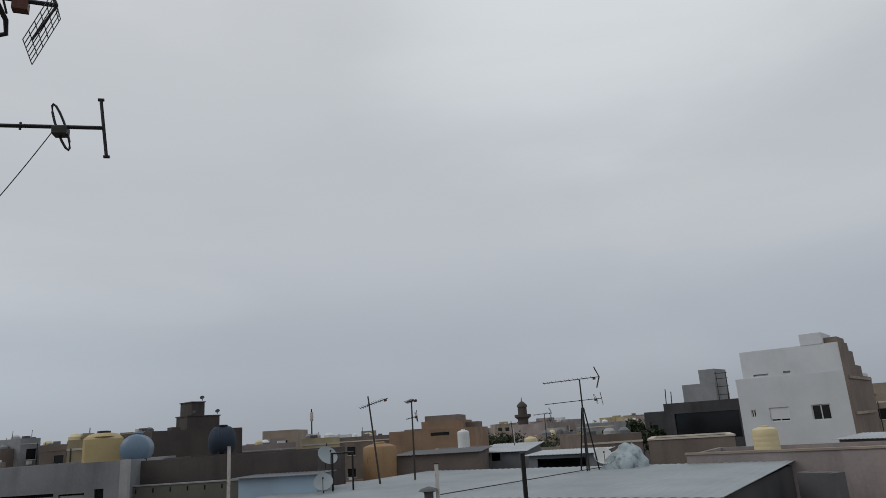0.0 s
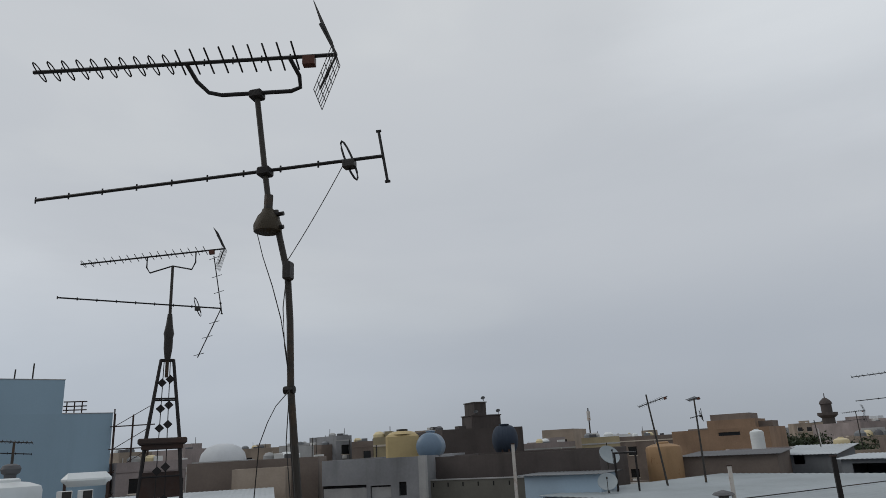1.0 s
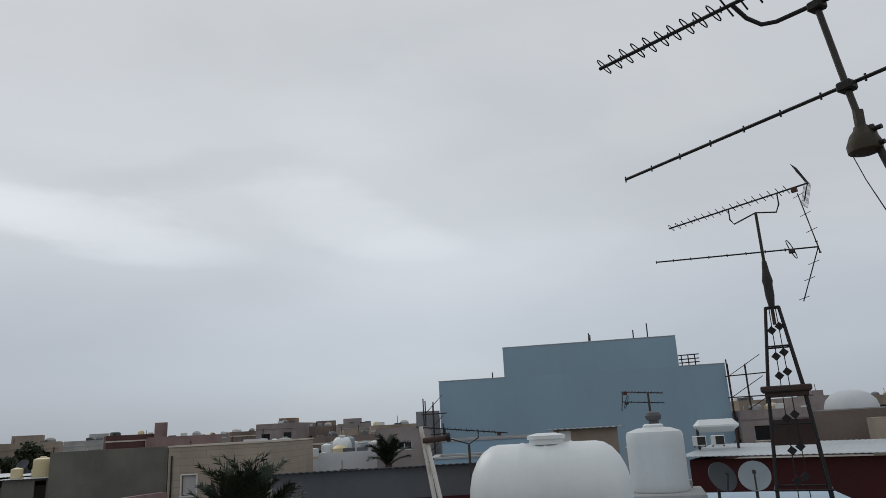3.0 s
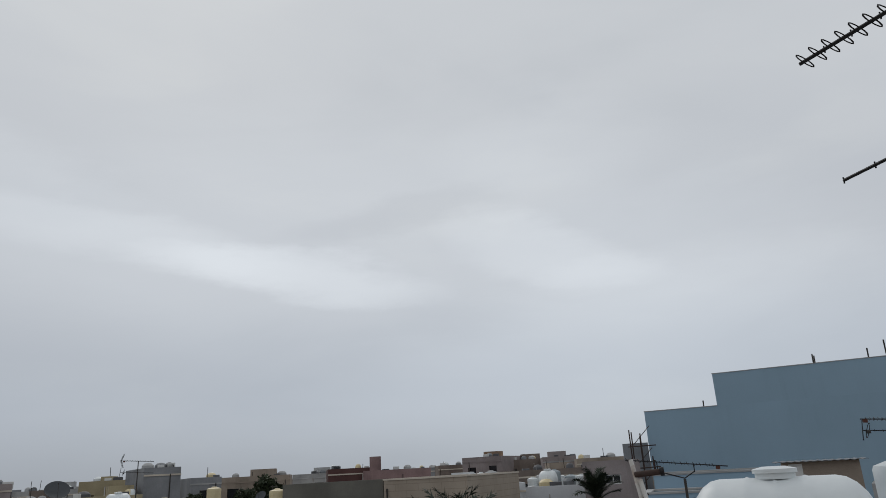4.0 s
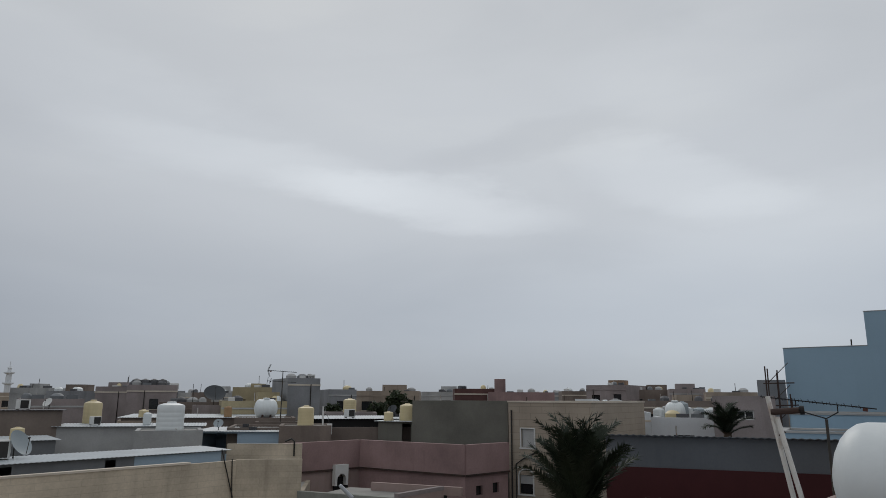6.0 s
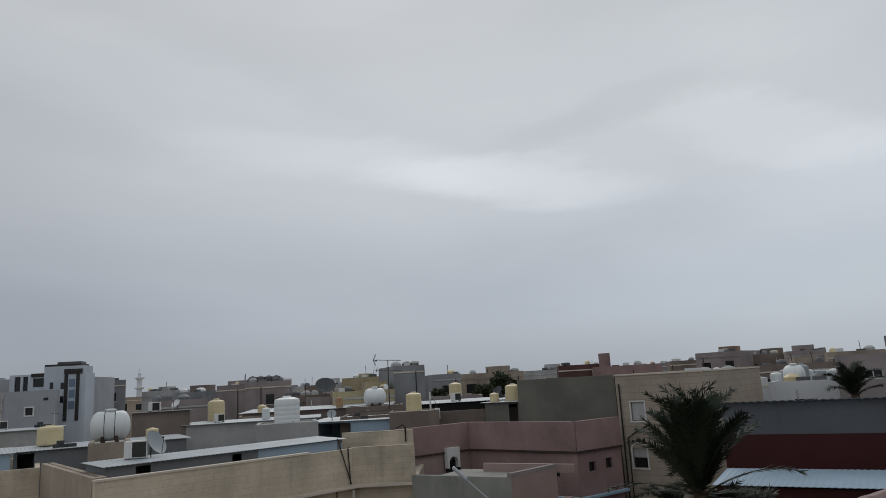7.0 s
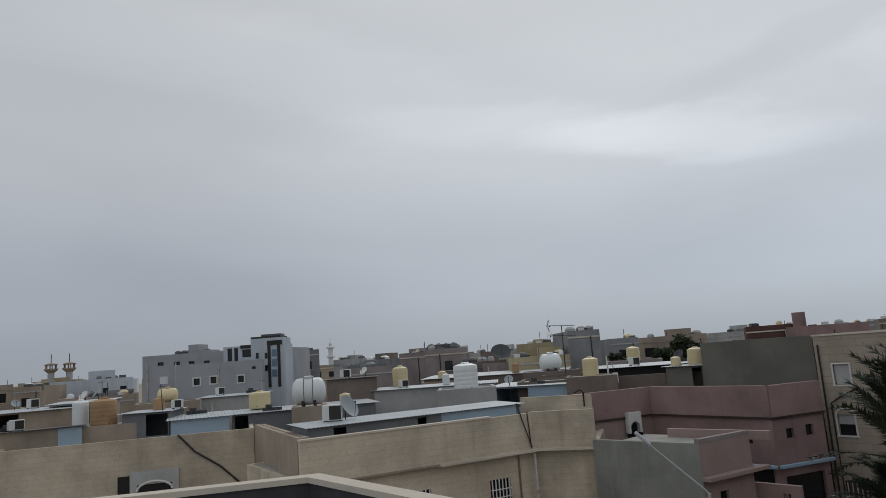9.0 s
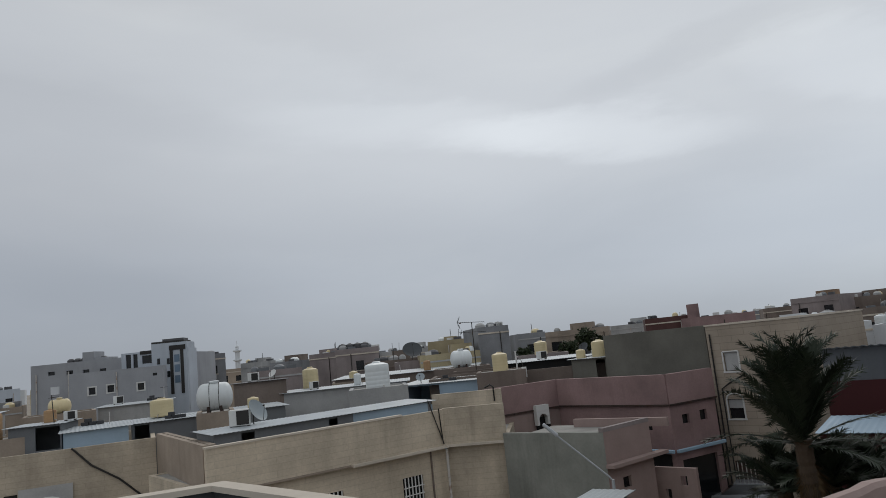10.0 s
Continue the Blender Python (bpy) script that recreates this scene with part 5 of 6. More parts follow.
# flat black panel on the wall paints the garage's inner shade
part("garage_dark", boxed(pf[2] - 1.9, pf[2] - 0.3, -0.06, -0.004, 0.1, zc0 - 0.1), INSIDE_SHADE, h, "black panel for the shade in a garage opening")

# white post with a box at the edge of the roof behind
p = bearing(96.75, 49.2)
mp_ = thing("roof_post", (p.x, p.y, height(53, -2.25) - 0.4), 96, "white steel post with a small white meter box", "post", "roof posts")
part("shaft", tubed([(0, 0, 0), (-0.03, 0, height(49.2, -0.7) - height(53, -2.25) + 0.4)], 0.055, seg=8), FRAME_WHITE, mp_)
part("meter_box", boxed(0.28, 0.62, -0.12, 0.12, 0.05, 0.75, bevel=0.02), FRAME_WHITE, mp_)
part("cable", tubed([(0.05, 0, 1.4), (0.3, 0, 1.25), (0.42, 0, 0.75)], 0.02, seg=5), PLASTIC_BLACK, mp_)

# white arched hood on the pink wall
mh = thing("arched_hood", (pl[0].x, pl[0].y, 0), pl[1], "white arched door hood on the pink house", "door hood")
u0, z0 = along(pl, 95.95, -6.3)
u1, z1 = along(pl, 94.95, -5.05)
bm = bmesh.new()
um, ra = (u0 + u1) / 2, (u1 - u0) * 0.34
arc = [(um + ra * math.cos(math.pi * k / 10), z0 + 0.05 + ra * math.sin(math.pi * k / 10)) for k in range(11)]
outline = [(u0, z0 - 0.3), (u0, z1), (u1, z1), (u1, z0 - 0.3), (um + ra, z0 - 0.3)] + arc + [(um - ra, z0 - 0.3)]
rings = [[bm.verts.new((x, y, z)) for x, z in outline] for y in (-0.42, -0.11)]
bm.faces.new(rings[0]), bm.faces.new(rings[1][::-1])
for k in range(len(outline)):
    n = (k + 1) % len(outline)
    bm.faces.new((rings[0][k], rings[1][k], rings[1][n], rings[0][n]))
bmesh.ops.recalc_face_normals(bm, faces=bm.faces)
part("hood", bm, FRAME_WHITE, mh)
# thin black panel for the shade within the doorway
part("doorway", boxed(u0 + 0.1, u1 + 0.25, -0.109, -0.105, z0 - 1.6, z0 + 0.2), INSIDE_SHADE, mh)

# pale grey annex in front of the pink house, with its parapet and the small pink gate wing
af = frontage(98.5, 38.5, 90.7, 35.5)
ar = frontage(90.7, 35.5, 87.15, 38.5)
an = thing("annex", (af[0].x, af[0].y, 0), af[1], "pale grey annex with pinkish end and roof parapet", "house")
inv_a = pose(af[0].x, af[0].y, 0, 0, 0, af[1]).inverted()
face(an, inv_a, af, 0, height(36.5, -7.4), PLASTER_SAGE, None)
m2 = face(an, inv_a, ar, 0, height(36.5, -7.4), PLASTER_PINK_PALE, None, pwins(ar, ((89.6, 89.0, -11.0, -11.8),)))
b = part("parapet", boxed(0.0, ar[2], -0.02, 0.25, height(36.5, -7.4) + 0.002, height(37, -7.0)), PLASTER_MAUVE, an)
b.matrix_basis = m2
part("roof", boxed(0.2, af[2] - 0.2, 0.32, 5.0, height(36.5, -7.9) - 0.15, height(36.5, -7.9)), ROOF_SCREED, an)
part("back_parapet", boxed(2.0, af[2] + 1.6, 4.2, 4.45, height(36.5, -7.9), height(40, -6.6)), PLASTER_PINK_PALE, an)
b = part("canopy", boxed(-0.1, ar[2] + 0.7, -0.5, -0.02, height(37, -9.85), height(37, -9.6)), PLASTER_PINK_PALE, an)
b.matrix_basis = m2
gf = frontage(87.2, 39.5, 84.2, 38.5)
gt = thing("gate_wall", (gf[0].x, gf[0].y, 0), gf[1], "low pink garden wall with small square holes", "wall")
zg = height(39, -10.5)
part("wall", pierced(bmesh.new(), gf[2], zg, 0.25, [(0.5, 0.8, zg - 1.6, zg - 1.1), (1.4, 1.75, zg - 0.9, zg - 0.4)]), PLASTER_PINK_PALE, gt)

shed("low pale sheet canopy in a yard", frontage(92.9, 25, 90.6, 24.6), 1.4, 0.0, height(24.8, -12.5), height(26.2, -11.9), PLASTER_SAGE, SHEET_WORN)
# street lamp
p = bearing(90.4, 29)
lp = thing("street_lamp", (p.x, p.y, 0), 0, "grey street lamp with long rising arm", "street lamp")
a_ = bearing(94.4, 29) - p
zl, za_ = height(29, -7.45), height(29, -11.1)
part("pole", tubed([(0, 0, 0), (0, 0, za_)], 0.09, r1=0.06), LAMP_GREY, lp)
arm = part("arm", tubed([Vector((0, 0, za_ - 0.05)), Vector((a_.x * 0.06, a_.y * 0.06, za_ + 0.12)), Vector((a_.x, a_.y, zl))], 0.035), LAMP_GREY, lp)
hd = boxed(-0.13, 0.62, -0.13, 0.13, -0.05, 0.08, bevel=0.04)
dv = Vector((a_.x, a_.y, zl - za_)).normalized()
bmesh.ops.transform(hd, matrix=Matrix.Translation((a_.x, a_.y, zl)) @ dv.to_track_quat("X", "Z").to_matrix().to_4x4(), verts=hd.verts)
part("lamp_head", hd, LAMP_GREY, lp, "flat grey lamp head")


# car under the palm
def car(at, turn):
    c = thing("car", (at.x, at.y, 0.05), turn, "grey compact car parked by the gate", "car")
    bm = bmesh.new()
    sec = [(-2.1, 0.62, 0.30), (-2.0, 0.78, 0.28), (-1.2, 0.86, 0.25), (0.9, 0.90, 0.25), (1.9, 0.92, 0.25), (2.05, 0.80, 0.32)]
    rings = []
    for x, zt_, zb_ in sec:
        w = 0.84 if abs(x) < 1.95 else 0.72
        rings.append([bm.verts.new(v) for v in ((x, -w, zb_), (x, -w - 0.03, 0.55), (x, -w + 0.05, zt_), (x, w - 0.05, zt_), (x, w + 0.03, 0.55), (x, w, zb_))])
    for a, b in zip(rings, rings[1:]):
        for k in range(6):
            bm.faces.new((a[k], a[(k + 1) % 6], b[(k + 1) % 6], b[k]))
    bm.faces.new(rings[0][::-1]), bm.faces.new(rings[-1])
    part("body", bm, CAR_PAINT, c, smooth=True)
    bm = bmesh.new()
    lo_ = [bm.verts.new(v) for v in ((-1.25, -0.76, 0.86), (1.85, -0.76, 0.90), (1.85, 0.76, 0.90), (-1.25, 0.76, 0.86))]
    hi_ = [bm.verts.new(v) for v in ((-0.45, -0.60, 1.40), (1.25, -0.60, 1.42), (1.25, 0.60, 1.42), (-0.45, 0.60, 1.40))]
    bm.faces.new(hi_)
    for k in range(4):
        bm.faces.new((lo_[k], lo_[(k + 1) % 4], hi_[(k + 1) % 4], hi_[k]))
    part("cabin_glass", bm, GLASS, c)
    part("car_roof", boxed(-0.5, 1.3, -0.62, 0.62, 1.405, 1.46, bevel=0.02), CAR_PAINT, c)
    for x in (-1.3, 1.25):
        for y in (-0.78, 0.78):
            w = part("wheel", tubed([(x, y - 0.1, 0.31), (x, y + 0.1, 0.31)], 0.31, seg=18), RUBBER, c)
            part("rim", tubed([(x, y - 0.11, 0.31), (x, y + 0.11, 0.31)], 0.19, seg=14), LAMP_GREY, w)
    for y in (-0.6, 0.6):
        part("headlight", boxed(-2.13, -1.98, y - 0.16, y + 0.16, 0.58, 0.70, bevel=0.02), FRAME_WHITE, c)
    return c


car(bearing(81.0, 46.0), 74)


# palms
def frond_mesh(length, droop, lift, seed, leaf=0.42):
    rnd = random.Random(seed)
    bm = bmesh.new()
    n, spine = 14, []
    for k in range(n + 1):
        s = k / n
        ang = lift - droop * s * s
        spine.append(Vector((0, 0, 0)) if not k else spine[-1] + Vector((math.cos(ang), 0, math.sin(ang))) * (length / n))
    tube(bm, spine, 0.028, seg=4, r1=0.006)
    for k in range(3, n * 5 + 1):
        s = k / (n * 5)
        i = min(n - 1, int(s * n))
        p = arrow(spine[i], spine[i + 1], s * n - i)
        d = (spine[i + 1] - spine[i]).normalized()
        for sg in (-1, 1):
            ll = leaf * (0.55 + 0.7 * math.sin(math.pi * min(1, 0.15 + s * 0.85))) * rnd.uniform(0.8, 1.15)
            tip = p + d * ll * 0.75 + Vector((0, sg * ll * 0.62, 0)) + Vector((0, 0, rnd.uniform(-0.12, 0.10)))
            w = d * 0.036
            bm.faces.new([bm.verts.new(v) for v in (p - w, p + w, tip)])
    return bm


def palm(at, crown_z, size, count, label, base=0.0, spread=66, start=-34, low=0, bow=0.62):
    t = thing("palm_tree", (at.x, at.y, base), 0, label, "palm tree", "palm trees")
    rnd = random.Random(int(at.x * 10))
    prof = []
    n = int((crown_z - base) / 0.28)
    for k in range(n + 1):
        z = (crown_z - base) * k / n
        prof += [(0.20 + 0.03 * (k % 2), z), (0.24 if k < n else 0.3, z + 0.12)]
    part("trunk", lathe(prof, 12), BARK, t)
    protos = [part("frond", frond_mesh(size * (0.86 + 0.09 * k), bow + 0.16 * k, 1.05, k), FROND, t) for k in range(4)]
    dry = part("dry_frond", frond_mesh(size * 0.7, 1.5, -0.2, 9), FROND_DRY, t)
    for k in range(count):
        turn = k * 137.5 + rnd.uniform(-12, 12)
        lean = start + spread * (k / count) ** 1.3 + (22 if k % 13 == 0 else 0) + rnd.uniform(-7, 7)
        if k >= count - low:
            lean = rnd.uniform(28, 58)
        m = Matrix.Translation((0, 0, crown_z - base + 0.25 - 0.3 * k / count)) @ pose(0, 0, 0, 0, 0, turn) @ pose(0, 0, 0, rnd.uniform(-20, 20), lean, 0)
        if k < 4:
            protos[k].matrix_basis = m
        else:
            again(protos[k % 4], t, m)
    for k in range(9):
        m = Matrix.Translation((0, 0, crown_z - base - 0.35)) @ pose(0, 0, 0, 0, 0, k * 31 + rnd.uniform(-9, 9)) @ pose(0, 0, 0, 0, rnd.uniform(30, 70), 0)
        if k == 0:
            dry.matrix_basis = m
        else:
            again(dry, t, m)
    return t


palm(bearing(76.7, 22), 7.45, 2.75, 64, "tall date palm with dense dark upright crown", spread=46, start=-40, low=7, bow=0.45)
palm(bearing(65.6, 46), 9.0, 1.7, 26, "small palm behind a sheet roof")
palm(bearing(-37.5, 24), 6.4, 1.6, 22, "small palm in a yard behind the wall")
BUSHES = ((78.4, 24.5, 5.6, 1.7, 34), (75.4, 23.5, 5.9, 1.5, 30), (73.2, 24.5, 5.4, 1.7, 30))
for az_, d_, z_, s_, n_ in BUSHES:
    palm(bearing(az_, d_), z_, s_, n_, "low dark palm growing beside the tall one", spread=78, start=-30)

# ---- south-west: the long beige houses with their roof sheds ----
zb1 = height(38, -4.85)
b1 = frontage(121.7, 33.3, 103.2, 39.5)
b2 = frontage(103.1, 39.4, 98.2, 39.0)
b3 = frontage(142.5, 47.0, 125.0, 45.0)
zl_ = height(36.5, -7.85)


def bwin(fr, a, b, e1, e2):
    (ua, za), (ub, _) = along(fr, a, e1), along(fr, b)
    return (ua, ub, along(fr, a, e2)[1], za)


bw1 = [bwin(b1, 113.4, 111.5, -10.1, -12.0), bwin(b1, 106.8, 105.2, -9.65, -11.6)]
h = house("long beige block house with jutting parapet and barred windows", b1, 9, zl_, BLOCK_BEIGE, bw1, parapet=0.05)
part("parapet", boxed(-0.02, b1[2] + 0.02, -0.35, -0.1, zl_ - 0.1, zb1), BLOCK_BEIGE, h, "jutting beige block parapet")
part("coping", boxed(-0.05, b1[2] * 0.78, -0.40, -0.05, zb1 + 0.002, zb1 + 0.09), STONE_CAP, h)
part("slab_edge", boxed(along(b1, 111.0)[0], b1[2] + 0.1, -0.62, -0.352, zl_ - 0.22, zl_ - 0.1), STONE_CAP, h, "pale concrete slab edge")
part("slab", boxed(0, b1[2], -0.36, -0.002, zl_ - 0.2, zl_ - 0.102), PLASTER_TAN, h)
for u0, u1, z0, z1 in bw1:
    for k in range(6):
        u = u0 + (u1 - u0) * (k + 0.5) / 6
        part("bar", boxed(u - 0.03, u + 0.03, -0.06, -0.02, z0, z1), FRAME_WHITE, h)
    for z in (0.3, 0.6):
        part("bar", boxed(u0, u1, -0.09, -0.062, z0 + (z1 - z0) * z, z0 + (z1 - z0) * z + 0.05), FRAME_WHITE, h)
u = along(b1, 103.5)[0]
part("downpipe", tubed([(u, -0.45, zl_ - 0.3), (u, -0.45, 0.2)], 0.07), PIPE_PALE, h)
part("downpipe", tubed([(u - 0.8, -0.06, zl_ - 0.3), (u - 0.8, -0.06, 0.2)], 0.05), PLASTER_BROWN, h)
part("cable", tubed([(u - 0.9, -0.38, zb1 + 0.6), (u - 0.45, -0.42, zb1 - 0.8), (u - 0.1, -0.42, zl_)], 0.03, seg=5), PLASTIC_BLACK, h)
part("cable", tubed([(u - 0.25, -0.40, zb1 + 0.1), (u - 0.15, -0.42, zl_)], 0.03, seg=5), PLASTIC_BLACK, h)
part("wall", boxed(0.0, 0.25, 0.0 - 0.1, 0.0 - 0.002, 0, zl_), BLOCK_BEIGE, h)
h = house("beige block wing beside the pink house", b2, 7, zl_, BLOCK_BEIGE, parapet=0.05)
part("parapet", boxed(0, b2[2], -0.3, -0.05, zl_ - 0.1, zb1 + 0.05), BLOCK_BEIGE, h)
part("upper_wall", boxed(-1.0, b2[2] - 0.25, 2.5, 2.75, zl_, height(42, -3.5)), BLOCK_BEIGE, h)
part("slab_edge", boxed(-0.1, b2[2] + 0.4, -0.5, -0.302, zl_ - 0.2, zl_ - 0.08), STONE_CAP, h)
part("gas_pipe", tubed([(b2[2] * 0.65, 2.4, zl_ + 2.6), (b2[2] * 0.75, 2.4, zl_ + 2.75), (b2[2] * 0.8, 2.4, zl_ + 2.6), (b2[2] * 0.8, 2.4, zb1)], 0.05), PLASTIC_BLACK, h)
w3 = [bwin(b3, 134.6, 133.8, -6.7, -9), bwin(b3, 133.3, 130.9, -7.4, -9)]
h = house("long plain beige block house with arched window", b3, 10, height(46, -4.12), BLOCK_BEIGE, w3, parapet=1.5)
u0, u1, z0, z1 = w3[1]
bm = bmesh.new()
pierced(bm, u1 - u0 + 0.7, z1 + 0.75, 0.12, [(0.35, 0.35 + u1 - u0, z0, z1)], z0)
sr = part("window_surround", bm, PLASTER_PALE, h, "mottled pale stone surround")
sr.location = (u0 - 0.35, -0.125, 0)
cx = (u0 + u1) / 2
part("arch", tubed([(cx + (u1 - u0) * 0.5 * math.cos(x), -0.14, z1 - 0.35 + 0.5 * math.sin(x)) for x in [math.pi * k / 10 for k in range(11)]], 0.07, seg=6), FRAME_WHITE, h)
part("cable", tubed([(along(b3, 130.5)[0], -0.05, height(46, -4.1)), (along(b3, 129.3)[0], -0.06, height(46, -5.4)), (along(b3, 127.5)[0], -0.06, height(46, -6.6)), (along(b3, 125.8)[0], -0.06, height(46, -8.2))], 0.06, seg=5), PLASTIC_BLACK, h)
sd = frontage(124.95, 44.9, 121.75, 33.6)
h = house("brown rendered side wing of the beige house", sd, 0.6, height(33.5, -5.3), PLASTER_TAN, parapet=0.3)


def roofshed(a1, d1, a2, d2, depth, ef, eb, wall, roof, holes=(), panels=(), base=0.0, label="grey sheet roof shed with pale ribbed roof"):
    fr = frontage(a1, d1, a2, d2)
    dm = (d1 + d2) / 2
    zf, zb_ = height(dm, ef), height(dm + depth, eb)
    hh = [(along(fr, a)[0], along(fr, b)[0], base + 0.1, zf - 0.12) for a, b in holes]
    pp = [(along(fr, a)[0], along(fr, b)[0], m) for a, b, m in panels]
    hh = [(a, b, max(c_, d_ - 1.35), d_) for a, b, c_, d_ in hh]
    return shed(label, fr, depth, base, zf, zb_, wall, roof, hh, panels=pp)


roofshed(120.9, 34.9, 104.0, 40.8, 2.4, -4.25, -3.9, SHEET_GREY, SHEET_LIGHT, ((118.9, 117.9), (112.2, 111.5)), ((110.3, 104.3, SHEET_BLUE),), base=zl_ - 0.05)
roofshed(126.6, 49, 115.5, 50, 4, -3.05, -2.75, SHEET_GREY, SHEET_LIGHT, ((126.4, 125.4),))
roofshed(131.0, 47, 126.8, 47, 4, -3.1, -2.75, SHEET_BLUE, SHEET_LIGHT)
roofshed(134.3, 50, 131.1, 49, 3, -2.35, -2.2, SHEET_GREY, SHEET_LIGHT, ((132.7, 131.2),))
roofshed(115.6, 56, 105.8, 55, 4, -2.15, -1.95, PLASTER_PALE, SHEET_LIGHT)
roofshed(106.2, 52, 99.0, 50, 4, -2.6, -2.3, SHEET_BLUE, SHEET_LIGHT, ((106.0, 103.2),))
roofshed(111.5, 66, 100.0, 64, 5, -1.55, -1.3, PLASTER_BROWN, SHEET_LIGHT)
# closed black walls here paint the shade of an open shelter
roofshed(97.9, 54, 89.8, 55, 8, -1.65, -1.42, INSIDE_SHADE, SHEET_LIGHT, label="roof shelter under a pale sheet, black walls for its inner shade")
roofshed(92.4, 52, 89.6, 51, 3, -1.85, -1.75, PLASTER_OLIVE, SHEET_LIGHT, ((90.5, 89.8),))
roofshed(142.5, 49, 136.9, 49, 3, -2.85, -2.8, PLASTER_TAN, SHEET_DARK, panels=((138.4, 136.9, SHEET_BLUE),))
roofshed(142.5, 60, 137.2, 60, 5, -1.55, -1.35, PLASTER_TAN, SHEET_LIGHT, ((142.2, 140.8),))
roofshed(139.0, 62, 135.2, 61, 4, -1.25, -1.1, PLASTER_PALE, SHEET_LIGHT, ((138.8, 135.6),))
roofshed(128.8, 64, 124.2, 63, 4, -1.65, -1.5, PLASTER_PALE, SHEET_LIGHT)
roofshed(119.3, 56, 115.3, 56, 4, -1.0, -0.95, PLASTER_BROWN, SHEET_DARK)
f = frontage(104, 52, 82.5, 54)
house("low olive brown roof parapet behind the pink house", f, 6, height(53, -2.25), PLASTER_BROWN, parapet=0.4)

for az, d, el, r, ht, mt, lb in ((98.1, 50, -2.2, 0.55, 1.35, TANK_CREAM, "cream ribbed plastic water tank on a roof"), (90.1, 53, -1.85, 0.56, 1.3, TANK_CREAM, "cream ribbed plastic water tank on a roof"), (94.7, 66, -1.2, 0.6, 1.3, TANK_CREAM, "cream plastic water tank behind a shelter"), (113.4, 60, -2.2, 0.65, 2.0, TANK_CREAM, "tall cream water tank by a wall"), (110.0, 66, -1.8, 0.4, 1.0, TANK_CREAM, "small cream water tank"), (124.5, 52, -2.75, 0.75, 1.2, TANK_CREAM, "squat cream water tank on a shed"), (135.5, 51, -3.0, 0.8, 1.75, TANK_RUST, "rusty brown square-shouldered tank"), (137.0, 52, -2.9, 0.5, 1.7, TANK_WHITE, "white upright tank beside a rusty one")):
    p = bearing(az, d)
    upright_tank((p.x, p.y, height(d, el)), r, ht, mt, lb)
p = bearing(108.1, 48)
upright_tank((p.x, p.y, height(48, -2.5)), 0.82, 1.75, TANK_WHITE, "large white ribbed water tank on a shed roof")
p = bearing(120.7, 45)
lying_tank((p.x, p.y, height(45, -2.95)), 121 - 4, 0.82, 1.2, TANK_WHITE, "large white round tank lying on a stand", 0.12, straps=True)
p = bearing(101.2, 62)
lying_tank((p.x, p.y, height(62, -1.6)), 110, 0.75, 1.1, TANK_WHITE, "white lying tank on a far roof", 0.05)
p = bearing(131.2, 62)
lying_tank((p.x, p.y, height(62, -1.75)), 125, 0.55, 1.0, TANK_CREAM, "cream lying tank on a far roof", 0.05)
for az, d, el, r, tn, mt in ((105.1, 74, 0.2, 1.05, 112, DISH_DARK),):
    p = bearing(az, d)
    dish((p.x, p.y, height(d, el) - r), tn, r, mt, "big round satellite dish tilted on a roof", 45, 0.3)
p = bearing(119.75, 37.0)
air_cooler((p.x, p.y, 8.25), 112, 1.12)
p = bearing(117.7, 37.3)
dish((p.x, p.y, 8.26), 172, 0.62, DISH_GREY, "grey satellite dish turned sideways on a shed roof", 30, 0.2)

# ---- the town beyond ----
TINTS = [PLASTER_TAN, PLASTER_MAUVE, PLASTER_BROWN, PLASTER_PALE, PLASTER_GREY, PLASTER_ORANGE, PLASTER_YELLOW, PLASTER_WHITE]
town = random.Random(7)


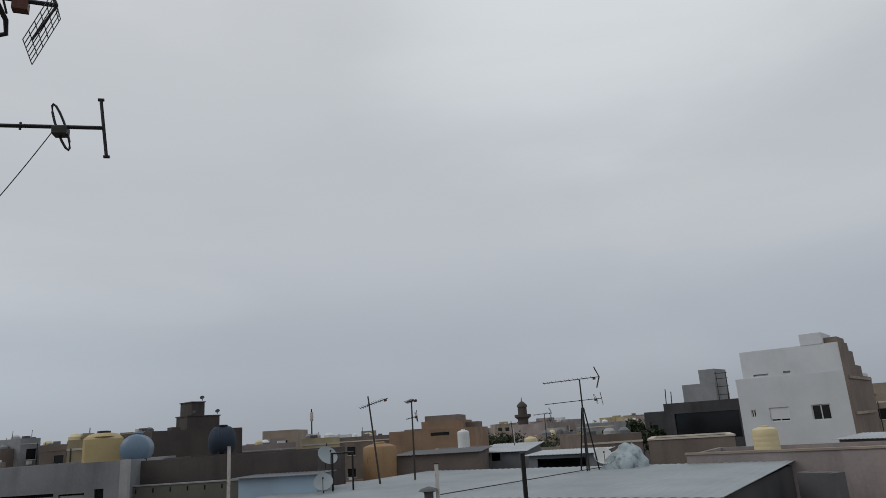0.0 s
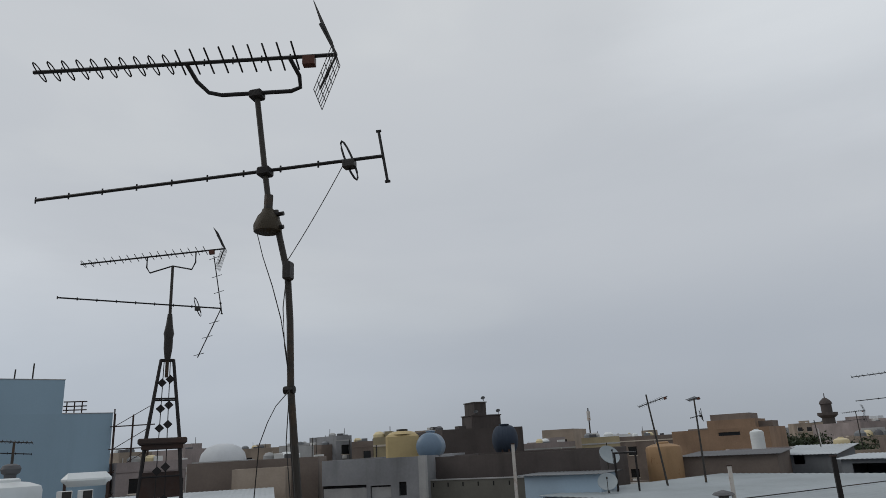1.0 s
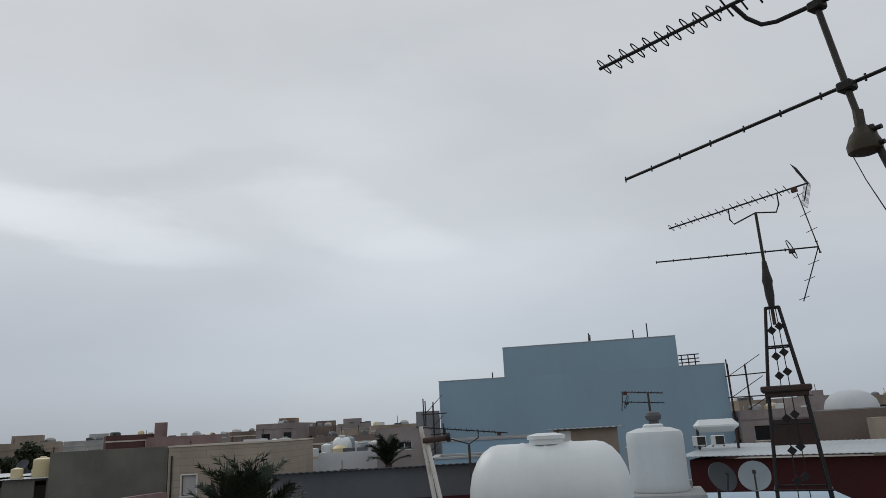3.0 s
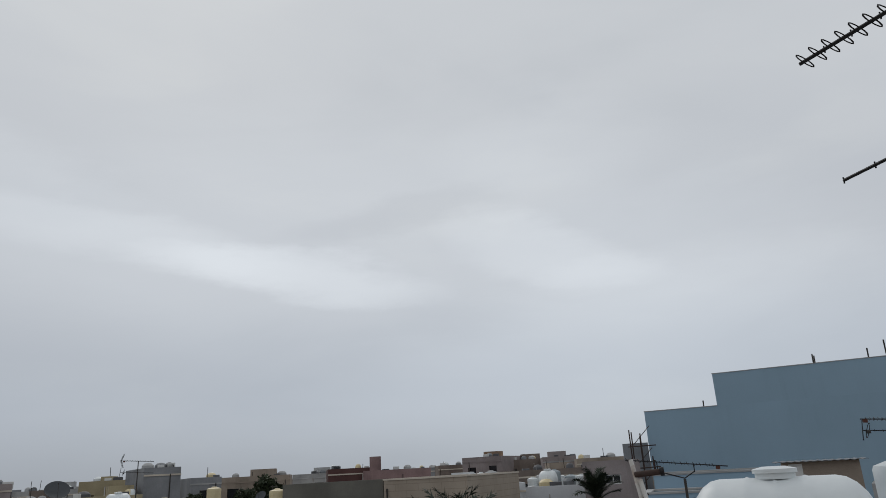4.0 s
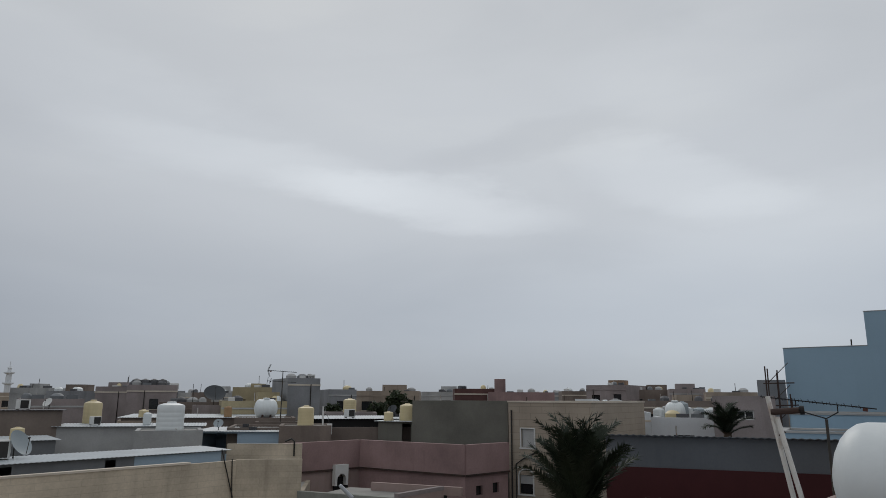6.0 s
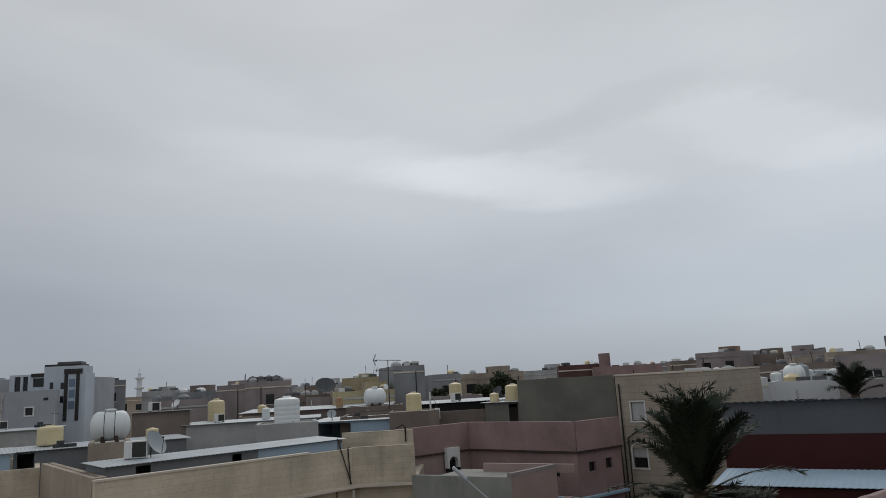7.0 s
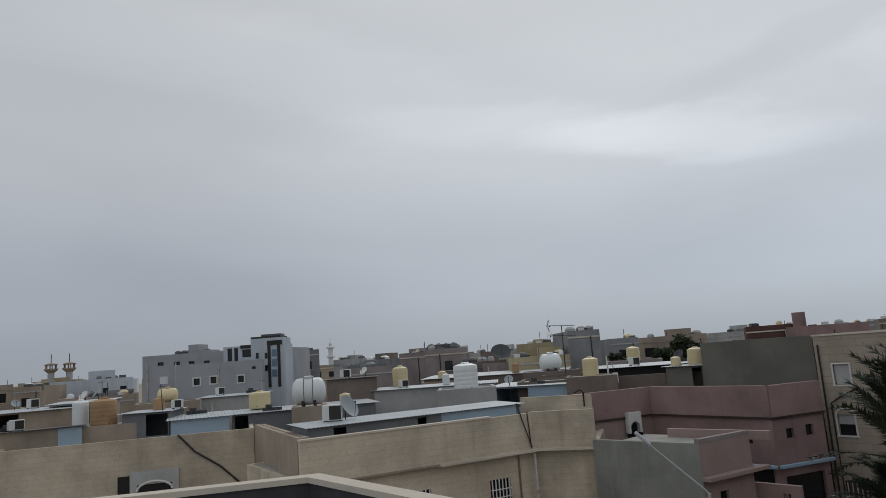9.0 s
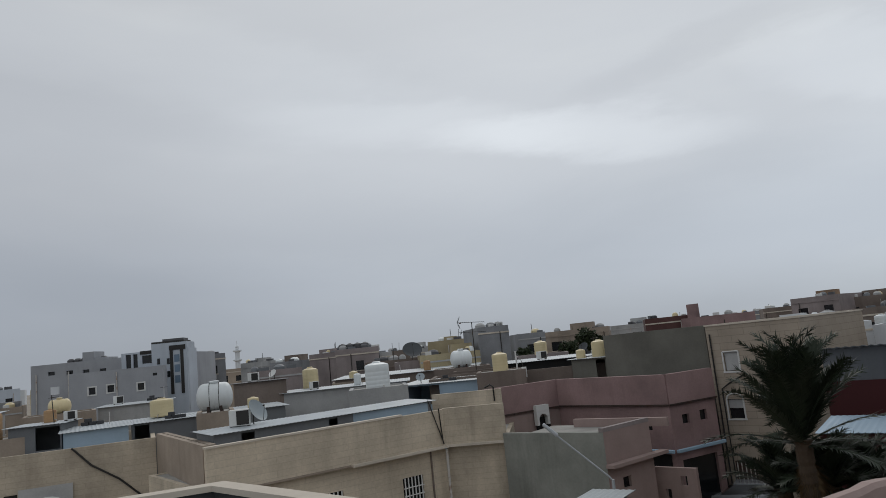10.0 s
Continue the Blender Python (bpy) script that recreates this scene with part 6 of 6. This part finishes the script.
def town_house(az1, az2, el, d, mat, windows=3, tanks=1, tower=None, label="flat roofed town house with small dark windows"):
    fr = frontage(az1, d * town.uniform(0.98, 1.02), az2, d * town.uniform(0.98, 1.02))
    zt = height(d, el)
    wins, n = [], max(1, int(fr[2] / 2.6))
    for k in range(n):
        if town.random() < 0.8 and windows:
            u = fr[2] * (k + 0.5) / n + town.uniform(-0.3, 0.3)
            w = town.uniform(0.45, 0.75)
            z1 = zt - town.uniform(1.2, 1.5)
            if 0.3 < u - w and u + w < fr[2] - 0.3:
                wins.append((u - w, u + w, z1 - town.uniform(0.9, 1.3), z1))
                if zt > 8:
                    wins.append((u - w, u + w, z1 - 4.4, z1 - 3.2))
    h = house(label, fr, town.uniform(7, 12), zt, mat, wins, parapet=0.5, group="town houses", name="town_house")
    if tower:
        a, b, e2 = tower
        block(h, "stair_tower", along(fr, a)[0], along(fr, b)[0], 1.0, 4.0, zt - 0.5, height(d, e2), mat)
    elif fr[2] > 5 and town.random() < 0.6:
        u = town.uniform(0.1, 0.6) * fr[2]
        block(h, "stair_room", u, u + town.uniform(1.8, 2.8), 3.0, 5.6, zt - 0.5, zt + town.uniform(0.5, 1.1), mat if town.random() < 0.6 else town.choice(TINTS))
    for k in range(tanks + (1 if d < 150 else 0)):
        u = town.uniform(0.1, 0.9) * fr[2]
        r = town.uniform(0.35, 0.6)
        tk = part("roof_tank", lathe([(r, zt - 0.5), (r, zt + 0.25), (r * 0.6, zt + 0.45), (r * 0.2, zt + 0.5)], 14), town.choice((TANK_WHITE, PLASTER_PALE, SHEET_DARK, SHEET_GREY, TANK_CREAM)), h, smooth=True)
        tk.location = (u, town.uniform(1.2, 3), 0)
    if d < 260:
        for k in range(town.choice((0, 1, 1, 2))):
            u, y = town.uniform(0.05, 0.95) * fr[2], town.uniform(0.5, 3)
            part("roof_pole", tubed([(u, y, zt - 0.5), (u + town.uniform(-0.1, 0.1), y, zt + town.uniform(0.4, 1.5))], 0.035, seg=5), PIPE_GREY, h)
        for k in range(town.choice((1, 2, 3))):
            u = town.uniform(0.05, 0.85) * fr[2]
            block(h, "cooler_unit", u, u + town.uniform(0.5, 1.0), 0.5, 1.1, zt - 0.5, zt + town.uniform(0.1, 0.4), town.choice((FRAME_WHITE, SHEET_DARK, SHEET_GREY)), bevel=0.02)
        if town.random() < 0.7:
            part("string_course", boxed(-0.03, fr[2] + 0.03, -0.06, -0.003, zt - 0.75, zt - 0.6), town.choice((STONE_CAP, PLASTER_PALE, mat)), h)
        u = town.uniform(0.05, 0.95) * fr[2]
        part("downpipe", tubed([(u, -0.06, 1), (u, -0.06, zt - 0.6)], 0.05, seg=5), town.choice((PIPE_PALE, PIPE_GREY)), h)
        for u0, u1, z0, z1 in wins:
            block(h, "sill", u0 - 0.08, u1 + 0.08, -0.07, -0.003, z0 - 0.1, z0 - 0.01, STONE_CAP)
            if town.random() < 0.3:
                block(h, "wall_cooler", u0 + 0.1, u0 + 0.65, -0.35, -0.004, z0 - 0.62, z0 - 0.15, FRAME_WHITE, bevel=0.02)
    return h


# the skyline, bearing by bearing
town_house(24.6, 22.9, 0.95, 110, PLASTER_GREY, tanks=2)
town_house(22.8, 21.6, 1.38, 105, PLASTER_GREY, tanks=0)
town_house(21.6, 19.4, 0.85, 100, PLASTER_BROWN, tanks=1)
town_house(19.9, 18.2, 1.1, 60, PLASTER_YELLOW, tanks=1, tower=(19.1, 18.5, 1.55))
town_house(16.6, 15.0, 1.45, 90, PLASTER_TAN, tanks=0)
town_house(8.0, 4.0, 0.0, 85, PLASTER_MAUVE)
town_house(3.5, 0.6, 0.2, 80, PLASTER_YELLOW, tanks=2)
town_house(0.6, -3.4, 0.12, 110, PLASTER_BROWN, tanks=2)
town_house(-15.9, -18.1, 0.25, 120, PLASTER_MAUVE, tower=(-16.2, -16.8, 0.64))
town_house(-18.2, -21.0, 0.0, 130, PLASTER_GREY, tanks=2)
town_house(-21.0, -23.5, 0.0, 140, PLASTER_MAUVE, tanks=2)
town_house(-14.9, -19.0, -0.7, 75, PLASTER_TAN, tanks=2)
town_house(-18.5, -23.0, -0.9, 62, PLASTER_BROWN, tanks=1)
town_house(-38.5, -42.0, 0.6, 95, PLASTER_TAN, tower=(-38.8, -40, 1.5))
town_house(-41, -46, 0.2, 80, PLASTER_BROWN)
town_house(34.0, 32.2, 0.95, 95, PLASTER_MAUVE, tower=(33.2, 32.5, 1.35))
town_house(30.2, 27.2, 0.75, 120, PLASTER_TAN, tanks=2)
town_house(27.2, 25.2, 0.85, 115, PLASTER_PALE, tower=(26.8, 25.8, 1.0))
town_house(25.4, 24.0, 0.75, 105, PLASTER_BROWN, tanks=2)
town_house(29.0, 23.5, -0.1, 58, PLASTER_BROWN, tanks=2)
town_house(38.5, 36.3, 0.9, 90, PLASTER_TAN)
town_house(38.6, 33.5, 0.2, 62, PLASTER_MAUVE)
town_house(79.5, 77.6, 0.5, 140, PLASTER_GREY)
town_house(77.7, 75.7, 0.6, 120, PLASTER_BROWN, tanks=1)
town_house(75.8, 72.7, 1.08, 105, PLASTER_MAUVE, windows=5, tanks=0, label="grey stained flat roofed house with dark windows")
town_house(72.7, 69.6, 0.72, 110, PLASTER_BROWN, tanks=2)
town_house(69.5, 66.9, 0.8, 100, PLASTER_MAUVE, tower=(69.0, 67.6, 1.2))
town_house(66.9, 63.3, 0.55, 90, PLASTER_TAN, tanks=2)
town_house(72.0, 65.0, -0.1, 75, PLASTER_BROWN, tanks=2)
town_house(78.0, 71.0, -1.0, 60, PLASTER_WHITE, tanks=3, label="white low house with roof tanks")
town_house(71.0, 66.5, -1.35, 56, PLASTER_WHITE, tanks=2, label="white low house with roof tanks")
town_house(86.3, 82.8, 0.75, 92, BRICK_RED, windows=0, tanks=1, label="red brick house under a dark roof edge")
town_house(83.6, 78.3, 0.5, 90, PLASTER_PINK, windows=2, tower=(83.1, 82.2, 1.55), label="brown brick house with square chimney tower")
town_house(89.0, 86.3, 0.5, 120, PLASTER_PALE, tanks=2)
town_house(94.3, 89.2, 0.55, 95, PLASTER_TAN, tower=(92.2, 90.3, 1.05), label="pinkish tan house with roof room")
town_house(96.4, 94.2, 0.65, 82, PLASTER_GREY, windows=3, tanks=0)
town_house(99.6, 97.1, 1.5, 72, PLASTER_GREY, windows=0, tanks=2, label="tall blank grey house block")
town_house(103.8, 100.2, 0.75, 90, PLASTER_YELLOW, tower=(102.6, 101.9, 1.05), label="pale yellow house with roof room")
town_house(107.7, 103.6, 0.3, 110, PLASTER_PALE, tanks=2)
town_house(111.3, 107.8, 0.85, 82, PLASTER_MAUVE, windows=2, tanks=5, label="mauve brown house with a row of roof tanks")
town_house(113.4, 111.3, 0.7, 95, PLASTER_MAUVE, tower=(113.0, 111.7, 1.02))
town_house(116.5, 113.3, 0.35, 100, PLASTER_GREY, tanks=2)
town_house(118.7, 116.4, 0.55, 105, PLASTER_PALE, tower=(117.8, 117.2, 0.85))
town_house(118.0, 114.0, -0.2, 72, PLASTER_MAUVE, tanks=1)
town_house(109.0, 103.0, -0.4, 78, PLASTER_BROWN, tanks=2)
town_house(104.5, 99.6, -0.3, 70, PLASTER_YELLOW, tanks=2)
town_house(123.0, 119.8, 1.5, 92, PLASTER_GREY, windows=3, tanks=0, tower=(122.6, 121.5, 1.75), label="grey stepped concrete house")
fr = frontage(132.95, 84, 122.9, 78)
gwin = [bwin(fr, a, a - 0.42, 1.28 - 0.03 * k, 1.02 - 0.03 * k) for k, a in enumerate((131.9, 130.75, 129.7, 128.6))]
h = house("long pale grey rendered building with small openings", fr, 12, height(81, 1.85), PLASTER_MIST, gwin, parapet=0.5)
block(h, "stair_tower", along(fr, 129.85)[0], along(fr, 129.1)[0], 0.5, 3, height(81, 1.85) - 0.5, height(81, 2.5), PLASTER_MIST)
block(h, "stair_step", along(fr, 129.08)[0], along(fr, 128.2)[0], 0.5, 3, height(81, 1.85) - 0.5, height(81, 2.02), PLASTER_MIST)
for az_ in (130.9, 130.45, 130.05, 128.75):
    u = along(fr, az_)[0]
    part("roof_tank", lathe([(0.38, height(81, 1.85) - 0.5), (0.38, height(81, 1.85) + 0.25), (0.2, height(81, 1.85) + 0.4)], 12), SHEET_DARK, h, smooth=True).location = (u, 1.6, 0)
for az_ in (132.6, 130.6):
    u = along(fr, az_)[0]
    part("downpipe", tubed([(u, -0.07, 1), (u, -0.07, height(81, 1.2))], 0.07, seg=6), PIPE_PALE, h)
block(h, "blank_panel", along(fr, 131.75)[0], along(fr, 131.2)[0], -0.03, -0.003, height(82, -0.35), height(82, 0.2), PLASTER_WHITE)
wg = frontage(130.6, 74.5, 124.3, 72.5)
zwg = height(73.5, 1.0)
wwg = [bwin(wg, a + 0.22, a - 0.22, e + 0.16, e - 0.34) for a, e in ((129.13, -0.28), (127.91, -0.24), (125.88, -0.31))] + [bwin(wg, 125.05, 124.75, 0.5, 0.3)]
h = house("pale grey rendered wing with white framed windows", wg, 1.6, zwg, PLASTER_MIST, wwg, parapet=0.3)
for u0, u1, z0, z1 in wwg[:3]:
    for q in ((u0 - 0.12, u1 + 0.12, z1 + 0.002, z1 + 0.12), (u0 - 0.12, u1 + 0.12, z0 - 0.12, z0 - 0.002), (u0 - 0.12, u0 - 0.002, z0, z1), (u1 + 0.002, u1 + 0.12, z0, z1)):
        block(h, "window_trim", q[0], q[1], -0.05, -0.003, q[2], q[3], FRAME_WHITE)
u = along(wg, 127.5)[0]
part("downpipe", tubed([(u, -0.07, 1), (u, -0.07, zwg - 0.2)], 0.06, seg=6), PIPE_PALE, h)
mf = frontage(127.15, 77.5, 122.5, 75.5)
zmf, ztw, zrt = height(76.5, 2.15), height(76.5, 2.62), height(76.5, 2.95)


def mbar(name, a, b, e0, e1, out=0.10, mat=PLASTIC_BLACK):
    block(h, name, along(mf, a)[0], along(mf, b)[0], -out, -0.003, height(76.5, e0), height(76.5, e1), mat)


h = house("modern white building with black bands and dark glass strips", mf, 3.2, zmf, PLASTER_COOL, [bwin(mf, 126.85, 126.5, 2.0, 0.9), bwin(mf, 126.35, 126.05, 2.0, 0.9), bwin(mf, 125.75, 124.85, 1.85, 1.25)], parapet=0.4)
block(h, "tower", along(mf, 125.0)[0], along(mf, 122.52)[0], -0.35, 2.6, 0, ztw, PLASTER_COOL)
block(h, "tower_roof", along(mf, 125.05)[0], along(mf, 122.75)[0], -0.1, 2.4, ztw + 0.002, ztw + 0.2, PLASTIC_BLACK, "black roof edge")
block(h, "roof_room", along(mf, 124.4)[0], along(mf, 122.9)[0], 0.5, 2.2, ztw + 0.202, zrt, SHEET_DARK)
mbar("black_band", 125.85, 125.0, 1.95, 2.2)
for a, b, e0, e1 in ((123.75, 122.6, 2.05, 2.4), (123.72, 123.5, -1.2, 2.05), (122.98, 122.76, -1.2, 2.05)):
    mbar("black_frame", a, b, e0, e1, 0.42)
for a, e in ((124.62, 1.3), (123.95, 1.25), (123.95, 0.3)):
    mbar("slit_window", a, a - 0.2, e - 0.22, e + 0.22, 0.375, GLASS)
for e in (1.45, 0.7, -0.1):
    mbar("glass_panel", 123.42, 123.05, e - 0.3, e + 0.25, 0.375, TANK_BLUE)
town_house(144, 141.2, 0.4, 120, PLASTER_TAN)
town_house(141.2, 139.6, 0.15, 110, PLASTER_TAN, tanks=1)
town_house(139.6, 135.5, 0.2, 125, PLASTER_YELLOW, tanks=2)
town_house(135.9, 133.6, 0.35, 115, PLASTER_COOL, tanks=2, tower=(135.4, 134.5, 0.95))
town_house(138.5, 133.5, -0.9, 85, PLASTER_TAN, tanks=2)
town_house(148, 143.5, 0.3, 100, PLASTER_MAUVE)


def slim_minaret(az, d, el, r, mat, label, wide=1.9):
    p = bearing(az, d)
    t = thing("minaret", (p.x, p.y, 0), 0, label, "minaret", "far minarets")
    z = height(d, el)
    part("shaft", lathe([(r, 0), (r * 0.8, z - 1.3 * r)], 12), mat, t)
    for k, drop in enumerate((1.0, 4.2)):
        part("balcony", lathe([(r * 0.82, z - (drop + 0.3) * r), (r * wide, z - drop * r), (r * wide, z - (drop - 0.35) * r), (r * 0.82, z - (drop - 0.36) * r)], 12), mat, t)
    part("lantern", lathe([(r * 0.55, z - 0.64 * r), (r * 0.55, z + 0.5 * r), (r * 0.8, z + 0.55 * r), (r * 0.3, z + 1.1 * r), (0.06, z + 1.4 * r), (0.05, z + 2.6 * r)], 12), mat, t)


slim_minaret(118.9, 190, 1.75, 0.75, PLASTER_WHITE, "white slender minaret with two balconies", 1.5)
for az_ in (138.95, 137.8):
    p = bearing(az_, 190)
    z = height(190, 1.66)
    t = thing("minaret", (p.x, p.y, 0), 0, "pale round twin minaret with open crown and thin spire", "minaret", "far minarets")
    part("shaft", lathe([(0.85, 0), (0.72, z - 2.2)], 14), PLASTER_MIST, t)
    part("balcony", lathe([(0.74, z - 2.19), (1.5, z - 1.5), (1.5, z - 1.2), (0.6, z - 1.19)], 14), PLASTER_TAN, t)
    for k in range(6):
        x, y = 1.15 * math.cos(k * math.pi / 3), 1.15 * math.sin(k * math.pi / 3)
        part("post", tubed([(x, y, z - 1.19), (x, y, z - 0.4)], 0.14, seg=6), PLASTER_TAN, t)
    part("crown", lathe([(1.4, z - 0.39), (1.5, z - 0.2), (0.9, z), (0.2, z + 0.15)], 14), PLASTER_TAN, t)
    part("spire", tubed([(0, 0, z + 0.1), (0, 0, z + 2.2)], 0.09, seg=6), PIPE_GREY, t)
small_aerial(100.05, 60, 9.0, 2.0, 99.0, 101.2, 1.2)


# background infill: rows of plain town houses to the horizon
for k in range(90):
    az = -48 + 200 * (k + town.random()) / 90
    d = town.uniform(150, 420)
    w = math.degrees(town.uniform(8, 16) / d)
    town_house(az + w / 2, az - w / 2, town.uniform(-0.25, 0.50), d, town.choice(TINTS), windows=2 if d < 260 else 0, tanks=town.choice((0, 1, 2)), label="far flat roofed town house")


# trees between the houses
def tree(az, d, zt, r, seed):
    rnd = random.Random(seed)
    p = bearing(az, d)
    t = thing("tree", (p.x, p.y, 0), rnd.uniform(0, 360), "dark green bushy tree between the houses", "tree", "town trees")
    part("trunk", tubed([(0, 0, 0), (0.1, 0.05, zt * 0.4), (-0.05, 0.1, zt * 0.8)], 0.18, r1=0.07), BARK, t)
    bm = bmesh.new()
    for k in range(1500):
        v = Vector((rnd.gauss(0, 1), rnd.gauss(0, 1), rnd.gauss(0, 1))).normalized() * rnd.uniform(0.35, 1.0)
        k2 = 0.75 + 0.5 * noise.noise(v * 2.2 + Vector((seed, 0, 0)))
        c_ = Vector((v.x * r * k2, v.y * r * k2, zt - r * 0.95 + v.z * r * k2))
        a, b = Vector((rnd.uniform(-1, 1), rnd.uniform(-1, 1), rnd.uniform(-1, 1))) * 0.22, Vector((rnd.uniform(-1, 1), rnd.uniform(-1, 1), rnd.uniform(-1, 1))) * 0.22
        bm.faces.new([bm.verts.new(q) for q in (c_ + a, c_ + b, c_ - a * 0.6 - b * 0.4)])
    part("crown", bm, LEAF, t)


for k, (az, d, el, r) in enumerate(((-11.5, 105, -0.1, 2.2), (-12.6, 100, -0.2, 2.0), (-17.2, 84, -0.4, 2.4), (-18.4, 88, -0.5, 1.8), (-22.6, 70, 0.2, 1.3), (91.0, 74, 0.75, 1.4), (90.2, 75, 0.2, 1.5), (92.4, 72, -0.1, 1.3), (96.0, 70, -0.3, 1.2))):
    tree(az, d, height(d, el), r, k)


# ---- plain roofs under tanks, dishes and aerials that stand on houses of their own ----
def roof_under(az, d, z, w, mat, deep=4.0):
    f = frontage(az + math.degrees(w / 2 / d), d - 1.3, az - math.degrees(w / 2 / d), d - 1.3)
    house("plain low flat roofed house with roof fittings", f, deep, z + 0.08, mat, parapet=0.08, group="plain low houses")


for az, d, el, w, mat in ((-2.5, 43.5, -3.4, 5, PLASTER_BROWN), (-14.5, 52, -2.2, 4, PLASTER_MAUVE), (-9.2, 60, -1.3, 5, PLASTER_MAUVE), (98.1, 50, -2.2, 3.5, PLASTER_BROWN), (94.7, 66, -1.2, 5, PLASTER_MAUVE), (113.4, 60, -2.2, 4, PLASTER_PALE), (110.0, 66, -1.8, 4, PLASTER_TAN), (135.5, 51, -3.0, 5, PLASTER_TAN), (108.1, 48, -2.5, 4, PLASTER_PALE), (120.7, 45, -2.95, 2.2, PLASTER_TAN), (101.2, 62, -1.6, 5, PLASTER_BROWN), (131.2, 62, -1.75, 5, PLASTER_TAN)):
    roof_under(az, d, height(d, el), w, mat)
roof_under(105.1, 74, height(74, 0.2) - 1.15, 4, PLASTER_MAUVE)
roof_under(-15.75, 70, 9.0, 4, PLASTER_TAN)
roof_under(9.45, 60, height(60, -0.75), 5, PLASTER_DARK)
roof_under(45.0, 26, 10.0, 2.0, PLASTER_PALE, 2.0)
roof_under(100.05, 60, 9.0, 4, PLASTER_BROWN)
roof_under(59.2, 17, 7.6, 3, PLASTER_GREY, 3.0)

# dark trees standing in the gaps
for k, (az, d, el, r) in enumerate(((-10.9, 98, 0.05, 3.0), (-12.2, 96, 0.0, 3.2), (-13.2, 99, -0.1, 2.8), (-15.6, 72, -0.7, 2.2), (-16.6, 74, -0.5, 2.6), (-17.8, 76, -0.6, 2.4), (-24.0, 66, -0.2, 1.6))):
    tree(az, d, height(d, el), r, 20 + k)

# small fittings scattered on the sheet roofs
bits = random.Random(21)
for (p, turn, length), depth, zf, zb_, base in SHED_ROOFS:
    if (p.length < 44) or length < 2.5:
        continue
    rot_m = pose(p.x, p.y, 0, 0, 0, turn)
    for k in range(bits.choice((2, 3, 3, 4))):
        u, y = bits.uniform(0.3, length - 0.3), bits.uniform(0.5, depth - 0.3)
        q = rot_m @ Vector((u, y, zf + 0.04 + (zb_ - zf) * y / depth))
        kind = bits.random()
        if kind < 0.25:
            upright_tank(q, bits.uniform(0.28, 0.42), bits.uniform(0.6, 0.95), bits.choice((TANK_CREAM, TANK_WHITE, TANK_RUST)), "small plastic water tank on a sheet roof")
        elif kind < 0.45:
            air_cooler(q, turn + bits.uniform(-20, 20), bits.uniform(0.7, 1.0))
        elif kind < 0.62:
            dish(q, turn + bits.uniform(-80, 60), bits.uniform(0.3, 0.45), bits.choice((DISH_GREY, FRAME_WHITE, DISH_DARK)), "small satellite dish on a sheet roof", 35, 0.2)
        elif kind < 0.85:
            t = thing("roof_post", q, turn, "thin bare pipe standing on a roof", "post", "roof posts")
            h_ = bits.uniform(0.6, 1.7)
            part("shaft", tubed([(0, 0, 0), (bits.uniform(-0.12, 0.12), 0, h_)], 0.028, seg=6), bits.choice((PIPE_GREY, PIPE_PALE)), t)
            if h_ > 1.1:
                part("crossbar", tubed([(-0.3, 0, h_ * 0.9), (0.3, 0, h_ * 0.92)], 0.018, seg=5), PIPE_GREY, t)
        else:
            t = thing("block_pile", q, turn + bits.uniform(-30, 30), "small pile of loose concrete blocks holding a roof down", "blocks", "block piles")
            for i in range(3):
                part("block", boxed(i * 0.44, i * 0.44 + 0.4, 0, 0.2, 0, 0.2, bevel=0.01), CONCRETE, t)
            part("block", boxed(0.2, 0.6, 0, 0.2, 0.202, 0.40, bevel=0.01), CONCRETE, t)

# fittings read against the skyline
for az, d, el, r, mt, lb in ((108.9, 81, 0.85, 0.45, SHEET_DARK, "dark roof tank in a row"), (109.5, 81, 0.85, 0.45, SHEET_DARK, "dark roof tank in a row"), (110.1, 81, 0.85, 0.45, SHEET_DARK, "dark roof tank in a row"), (110.7, 81, 0.85, 0.45, SHEET_DARK, "dark roof tank in a row")):
    p = bearing(az, d + 2.5)
    upright_tank((p.x, p.y, height(82, 0.85) - 0.5), r, 1.15, mt, lb, group="row of roof tanks")
for az, d, el, n in ((74.5, 62, -1.0, 4), (70.0, 58, -1.35, 3), (68.0, 58, -1.35, 3)):
    for k in range(n):
        p = bearing(az + 0.9 * (k - n / 2) + bits.uniform(-0.2, 0.2), d + 2.5 + bits.uniform(-0.5, 1.0))
        upright_tank((p.x, p.y, height(d - 2, el) - 0.5), bits.uniform(0.4, 0.65), bits.uniform(1.1, 1.7), bits.choice((TANK_WHITE, TANK_WHITE, PLASTER_PALE, DISH_GREY)), "white roof water tank on a white house")
p = bearing(69.2, 59.5)
lying_tank((p.x, p.y, height(56, -1.35) - 0.5), 70, 0.8, 0.7, TANK_WHITE, "round white tank on a white house roof", 0.02)
